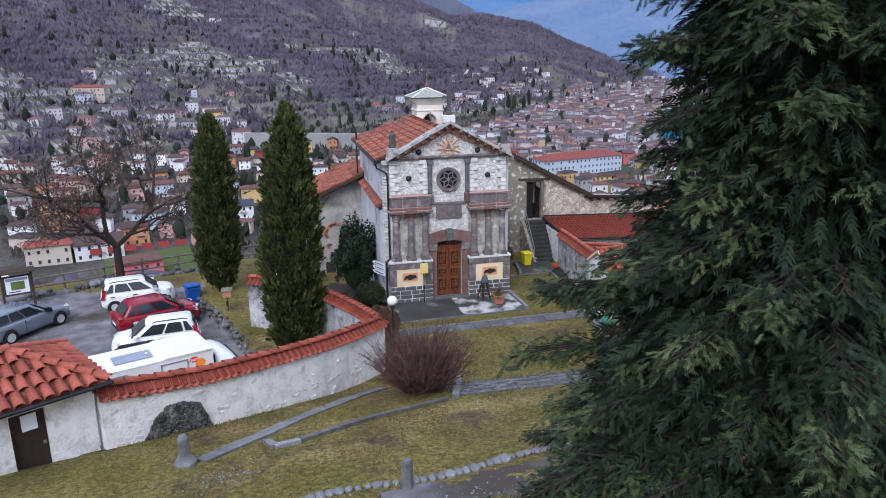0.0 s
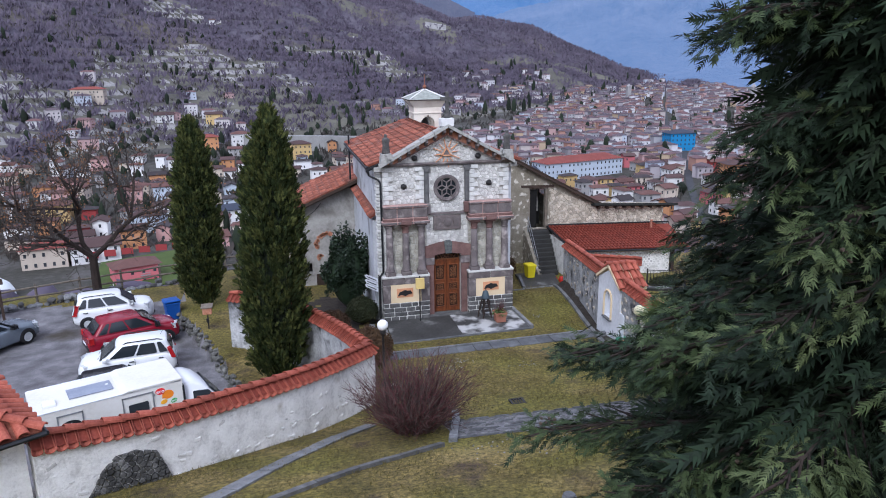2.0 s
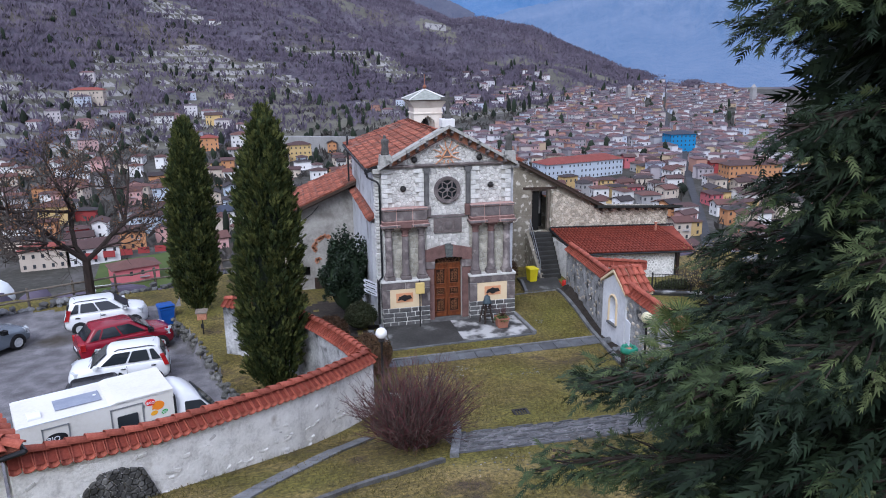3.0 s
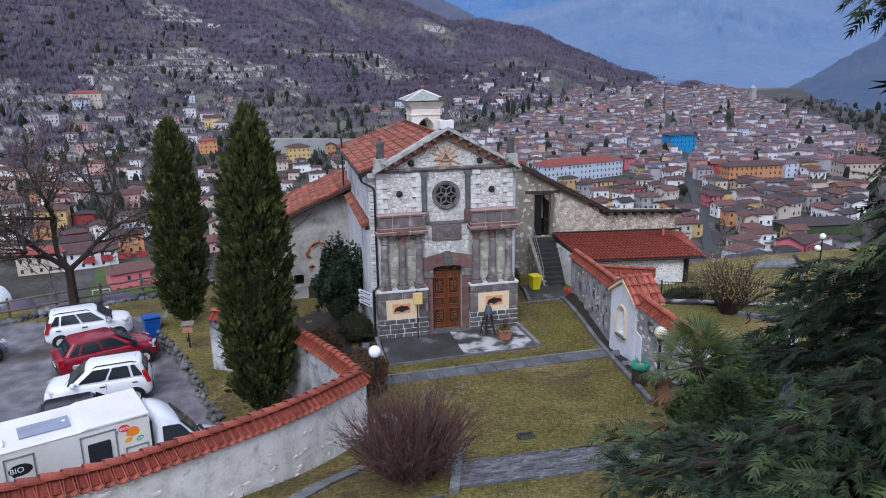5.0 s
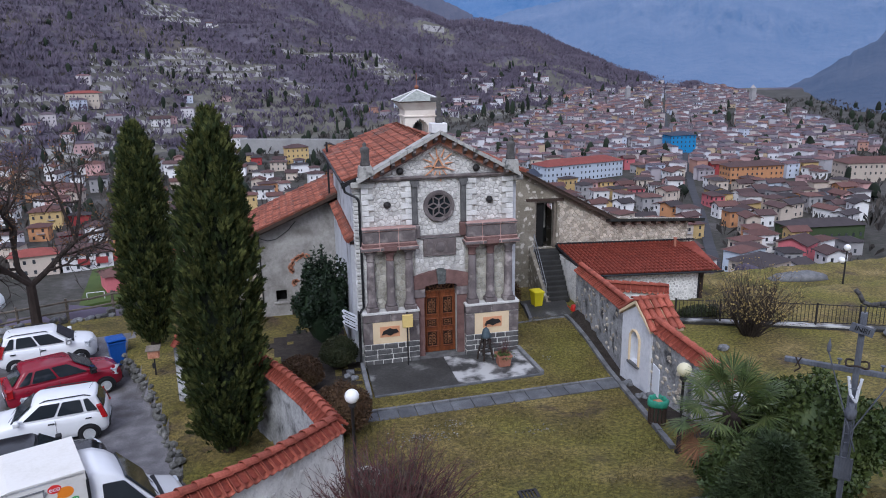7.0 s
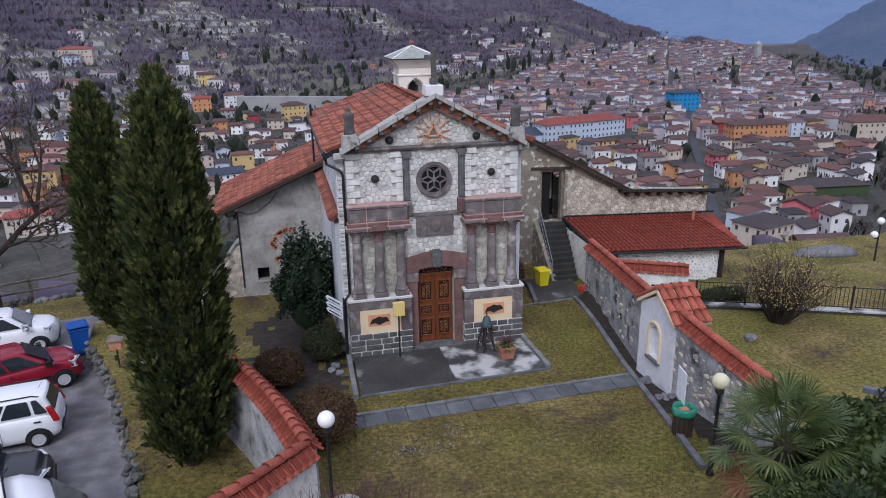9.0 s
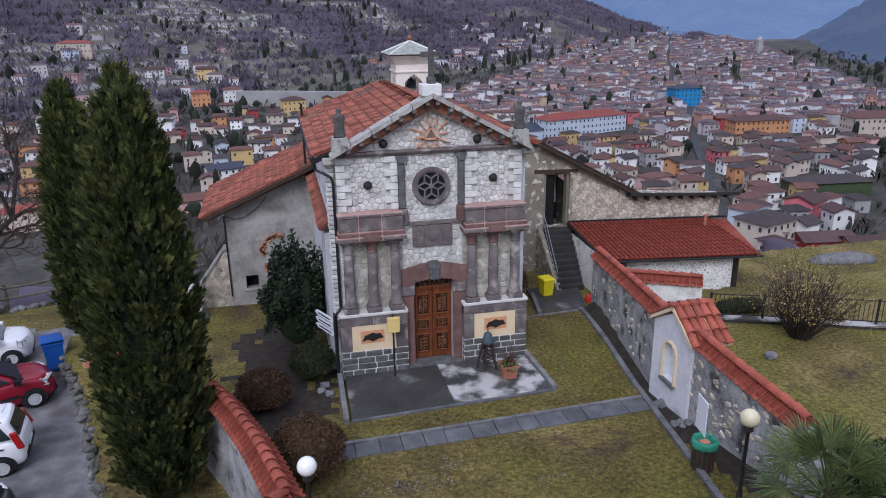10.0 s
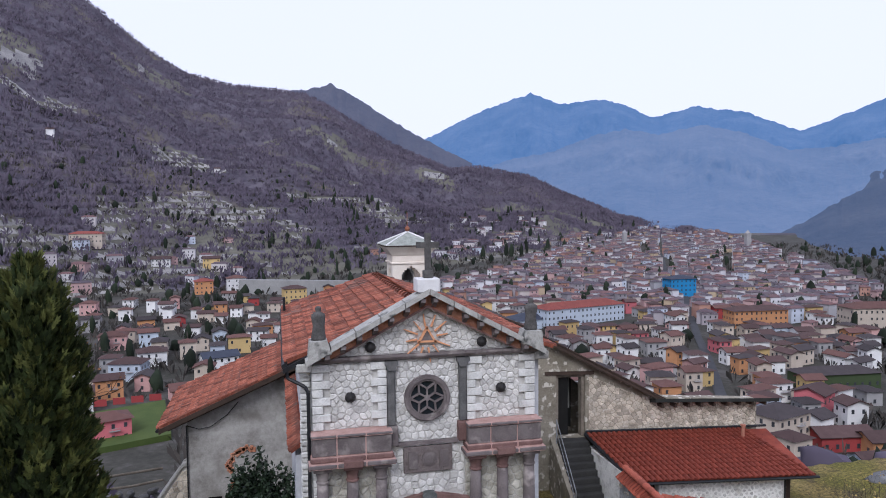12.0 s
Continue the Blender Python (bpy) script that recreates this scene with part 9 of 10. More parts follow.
        bm = bmesh.new()
        box(bm, c0 - 0.3, c0 - 0.14, sd * half * 0.93, sd * (half + 0.17), belt + 0.02, belt + 0.16)
        bevel(bm, 0.03, 2)
        set_down(bm, m)
        part("door_mirror", bm, paint if rails else M["black_plastic"], car_, "", True)
        if strip:
            bm = bmesh.new()
            box(bm, xr + r + 0.06, xf - r - 0.06, sd * half * 0.97, sd * (half + 0.018), sill + 0.28, sill + 0.37)
            bevel(bm, 0.012)
            set_down(bm, m)
            part("side_strip", bm, M["black_plastic"], car_)
        if rails:
            bm = bmesh.new()
            yr = sd * ht * 0.93
            path_tube(bm, [(c1 - 0.25, yr, z1 + 0.02), (c1 - 0.4, yr, z1 + 0.085), (c2 + 0.35, yr, z1 + 0.085), (c2 + 0.15, yr, z1 + 0.02)], 0.02, 6)
            set_down(bm, m)
            part("roof_rail", bm, M["black_plastic"], car_, "black roof rail")
        # lamps
        bm = bmesh.new()
        if rails:
            box(bm, b + 0.0, b + 0.16, sd * half * 0.78, sd * half * 0.96, belt_r - 0.25, roof - 0.32)
            for v in bm.verts:
                if v.co.z > belt_r:
                    v.co.x += 0.15
                    v.co.y *= 0.93
        else:
            box(bm, b + 0.01, b + 0.2, sd * half * 0.66, sd * half * 0.965, belt_r - 0.28, belt_r - 0.02)
        bevel(bm, 0.03, 2)
        set_down(bm, m)
        part("tail_lamp", bm, M["tail_red"], car_, "red tail lamp")
        bm = bmesh.new()
        box(bm, f - 0.42, f - 0.1, sd * half * 0.5, sd * half * 0.9, nose - 0.16, nose + 0.04)
        for v in bm.verts:
            if abs(v.co.y) > half * 0.8 and v.co.x > f - 0.2:
                v.co.x -= 0.16
            if v.co.x > f - 0.3:
                v.co.z -= 0.02
        bevel(bm, 0.04, 2)
        set_down(bm, m)
        part("headlamp", bm, M["head_clear"], car_, "clear headlamp")
        for xw in (xf, xr):
            # black plate on the body stands in for the shaded wheel well
            bm = bmesh.new()
            rr = r + 0.065
            ring = [(xw + math.cos(a) * rr, r + math.sin(a) * rr) for a in [math.pi * (-0.12 + 1.24 * k / 12) for k in range(13)]]
            prism(bm, ring, "y", sd * (half - 0.25), sd * (half + 0.004))
            set_down(bm, m)
            part("wheel_arch", bm, M["black_plastic"], car_)
            wheel(car_, m, xw, sd, half + 0.022, r, hub, 5 if estate else 9)
    bm = bmesh.new()
    pane(bm, [(c0, -hb * 0.88, zb - 0.02), (c0, hb * 0.88, zb - 0.02), (c1, ht * 0.9, z1), (c1, -ht * 0.9, z1)], 0.0, 1.0, 0.04, 0.97, 0.016)
    set_down(bm, m)
    part("windscreen", bm, M["car_glass"], car_)
    bm = bmesh.new()
    pane(bm, [(c3, hb * 0.86, belt_r), (c3, -hb * 0.86, belt_r), (c2, -ht * 0.88, z1), (c2, ht * 0.88, z1)], 0.04, 0.96, 0.12, 0.93, 0.016)
    set_down(bm, m)
    part("rear_window", bm, M["car_glass"], car_)
    for nm, x0, x1, z0_, z1_, wd in (("front_bumper", f - 0.16, f + 0.025, sill + 0.07, sill + 0.2, 0.55), ("rear_bumper", b - 0.03, b + 0.14, sill + 0.16, sill + 0.32, 0.78)):
        bm = bmesh.new()
        box(bm, x0, x1, -half * wd, half * wd, z0_, z1_)
        bevel(bm, 0.03, 2)
        set_down(bm, m)
        part(nm, bm, M["black_plastic"] if not estate else paint, car_, "", True)
    bm = bmesh.new()
    box(bm, b - 0.04, b - 0.028, -0.26, 0.26, sill + 0.34, sill + 0.45)
    set_down(bm, m)
    part("number_plate", bm, M["paper"], car_, "blank white plate")
    bm = bmesh.new()
    tube(bm, (c1 - 0.2 if not rails else c2 + 0.25, 0, z1 + 0.03), (c1 - 0.4 if not rails else c2 + 0.08, 0, z1 + 0.26), 0.006, 0.004, 5)
    set_down(bm, m)
    part("aerial", bm, M["black_plastic"], car_)
    for yw in (-0.1, 0.45):
        bm = bmesh.new()
        tube(bm, (c0 + 0.05, yw, belt + 0.02), (c0 - 0.08, yw - 0.42, belt + 0.1), 0.008, 0.006, 5)
        set_down(bm, m)
        part("wiper", bm, M["black_plastic"], car_)
    return car_


car("hatchback_car", "dark red hatchback with silver hubcaps parked on gravel", (-14.4, 2.05, -0.87), 25, (3.85, 1.67), (0.2, 0.95, 0.98, 0.82, 1.5), M["red_paint"], (1.22, -1.22, 0.3),
    (1.08, 0.3, -1.35, -1.74), strip=True)
SMALL = ((3.55, 1.6), (0.2, 0.96, 0.98, 0.84, 1.5), (1.12, -1.18, 0.285), (1.0, 0.36, -1.5, -1.7))
car("small_car", "small white hatchback with roof rails beside blue bin", (-15.9, 5.7, -0.87), 13, SMALL[0], SMALL[1], M["white_paint"], SMALL[2], SMALL[3], rails=True)
car("small_car", "small white hatchback with tall red tail lamps on gravel", (-13.9, -1.6, -0.78), 189, SMALL[0], SMALL[1], M["white_paint"], SMALL[2], SMALL[3], rails=True)
car("black_car", "black car squeezed between white hatchback and camper van", (-13.35, -5.0, -0.63), 14, (3.7, 1.62), (0.2, 0.9, 0.95, 0.75, 1.45), M["black_paint"], (1.2, -1.15, 0.29), (0.85, 0.15, -1.35, -1.65))
car("estate_car", "grey-blue estate car with five-spoke alloy wheels", (-20.75, 2.85, -0.87), 56, (4.45, 1.76), (0.2, 0.9, 0.95, 0.74, 1.43), M["grey_paint"], (1.33, -1.3, 0.32), (0.95, 0.2, -1.75, -2.08), estate=True)


def words(name, text, size, m, parent, material):
    """Flat lettering in the built-in font, as a mesh; m places it in plan units."""
    cu = bpy.data.curves.new(name, "FONT")
    cu.body = text
    cu.size = size
    cu.align_x = "CENTER"
    cu.align_y = "CENTER"
    cu.extrude = 0.004
    tmp = bpy.data.objects.new(name, cu)
    me = bpy.data.meshes.new_from_object(tmp)
    bpy.data.objects.remove(tmp)
    bm = bmesh.new()
    bm.from_mesh(me)
    bpy.data.meshes.remove(me)
    set_down(bm, m)
    return part(name, bm, material, parent)


def camper():
    """Box-bodied van: side plane through its near top corner, measured along the van."""
    turn = 22.0
    base = Vector((-10.63, -9.6, -0.45))
    van = thing("camper_van", base, "white box-bodied camper van with coloured bubble prints", "van")
    m = Matrix.Translation(base) @ Matrix.Rotation(radians(turn), 4, "Z")
    wd, top = 1.9, 2.75
    paint = M["white_paint"]

    def put(name, bm, mat, parent=van, label="", smooth=False):
        set_down(bm, m)
        return part(name, bm, mat, parent, label, smooth)
    bm = bmesh.new()
    prism(bm, [(-4.05, 0.35), (-0.02, 0.35), (-0.02, top), (-1.55, top), (-1.75, top - 0.06), (-4.05, top - 0.06)], "y", 0.0, wd)
    bevel(bm, 0.035, 2)
    body = put("body", bm, M["camper_shell"])
    # cab: loft of cross-sections from the box to the nose
    rows = []
    for x, hi, w0, w1, lo in ((0.02, 2.5, 0.93, 0.72, 0.3), (0.35, 2.46, 0.93, 0.72, 0.3), (0.62, 2.32, 0.93, 0.7, 0.3), (0.8, 2.14, 0.93, 0.7, 0.3), (1.45, 1.3, 0.92, 0.82, 0.3), (1.6, 1.16, 0.91, 0.76, 0.3), (2.15, 0.98, 0.84, 0.66, 0.32), (2.3, 0.82, 0.74, 0.55, 0.34), (2.36, 0.6, 0.62, 0.5, 0.36)):
        belt = min(hi - 0.08, 1.22)
        hr = [(0, lo), (w0, lo), (w0, lo + (belt - lo) * 0.6), (w0 * 0.985, belt), (w1 * 1.0 + (w0 - w1) * 0.2, hi - 0.1 if hi > 1.4 else hi - 0.03), (w1 * 0.9, hi - 0.015), (w1 * 0.5, hi + 0.02), (0, hi + 0.03)]
        rows.append([(x, wd / 2 + y, z) for y, z in hr] + [(x, wd / 2 - y, z) for y, z in hr[-2:0:-1]])
    bm = bmesh.new()
    loft(bm, rows)
    put("cab", bm, paint, van, "", True)
    bm = bmesh.new()
    box(bm, -0.035, 0.03, -0.006, wd + 0.006, 0.4, 2.5)
    put("gap_seal", bm, M["black_plastic"], van, "black rubber gap between box and cab")
    # cab glazing
    for sd in (0, 1):
        yb, yt = (0.018, 0.17) if sd == 0 else (wd - 0.018, wd - 0.17)
        q = [(0.25, yb, 1.25), (1.42, yb, 1.25), (0.78, yt, 2.12), (0.3, yt, 2.2)]
        bm = bmesh.new()
        pane(bm, q if sd == 0 else [q[1], q[0], q[3], q[2]], 0.02, 0.97, 0.03, 0.96, 0.02)
        put("cab_window", bm, M["car_glass"])
        bm = bmesh.new()
        yy = -0.14 if sd == 0 else wd + 0.14
        box(bm, 1.15, 1.27, min(yy, wd / 2 * sd + 0.03), max(yy, wd / 2 * sd + 0.03) if sd == 0 else yy, 1.2, 1.48)
        for v in bm.verts:
            if sd == 1 and v.co.y < wd:
                v.co.y = wd - 0.03
        bevel(bm, 0.03)
        put("door_mirror", bm, M["black_plastic"])
    bm = bmesh.new()
    pane(bm, [(1.47, 0.14, 1.3), (1.47, wd - 0.14, 1.3), (0.82, wd - 0.26, 2.14), (0.82, 0.26, 2.14)], 0.02, 0.98, 0.03, 0.97, 0.045)
    put("windscreen", bm, M["car_glass"])
    for y0 in (0.45, 1.05):
        bm = bmesh.new()
        tube(bm, (1.56, y0, 1.27), (1.44, y0 + 0.5, 1.37), 0.012, 0.008, 5)
        put("wiper", bm, M["black_plastic"])
    bm = bmesh.new()
    box(bm, 1.6, 1.72, 0.3, wd - 0.3, 1.13, 1.18)
    bevel(bm, 0.02)
    put("air_grille", bm, M["black_plastic"])
    # framed door, small hatch and print door
    def framed(name, x0, x1, z0, z1, glass_at=None):
        bm = bmesh.new()
        for a, b_, c, d in ((x0, x1, z1 - 0.035, z1), (x0, x1, z0, z0 + 0.035), (x0, x0 + 0.035, z0, z1), (x1 - 0.035, x1, z0, z1)):
            box(bm, a, b_, -0.022, 0.01, c, d)
        ob = put(name, bm, M["metal_grey"], van, "grey aluminium frame")
        if glass_at:
            a, b_, c, d = glass_at
            bm = bmesh.new()
            pane(bm, [(a, -0.012, c), (b_, -0.012, c), (b_, -0.012, d), (a, -0.012, d)], 0, 1, 0, 1, 0.016)
            put("door_window", bm, M["car_glass"], ob, "dark tinted window")
            for zz in (z1 - 0.12, z0 + 0.3):
                bm = bmesh.new()
                box(bm, x1 - 0.02, x1 + 0.03, -0.035, 0.0, zz - 0.05, zz + 0.05)
                bevel(bm, 0.008)
                put("hinge", bm, M["metal_grey"], ob)
        return ob
    framed("door_frame", -1.76, -0.88, 0.7, 2.56, (-1.6, -1.04, 1.6, 2.3))
    framed("hatch_frame", -0.7, -0.12, 1.05, 1.92)
    framed("rear_hatch_frame", -3.48, -2.8, 1.15, 2.52)

    def bubble(name, x, z, rx, rz, mat, tail, tilt=0.0):
        bm = bmesh.new()
        pts = []
        for k in range(24):
            a = 2 * math.pi * k / 24
            rr = 1.0 + (0.28 if tail is not None and abs(((a - tail + math.pi) % (2 * math.pi)) - math.pi) < 0.16 else 0)
            px, pz = rx * rr * math.cos(a), rz * rr * math.sin(a)
            pts.append((x + px * math.cos(tilt) - pz * math.sin(tilt), z + px * math.sin(tilt) + pz * math.cos(tilt)))
        prism(bm, pts, "y", -0.006, 0.004)
        return put(name, bm, mat)
    red = bubble("red_bubble_print", -0.68, 2.49, 0.14, 0.105, M["red_print"], 5.3)
    bubble("orange_bubble_print", -0.47, 2.34, 0.17, 0.14, M["orange"], 3.6)
    bubble("amber_bubble_print", -0.6, 2.13, 0.1, 0.07, M["amber"], None, 0.3)
    grn = bubble("green_bubble_print", -0.31, 2.1, 0.095, 0.065, M["green_print"], 4.0, 0.3)
    blk = bubble("black_bubble_print", -3.14, 2.15, 0.27, 0.16, M["black_plastic"], 4.2)
    up = Matrix.Rotation(radians(90), 4, "X")
    words("lettering", "eco", 0.16, m @ Matrix.Translation((-0.68, -0.01, 2.49)) @ up, red, M["paper"])
    words("lettering", "bio", 0.11, m @ Matrix.Translation((-0.31, -0.01, 2.1)) @ Matrix.Rotation(0.3, 4, "Y").inverted() @ up, grn, M["paper"])
    words("lettering", "BIO", 0.2, m @ Matrix.Translation((-3.22, -0.01, 2.15)) @ up, blk, M["paper"])
    # roof fittings
    bm = bmesh.new()
    box(bm, -3.05, -1.85, 0.55, 1.25, top - 0.05, top - 0.02)
    bevel(bm, 0.008)
    put("solar_panel", bm, M["solar"], van, "grey-blue flat solar panel")
    bm = bmesh.new()
    box(bm, -3.75, -3.4, 0.35, 0.75, top - 0.07, top + 0.02)
    bevel(bm, 0.03, 2)
    put("roof_vent", bm, paint)
    bm = bmesh.new()
    lathe(bm, -1.98, 0.95, [(0.05, top - 0.03), (0.05, top - 0.005), (0.03, top)], 12)
    put("cable_gland", bm, paint)
    for y in (0.02, wd - 0.02):
        bm = bmesh.new()
        box(bm, -4.0, -0.05, y - 0.02, y + 0.02, top - 0.09, top - 0.045)
        put("roof_trim", bm, M["paper"])
    for xw in (1.5, -2.7):
        for sd in (-1, 1):
            bm = bmesh.new()
            lathe(bm, 0, 0, [(0.2, -0.11), (0.36, -0.1), (0.38, -0.05), (0.38, 0.05), (0.36, 0.1), (0.22, 0.11)], 20)
            set_down(bm, Matrix.Translation((xw, wd / 2 + sd * (wd / 2 - 0.1), 0.38)) @ Matrix.Rotation(radians(90), 4, "X"))
            put("wheel", bm, M["tyre"], van, "", True)
    bm = bmesh.new()
    box(bm, 2.2, 2.42, 0.15, wd - 0.15, 0.36, 0.62)
    bevel(bm, 0.06, 2)
    put("front_bumper", bm, M["black_plastic"])
    for y in (0.28, wd - 0.28):
        bm = bmesh.new()
        box(bm, 2.05, 2.31, y - 0.16, y + 0.16, 0.68, 0.86)
        bevel(bm, 0.04, 2)
        put("headlamp", bm, M["head_clear"])


M["camper_shell"] = surface("off_white_camper_shell", [(0.60, 0.58, 0.52), (0.68, 0.66, 0.61), (0.72, 0.71, 0.67)], 0.45, 1.2, 12, 0.05)
camper()


# ---- bins ----
def wheelie_bin(x, y, z, turn, mat, name, label, s=1.0, open_lid=0.0):
    b = thing(name, (x, y, z), label, "bin")
    m = stand(x, y, z, turn)
    m = m @ Matrix.Scale(s, 4)
    bm = bmesh.new()
    loft(bm, [[(sx * w, sy * d, zz) for sx, sy in ((-1, -1), (1, -1), (1, 1), (-1, 1))] for w, d, zz in ((0.2, 0.22, 0.05), (0.22, 0.25, 0.12), (0.28, 0.34, 0.92), (0.31, 0.37, 0.93), (0.31, 0.37, 0.98), (0.27, 0.33, 0.98))])
    bevel(bm, 0.02, 2)
    set_down(bm, m)
    part("bin_body", bm, mat, b)
    bm = bmesh.new()
    loft(bm, [[(sx * w, sy * d, zz) for sx, sy in ((-1, -1), (1, -1), (1, 1), (-1, 1))] for w, d, zz in ((0.315, 0.38, 0.985), (0.315, 0.38, 1.02), (0.26, 0.3, 1.06))])
    bevel(bm, 0.015)
    set_down(bm, m @ Matrix.Translation((0, 0.38, 0.985)) @ Matrix.Rotation(-open_lid, 4, "X") @ Matrix.Translation((0, -0.38, -0.985)))
    part("lid", bm, mat, b)
    bm = bmesh.new()
    tube(bm, (-0.24, 0.42, 0.96), (0.24, 0.42, 0.96), 0.02, 0.02, 6)
    set_down(bm, m)
    part("handle_bar", bm, mat, b)
    for sx in (-0.22, 0.22):
        bm = bmesh.new()
        tube(bm, (sx - 0.025, 0.27, 0.09), (sx + 0.025, 0.27, 0.09), 0.09, 0.09, 14)
        set_down(bm, m)
        part("wheel", bm, M["tyre"], b)
    return b


wheelie_bin(-13.0, 4.6, lot_z(4.6) + 0.02, 20, M["bin_blue"], "wheelie_bin", "blue plastic wheelie bin with lid not quite shut", 1.12, 0.08)
wheelie_bin(5.9, 5.05, near_z(5.9, 5.05) - 0.02, 5, M["bin_yellow"], "waste_bin", "bright yellow plastic bin at foot of stair", 0.82)

lb = thing("litter_bin", (4.85, -8.1, lawn_z(-8.1)), "slatted litter bin lined with green plastic bag", "bin")
zb_ = lawn_z(-8.1)
for k in range(14):
    a = 2 * math.pi * k / 14
    bm = bmesh.new()
    c_, s_ = math.cos(a), math.sin(a)
    box(bm, 0.24, 0.265, -0.048, 0.048, 0.06, 0.8)
    bevel(bm, 0.006)
    set_down(bm, Matrix.Translation((4.85, -8.1, zb_)) @ Matrix.Rotation(a, 4, "Z"))
    part("slat", bm, M["timber"], lb)
bm = bmesh.new()
rings = []
rr_ = random.Random(5)
for r_, z_ in ((0.2, 0.2), (0.225, 0.78), (0.27, 0.86), (0.31, 0.82), (0.32, 0.7), (0.3, 0.64)):
    rings.append([(4.85 + (r_ + rr_.uniform(-0.02, 0.02)) * math.cos(2 * math.pi * i / 22), -8.1 + (r_ + rr_.uniform(-0.02, 0.02)) * math.sin(2 * math.pi * i / 22), zb_ + z_ + rr_.uniform(-0.03, 0.03)) for i in range(22)])
loft(bm, rings)
part("bag", bm, M["bag_green"], lb, "crumpled green plastic bag", True)
bm = bmesh.new()
box(bm, 4.72, 4.96, -8.2, -8.02, zb_ + 0.74, zb_ + 0.79)
bevel(bm, 0.01)
part("rubbish", bm, M["brown"], lb, "brown rubbish in the bag")

sb = thing("sign_board", (5.0, -7.75, lawn_z(-7.75)), "blank white notice board on grey steel post", "sign")
bm = bmesh.new()
tube(bm, (5.0, -7.75, lawn_z(-7.75) - 0.1), (5.0, -7.75, 2.2), 0.035, 0.035, 8)
part("post", bm, M["metal_grey"], sb)
bm = bmesh.new()
box(bm, -0.025, 0.0, -0.28, 0.28, 1.35, 2.25)
bevel(bm, 0.006)
set_down(bm, Matrix.Translation((4.95, -7.75, 0)) @ Matrix.Rotation(radians(-10), 4, "Z"))
part("board", bm, M["paper"], sb, "white board")


# ---- lamps ----
def globe_lamp(x, y, top, r, mat, label, base=None):
    z0 = near_z(x, y) if base is None else base
    lamp = thing("globe_lamp", (x, y, z0), label, "lamp", "globe lamps")
    bm = bmesh.new()
    lathe(bm, x, y, [(0.1, z0 - 0.1), (0.1, z0 + 0.06), (0.065, z0 + 0.12), (0.06, z0 + 0.7), (0.04, z0 + 0.76), (0.038, top - r - 0.16), (0.055, top - r - 0.14), (0.055, top - r - 0.1)], 12)
    part("pole", bm, M["iron"], lamp, "black iron pole", True)
    bm = bmesh.new()
    lathe(bm, x, y, [(0.06, top - r - 0.12), (r * 0.55, top - r - 0.08), (r * 0.5, top - r * 0.8), (0.05, top - r * 0.75)], 16)
    part("collar", bm, M["iron"], lamp)
    bm = bmesh.new()
    s = bmesh.ops.create_uvsphere(bm, u_segments=24, v_segments=14, radius=r)["verts"]
    for v in s:
        v.co += Vector((x, y, top))
    part("globe", bm, mat, lamp, "opal globe", True)


globe_lamp(-4.48, -10.1, 3.6, 0.175, M["globe"], "white opal globe lamp on black pole near red bush")
globe_lamp(4.25, -10.27, 3.33, 0.19, M["globe_yellow"], "yellowed opal globe lamp on black pole by palm")
far_lamp = thing("twin_lamp", (22.3, 3.9, near_z(22.3, 3.9)), "black lamp post with two globes in far garden", "lamp")
bm = bmesh.new()
zz_ = near_z(22.3, 3.9)
tube(bm, (22.3, 3.9, zz_ - 0.1), (22.3, 3.9, zz_ + 1.9), 0.05, 0.035, 8)
tube(bm, (22.05, 3.9, zz_ + 1.2), (22.3, 3.9, zz_ + 1.2), 0.025, 0.025, 6)
part("pole", bm, M["iron"], far_lamp)
for dx, dz in ((0, 2.05), (-0.25, 1.4)):
    bm = bmesh.new()
    for v in bmesh.ops.create_uvsphere(bm, u_segments=16, v_segments=10, radius=0.17)["verts"]:
        v.co += Vector((22.3 + dx, 3.9, zz_ + dz))
    part("globe", bm, M["globe"], far_lamp, "white globe", True)

pl = thing("stone_planter", (-4.2, -9.72, near_z(-4.2, -9.72)), "round grey stone planter beside globe lamp", "planter")
bm = bmesh.new()
pz = near_z(-4.2, -9.72)
lathe(bm, -4.2, -9.72, [(0.2, pz - 0.05), (0.24, pz + 0.02), (0.2, pz + 0.1), (0.34, pz + 0.36), (0.38, pz + 0.42), (0.36, pz + 0.46), (0.3, pz + 0.44), (0.28, pz + 0.34)], 20, 0.006)
part("bowl", bm, M["lichen_stone"], pl, "", True)
bm = bmesh.new()
lathe(bm, -4.2, -9.72, [(0.28, pz + 0.33), (0.27, pz + 0.4), (0.1, pz + 0.43)], 14, 0.01)
part("soil", bm, M["soil"], pl)

# ---- church forecourt: notice box, bell stand, pot, arrow signs ----
nb = thing("notice_box", (-1.47, -0.72, 0.1), "cream yellow notice box on thin black post", "notice")
bm = bmesh.new()
tube(bm, (-1.47, -0.7, 0.0), (-1.47, -0.7, 2.2), 0.03, 0.03, 8)
part("post", bm, M["iron"], nb)
bm = bmesh.new()
box(bm, -1.67, -1.27, -0.84, -0.72, 1.62, 2.12)
bevel(bm, 0.02, 2)
part("case", bm, M["sign_yellow"], nb, "cream yellow case")
bm = bmesh.new()
for z0, z1, x0, x1 in ((1.64, 1.66, -1.65, -1.29), (2.08, 2.10, -1.65, -1.29), (1.64, 2.1, -1.65, -1.63), (1.64, 2.1, -1.31, -1.29)):
    box(bm, x0, x1, -0.852, -0.838, z0, z1)
part("rim", bm, M["sign_yellow"], nb)

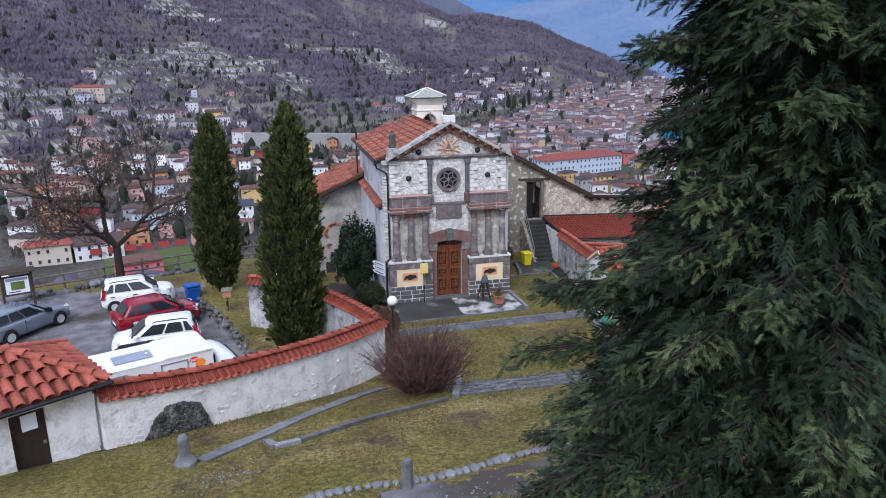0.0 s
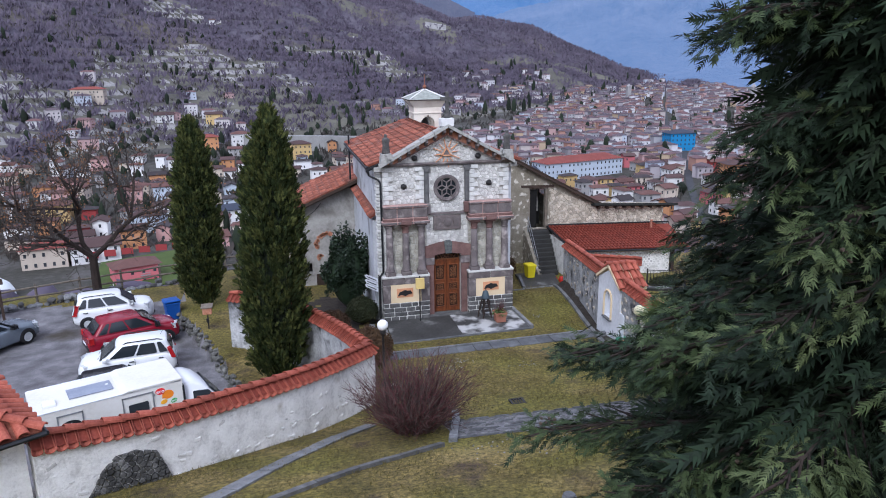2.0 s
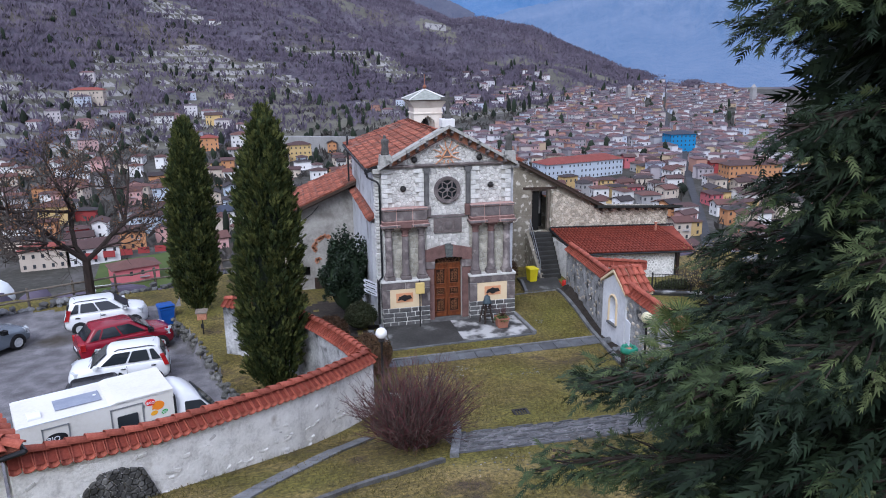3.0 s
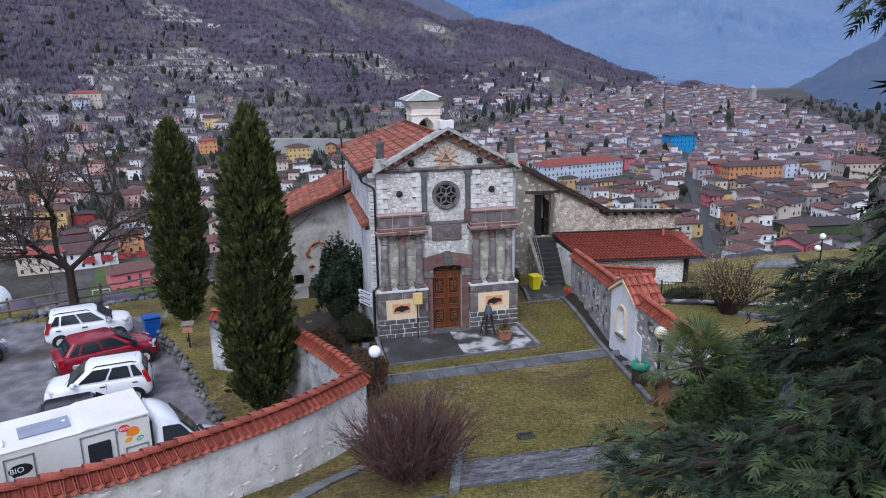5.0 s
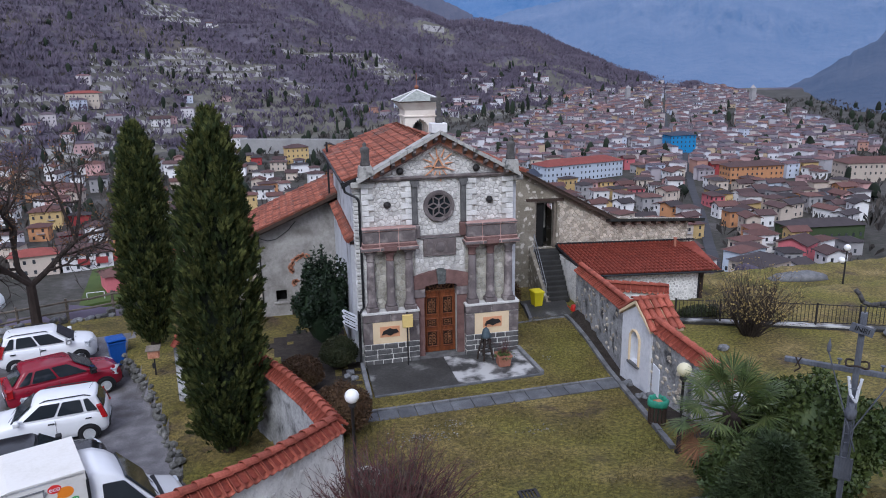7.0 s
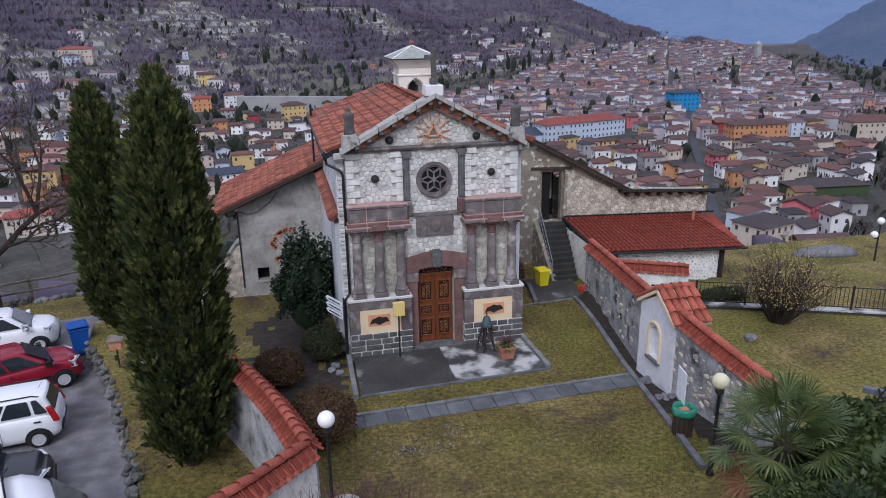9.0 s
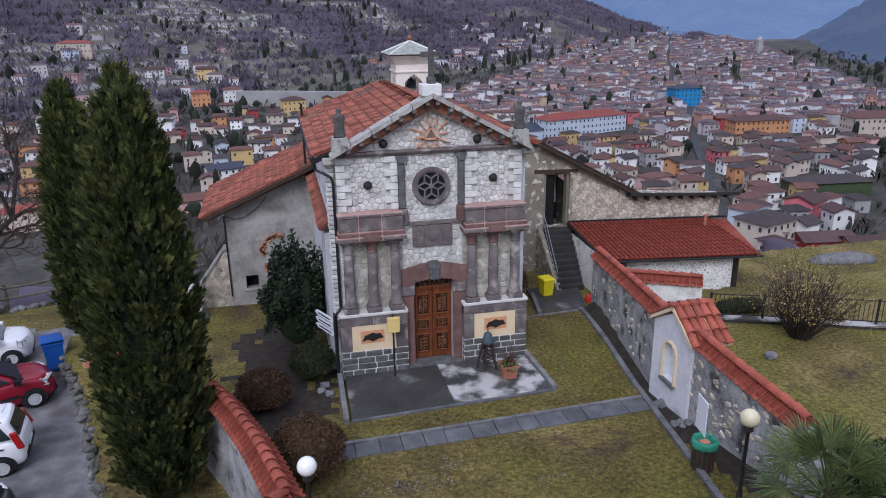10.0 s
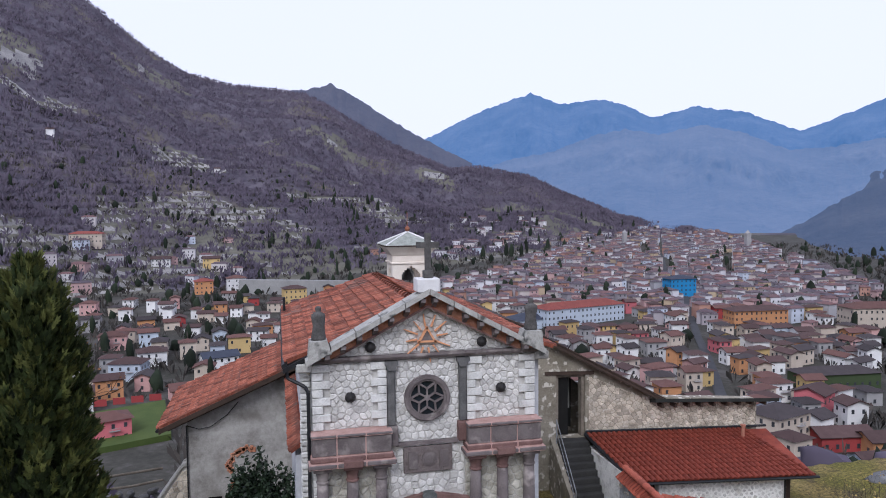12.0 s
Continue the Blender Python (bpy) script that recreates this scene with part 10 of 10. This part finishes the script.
bs = thing("bell_stand", (1.57, -0.94, 0.08), "old bell on rustic stand of crooked branches", "bell")
rr_ = random.Random(8)
for k in range(5):
    a = 2 * math.pi * k / 5 + 0.4
    bm = bmesh.new()
    p0 = Vector((1.57 + 0.34 * math.cos(a), -0.94 + 0.3 * math.sin(a), 0.06))
    p3 = Vector((1.57 + 0.13 * math.cos(a), -0.94 + 0.12 * math.sin(a), 0.98))
    pts = [p0.lerp(p3, t / 4) + Vector((rr_.uniform(-0.03, 0.03), rr_.uniform(-0.03, 0.03), 0)) for t in range(5)]
    path_tube(bm, pts, 0.035, 6)
    part("leg", bm, M["bark"], bs)
for z_, r_ in ((0.4, 0.27), (0.72, 0.2)):
    for k in range(5):
        bm = bmesh.new()
        a, b_ = 2 * math.pi * k / 5 + 0.4, 2 * math.pi * (k + 1) / 5 + 0.4
        tube(bm, (1.57 + r_ * math.cos(a), -0.94 + r_ * 0.9 * math.sin(a), z_), (1.57 + r_ * math.cos(b_), -0.94 + r_ * 0.9 * math.sin(b_), z_ + 0.05), 0.022, 0.02, 5)
        part("rung", bm, M["bark"], bs)
bm = bmesh.new()
lathe(bm, 1.57, -0.94, [(0.2, 0.96), (0.215, 0.99), (0.17, 1.08), (0.14, 1.2), (0.12, 1.28), (0.05, 1.33), (0.03, 1.36)], 18)
part("bell", bm, M["bell_metal"], bs, "grey-blue verdigris bell", True)
bm = bmesh.new()
box(bm, 1.56, 1.58, -0.95, -0.93, 1.34, 1.5)
box(bm, 1.53, 1.61, -0.948, -0.932, 1.42, 1.44)
part("small_cross", bm, M["iron"], bs)

pot = thing("flower_pot", (2.03, -1.7, 0.1), "square terracotta pot with straggly winter plant", "pot")
bm = bmesh.new()
loft(bm, [[(2.03 + sx * w, -1.7 + sy * w, z) for sx, sy in ((-1, -1), (1, -1), (1, 1), (-1, 1))] for w, z in ((0.21, 0.08), (0.25, 0.46), (0.28, 0.46), (0.28, 0.53), (0.25, 0.53), (0.24, 0.45))])
bevel(bm, 0.015)
part("pot", bm, M["terracotta"], pot)
prng = np.random.default_rng(3)
pp = np.array([[2.0, -1.75, 0.5]]) + prng.normal(size=(240, 3)) * np.array([0.15, 0.15, 0.07])
quads_part("leaf_mass", leaves(pp, 0.1, prng, 0.6, 0.5), M["palm"], pot, "pale green leaves", "stuff")
segs = [(np.array([2.05, -1.68, 0.45]), np.array([2.05, -1.68, 0.45]) + np.array([prng.normal() * 0.2, prng.normal() * 0.2, prng.uniform(0.4, 0.8)]), 0.008, 0.003) for _ in range(40)]
limbs_part("stem_mass", segs, M["red_twig"], pot, 3)

SIGN = Matrix.Translation((-3.28, -0.25, 0)) @ Matrix.Rotation(radians(116), 4, "Z")
sign_post = thing("sign_post", (-3.26, -0.24, 0.0), "thin black post carrying arrow signs", "post")
bm = bmesh.new()
tube(bm, (-3.26, -0.24, -0.1), (-3.26, -0.24, 2.25), 0.03, 0.03, 8)
part("pole", bm, M["iron"], sign_post)
for k, z in enumerate((1.56, 1.78, 2.0)):
    sg = thing("arrow_sign", (-3.3, -0.2, z), "white wooden arrow sign plank on a thin black post", "sign", "arrow signs")
    bm = bmesh.new()
    vs = prism(bm, [(0.0, z - 0.085), (0.95, z - 0.085), (1.08, z), (0.95, z + 0.085), (0.0, z + 0.085)], "y", 0.035, 0.065)
    bevel(bm, 0.006)
    bmesh.ops.transform(bm, matrix=SIGN, verts=bm.verts)
    part("plank", bm, M["paper"], sg)
    bm = bmesh.new()
    box(bm, 0.1, 0.85, 0.066, 0.072, z - 0.02, z + 0.02, SIGN)
    part("lettering_bar", bm, M["black_plastic"], sg, "dark bar of lettering")

# ---- statues: plain draped shapes ----
def draped(name, x, y, z0, h, mat, label, base=None, lean=0.0, turn=0.0, seed=1):
    rng_ = random.Random(seed)
    bm = bmesh.new()
    prof = [(0.20, 0.0), (0.205, 0.1), (0.175, 0.25), (0.165, 0.42), (0.18, 0.55), (0.2, 0.68), (0.19, 0.76), (0.11, 0.815), (0.065, 0.84), (0.085, 0.88), (0.09, 0.93), (0.06, 0.98), (0.015, 1.0)]
    rows = []
    for r, t in prof:
        ring = []
        for i in range(18):
            a = 2 * math.pi * i / 18
            fold = 1 + (0.09 * math.sin(a * 5 + t * 4) + 0.05 * math.sin(a * 9)) * (1 if t < 0.7 else 0.25)
            sx, sy = (1.0, 0.78)
            ring.append((x + r * h * sx * fold * math.cos(a + turn) + lean * t, y + r * h * sy * fold * math.sin(a + turn), z0 + h * t))
        rows.append(ring)
    loft(bm, rows)
    if base:
        box(bm, x - base, x + base, y - base, y + base, z0 - 0.16, z0 + 0.01)
    return whole(name, bm, mat, label, "statue", (x, y, z0), smooth=True)


draped("statue", -2.75, -0.2, 7.72, 0.85, M["statue"], "weathered grey draped stone statue on gable end", seed=2)
draped("statue", 2.75, -0.2, 7.72, 0.85, M["statue"], "weathered grey draped stone statue on opposite gable end", seed=3)
draped("garden_statue", -8.49, 7.86, near_z(-8.49, 7.86) + 0.45, 1.25, M["marble"], "white marble draped statue in garden by church", 0.3, seed=4)
bm = bmesh.new()
zst = near_z(-8.49, 7.86)
lathe(bm, -8.49, 7.86, [(0.6, zst - 0.1), (0.55, zst + 0.1), (0.42, zst + 0.2), (0.36, zst + 0.3)], 12, 0.05)
whole("stone_plinth", bm, M["ashlar"], "dark rough stone base under marble statue", "plinth", (-8.49, 7.86, zst))

# ---- tall wooden mission cross with tools ----
CB = Vector((4.72, -15.25, lawn_z(-15.25)))
mc = thing("wooden_cross", CB, "tall grey-painted wooden cross carrying carved passion tools", "cross")
arm_dir = Vector((0.72, -0.69, 0)).normalized()
m_c = Matrix.Translation(CB) @ Matrix.Rotation(math.atan2(arm_dir.y, arm_dir.x), 4, "Z")
TOPZ, ARMZ = 6.6 - CB.z, 5.42 - CB.z


def on_cross(name, bm, mat=M["wood_grey"], label="", smooth=False):
    set_down(bm, m_c)
    return part(name, bm, mat, mc, label, smooth)


bm = bmesh.new()
box(bm, -0.055, 0.055, -0.055, 0.055, -0.3, TOPZ)
bevel(bm, 0.012)
on_cross("upright", bm)
bm = bmesh.new()
box(bm, -1.25, 1.25, -0.05, 0.05, ARMZ - 0.05, ARMZ + 0.05)
bevel(bm, 0.012)
on_cross("arm", bm)
bm = bmesh.new()
box(bm, -0.2, 0.2, -0.13, -0.1, TOPZ - 0.4, TOPZ - 0.22)
bevel(bm, 0.006)
set_down(bm, Matrix.Translation((0, 0, TOPZ - 0.3)) @ Matrix.Rotation(radians(12), 4, "Y") @ Matrix.Translation((0, 0, 0.3 - TOPZ)))
plate = on_cross("name_plate", bm)
bm = bmesh.new()
box(bm, -0.16, 0.16, -0.105, -0.085, 0.85, 1.35)
bevel(bm, 0.01)
on_cross("offering_box", bm)
# ladder
for sx in (-0.075, 0.075):
    bm = bmesh.new()
    tube(bm, (sx, -0.15, 1.35), (sx, -0.13, 3.0), 0.016, 0.014, 6)
    on_cross("ladder_rail", bm)
for k in range(8):
    bm = bmesh.new()
    tube(bm, (-0.075, -0.145, 1.5 + 0.19 * k), (0.075, -0.145, 1.5 + 0.19 * k), 0.01, 0.01, 5)
    on_cross("ladder_rung", bm)
# lance with its blade, and rod with sponge
bm = bmesh.new()
tube(bm, (0.15, -0.16, 1.55), (-0.5, -0.14, ARMZ + 0.35), 0.015, 0.013, 6)
lathe(bm, -0.5, -0.14, [(0.004, ARMZ + 0.3), (0.04, ARMZ + 0.38), (0.035, ARMZ + 0.48), (0.003, ARMZ + 0.62)], 6)
on_cross("lance", bm)
bm = bmesh.new()
tube(bm, (0.02, -0.17, 1.9), (0.78, -0.15, ARMZ + 0.42), 0.015, 0.013, 6)
rod = on_cross("sponge_rod", bm)
bm = bmesh.new()
for v in bmesh.ops.create_uvsphere(bm, u_segments=12, v_segments=8, radius=0.095)["verts"]:
    v.co = Vector((v.co.x * 1.15, v.co.y, v.co.z * 0.9)) + Vector((0.8, -0.15, ARMZ + 0.47))
on_cross("sponge", bm, M["statue"], "", True)
# cock on the top: body, neck and tail in one mesh
bm = bmesh.new()
path_tube(bm, [(-0.2, 0, TOPZ + 0.42), (-0.12, 0, TOPZ + 0.34), (-0.05, 0, TOPZ + 0.2), (0.08, 0, TOPZ + 0.16), (0.22, 0, TOPZ + 0.2), (0.4, 0, TOPZ + 0.26), (0.5, 0, TOPZ + 0.2)], 0.045, 7)
path_tube(bm, [(0.2, 0, TOPZ + 0.2), (0.36, 0, TOPZ + 0.16), (0.46, 0, TOPZ + 0.1)], 0.03, 6)
tube(bm, (0, 0, TOPZ - 0.02), (0.02, 0, TOPZ + 0.16), 0.014, 0.014, 5)
on_cross("carved_cock", bm, M["statue"], "", True)
# crown of thorns, rope knots and nails
bm = bmesh.new()
for k in range(16):
    a, b_ = 2 * math.pi * k / 16, 2 * math.pi * (k + 1) / 16
    tube(bm, (0.2 * math.cos(a), 0.2 * math.sin(a), ARMZ + 0.14 + 0.03 * math.sin(3 * a)), (0.2 * math.cos(b_), 0.2 * math.sin(b_), ARMZ + 0.14 + 0.03 * math.sin(3 * b_)), 0.02, 0.02, 5)
on_cross("thorn_crown", bm, M["bark"])
bm = bmesh.new()
path_tube(bm, [(-0.11, -0.12, ARMZ - 0.1), (-0.05, -0.13, ARMZ - 0.45), (0.06, -0.13, ARMZ - 0.6), (0.08, -0.13, ARMZ - 0.3), (0.11, -0.12, ARMZ - 0.1)], 0.03, 6)
on_cross("hanging_cloth", bm, M["paper"])
bm = bmesh.new()
lathe(bm, 0, -0.12, [(0.03, ARMZ - 1.0), (0.1, ARMZ - 0.92), (0.11, ARMZ - 0.78), (0.06, ARMZ - 0.7), (0.07, ARMZ - 0.64)], 10)
on_cross("carved_jug", bm, M["wood_grey"], "", True)
for x_, drop in ((-1.0, 0.2), (1.0, 0.32), (1.18, 0.2)):
    bm = bmesh.new()
    path_tube(bm, [(x_ - 0.05, -0.1, ARMZ + 0.1), (x_ + 0.05, -0.105, ARMZ - 0.1), (x_ - 0.05, -0.11, ARMZ - drop)], 0.016, 5)
    path_tube(bm, [(x_ + 0.05, -0.1, ARMZ + 0.12), (x_ - 0.04, -0.105, ARMZ - 0.08)], 0.014, 5)
    on_cross("carved_tool", bm, M["bark"])
for x_ in (-0.3, 0.42, 0.5):
    bm = bmesh.new()
    lathe(bm, x_, 0, [(0.02, ARMZ + 0.08), (0.018, ARMZ + 0.16), (0.045, ARMZ + 0.165), (0.045, ARMZ + 0.19)], 8)
    on_cross("carved_nail", bm)
bm = bmesh.new()
path_tube(bm, [(0.8, -0.1, ARMZ - 0.1), (0.95, -0.12, ARMZ - 0.5), (0.92, -0.12, ARMZ - 1.2), (0.8, -0.12, ARMZ - 2.0)], 0.009, 5)
on_cross("rope", bm, M["fence_wood"])
words("lettering", "INRI", 0.14, m_c @ Matrix.Translation((0.0, -0.14, TOPZ - 0.31)) @ Matrix.Rotation(radians(12), 4, "Y") @ Matrix.Rotation(radians(90), 4, "X"), plate, M["black_plastic"])


# ---- iron railing on its low wall ----
RAIL = [(10.4, 0.2), (14.0, -1.2), (17.2, -2.6), (21.0, -4.4), (26.0, -6.8)]
lw = thing("garden_wall", (14.0, -1.2, 0.2), "low dark concrete wall under garden railing", "wall")
for a, b_ in zip(RAIL, RAIL[1:]):
    bm = bmesh.new()
    va, vb = Vector((*a, 0)), Vector((*b_, 0))
    d = (vb - va).normalized()
    n_ = Vector((-d.y, d.x, 0)) * 0.14
    loft(bm, [[((p + n_ * s).x, (p + n_ * s).y, z) for s, z in ((-1, near_z(p.x, p.y) - 0.5), (1, near_z(p.x, p.y) - 0.5), (1, 0.36), (-1, 0.36))] for p in (va, vb)])
    part("wall_length", bm, M["steps"], lw)
    bm = bmesh.new()
    n_ = n_ * 1.25
    loft(bm, [[((p + n_ * s).x, (p + n_ * s).y, z) for s, z in ((-1, 0.362), (1, 0.362), (1, 0.42), (-1, 0.42))] for p in (va, vb)])
    part("coping", bm, M["concrete"], lw, "pale coping slab")
ir = thing("iron_railing", (14.0, -1.2, 0.42), "black iron railing with square posts along garden", "railing")
for a, b_ in zip(RAIL, RAIL[1:]):
    va, vb = Vector((*a, 0)), Vector((*b_, 0))
    L_ = (vb - va).length
    for z_ in (0.52, 1.3):
        bm = bmesh.new()
        tube(bm, va + Vector((0, 0, z_)), vb + Vector((0, 0, z_)), 0.022, 0.022, 4)
        part("rail", bm, M["iron"], ir)
bar_bm = bmesh.new()
tube(bar_bm, (0, 0, 0.5), (0, 0, 1.3), 0.012, 0.012, 4)
bar_me = mesh_from("bar", bar_bm, M["iron"])
post_bm = bmesh.new()
box(post_bm, -0.03, 0.03, -0.03, 0.03, 0.4, 1.38)
post_me = mesh_from("post", post_bm, M["iron"])
count = 0
for a, b_ in zip(RAIL, RAIL[1:]):
    va, vb = Vector((*a, 0)), Vector((*b_, 0))
    L_ = (vb - va).length
    n_ = int(L_ / 0.15)
    for k in range(n_):
        p = va.lerp(vb, k / n_)
        if k % 12 == 0:
            piece("post", post_me, ir, (p.x, p.y, 0))
        elif count < 290:
            piece("bar", bar_me, ir, (p.x, p.y, 0))
            count += 1

# ---- rustic fence round the lot ----
FENCE = [(-27, 6.6), (-24, 7.9), (-20.6, 9.6), (-18.6, 10.45), (-14.65, 12.05), (-11, 13.1), (-8.6, 13.7)]
wf = thing("wooden_fence", (-18.6, 10.45, lot_z(10)), "rustic two-rail fence of grey round poles", "fence")
rr_ = random.Random(4)
for a, b_ in zip(FENCE, FENCE[1:]):
    va, vb = Vector((*a, 0)), Vector((*b_, 0))
    n_ = max(1, round((vb - va).length / 2.0))
    for k in range(n_):
        p, q = va.lerp(vb, k / n_), va.lerp(vb, (k + 1) / n_)
        zp, zq = lot_z(p.y), lot_z(q.y)
        bm = bmesh.new()
        tube(bm, (p.x, p.y, zp - 0.4), (p.x + rr_.uniform(-0.04, 0.04), p.y, zp + 1.15), 0.075, 0.065, 8)
        part("post", bm, M["fence_wood"], wf)
        for h in (0.5, 1.0):
            bm = bmesh.new()
            mid = (p + q) / 2 + Vector((rr_.uniform(-0.03, 0.03), rr_.uniform(-0.03, 0.03), (zp + zq) / 2 + h + rr_.uniform(-0.05, 0.03)))
            path_tube(bm, [(p.x, p.y - 0.07, zp + h), mid + Vector((0, -0.07, 0)), (q.x, q.y - 0.07, zq + h)], 0.055, 7)
            part("rail", bm, M["fence_wood"], wf)
kerb_row = thing("stone_row", (-18.6, 10.2, lot_z(10)), "row of rough grey stones at foot of fence", "stones")
stone_bms = []
for k in range(4):
    bm = bmesh.new()
    for v in bmesh.ops.create_icosphere(bm, subdivisions=1, radius=0.24)["verts"]:
        v.co = Vector((v.co.x * 1.25, v.co.y * 0.8, v.co.z * 0.75)) * rr_.uniform(0.8, 1.15)
    stone_bms.append(mesh_from("stone", bm, M["pale_stone"] if k % 2 else M["ashlar"]))
for a, b_ in zip(FENCE[1:], FENCE[2:]):
    va, vb = Vector((*a, 0)), Vector((*b_, 0))
    n_ = int((vb - va).length / 0.36)
    for k in range(n_):
        for lift in (0.02, 0.26):
            if lift > 0.1 and rr_.random() < 0.45:
                continue
            p = va.lerp(vb, (k + rr_.random() * 0.4) / n_) + Vector((rr_.uniform(-0.1, 0.1), -0.42 + rr_.uniform(-0.12, 0.12), 0))
            piece("stone", stone_bms[rr_.randrange(4)], kerb_row, (p.x, p.y, lot_z(p.y) + lift), Matrix.Rotation(rr_.uniform(0, 6.28), 4, "Z"))

# ---- information board, bird box ----
ib = thing("information_board", (-22.1, 6.9, lot_z(6.9)), "wooden information board with map under small roof", "sign")
zi = lot_z(6.9)
m_i = Matrix.Translation((-22.1, 6.9, zi)) @ Matrix.Rotation(radians(22), 4, "Z")
for sx in (-0.7, 0.7):
    bm = bmesh.new()
    box(bm, sx - 0.06, sx + 0.06, -0.06, 0.06, -0.3, 2.05)
    bevel(bm, 0.008)
    set_down(bm, m_i)
    part("post", bm, M["timber"], ib)
bm = bmesh.new()
box(bm, -0.66, 0.66, -0.05, 0.0, 0.75, 1.85)
bevel(bm, 0.008)
set_down(bm, m_i)
part("back_board", bm, M["timber"], ib)
for nm, x0, x1, z0, z1, mat in (("map_sheet", -0.55, 0.55, 0.85, 1.75, "paper"), ("green_map_area", -0.3, 0.35, 1.05, 1.5, "palm"), ("blue_map_area", -0.5, 0.5, 1.55, 1.7, "solar"), ("lettering_bar", -0.45, 0.1, 0.92, 0.97, "black_plastic")):
    bm = bmesh.new()
    yq = -0.056 if nm == "map_sheet" else -0.062
    box(bm, x0, x1, yq, -0.05, z0, z1)
    set_down(bm, m_i)
    part(nm, bm, M[mat], ib)
bm = bmesh.new()
prism(bm, [(-0.35, 2.0), (0, 2.16), (0.35, 2.0), (0.35, 2.06), (0, 2.22), (-0.35, 2.06)], "x", -0.9, 0.9)
set_down(bm, m_i)
part("board_roof", bm, M["timber"], ib)

bh = thing("bird_box", (-11.0, 1.6, -0.25), "small wooden bird feeder box on black post", "bird box")
bm = bmesh.new()
tube(bm, (-11.0, 1.6, -0.5), (-11.0, 1.6, 0.5), 0.03, 0.03, 7)
part("post", bm, M["iron"], bh)
bm = bmesh.new()
box(bm, -11.2, -10.8, 1.45, 1.75, 0.48, 0.8)
bevel(bm, 0.012)
part("box", bm, M["brown"], bh)
bm = bmesh.new()
prism(bm, [(1.38, 0.8), (1.82, 0.86), (1.82, 0.9), (1.38, 0.84)], "x", -11.26, -10.74)
part("lid", bm, M["fence_wood"], bh, "pale slanting lid")
bm = bmesh.new()
box(bm, -11.06, -10.94, 1.4, 1.46, 0.1, 0.3)
part("bracket", bm, M["black_plastic"], bh)

# ---- small scattered things ----
rr_ = random.Random(9)
for x, y, r in ((5.7, -4.6, 0.17), (5.95, -4.45, 0.13), (5.5, -5.8, 0.12), (5.72, -5.72, 0.1), (5.9, -5.85, 0.12), (5.66, -5.95, 0.08), (-3.7, -0.6, 0.15), (-3.85, -0.95, 0.12), (-3.6, -1.25, 0.14), (10.6, -3.0, 0.2), (17.9, -3.6, 0.3)):
    bm = bmesh.new()
    for v in bmesh.ops.create_icosphere(bm, subdivisions=2, radius=r)["verts"]:
        v.co = Vector((v.co.x * 1.2, v.co.y, v.co.z * 0.75)) * (1 + 0.22 * math.sin(v.co.x * 23 + r * 50) * math.cos(v.co.y * 19 + v.co.z * 17))
        v.co += Vector((x, y, near_z(x, y) + r * 0.45))
    whole("loose_stone", bm, M["pale_stone"], "pale rough stone lying in dark soil bed" if x > 5 else "pale rough stone lying beside church forecourt", "stone", (x, y, near_z(x, y)), "loose stones")

can = thing("watering_can", (7.4, 4.06, near_z(7.4, 4.06)), "small red enamel can by rubble wall", "can")
bm = bmesh.new()
zc_ = near_z(7.4, 4.06)
lathe(bm, 7.4, 4.06, [(0.13, zc_), (0.14, zc_ + 0.03), (0.13, zc_ + 0.26), (0.1, zc_ + 0.3)], 14)
part("can_body", bm, M["red_item"], can, "", True)
bm = bmesh.new()
tube(bm, (7.28, 4.06, zc_ + 0.08), (7.08, 4.06, zc_ + 0.3), 0.025, 0.018, 6)
part("spout", bm, M["red_item"], can)

bm = bmesh.new()
rows = []
for x, hh, w in ((19.4, 0.15, 0.2), (20.0, 0.35, 0.5), (20.8, 0.45, 0.6), (21.6, 0.5, 0.6), (22.4, 0.3, 0.4)):
    rows.append([(x, 5.6 - 0.15 * (x - 20.9) + w * math.cos(a) + 0.04 * math.sin(x * 9 + a * 5), near_z(20, 5) - 0.05 + hh * max(0, math.sin(a)) ** 0.8) for a in [math.pi * i / 8 for i in range(9)]])
loft(bm, rows)
whole("tarpaulin_cover", bm, M["kerb"], "pale tarpaulin over something long in far garden", "tarpaulin", (20.9, 5.6, near_z(20, 5)), smooth=True)

dg = thing("drain_grate", (-0.5, -11.5, lawn_z(-11.5)), "small dark metal grate lying in lawn", "grate")
zg = lawn_z(-11.5) + 0.02
for k in range(5):
    bm = bmesh.new()
    box(bm, -0.68 + 0.09 * k, -0.64 + 0.09 * k, -11.65, -11.35, zg, zg + 0.03)
    part("bar", bm, M["iron"], dg)
bm = bmesh.new()
for x0, x1, y0, y1 in ((-0.72, -0.24, -11.69, -11.65), (-0.72, -0.24, -11.35, -11.31), (-0.72, -0.68, -11.65, -11.35), (-0.28, -0.24, -11.65, -11.35)):
    box(bm, x0, x1, y0, y1, zg - 0.02, zg + 0.035)
part("frame", bm, M["iron"], dg)
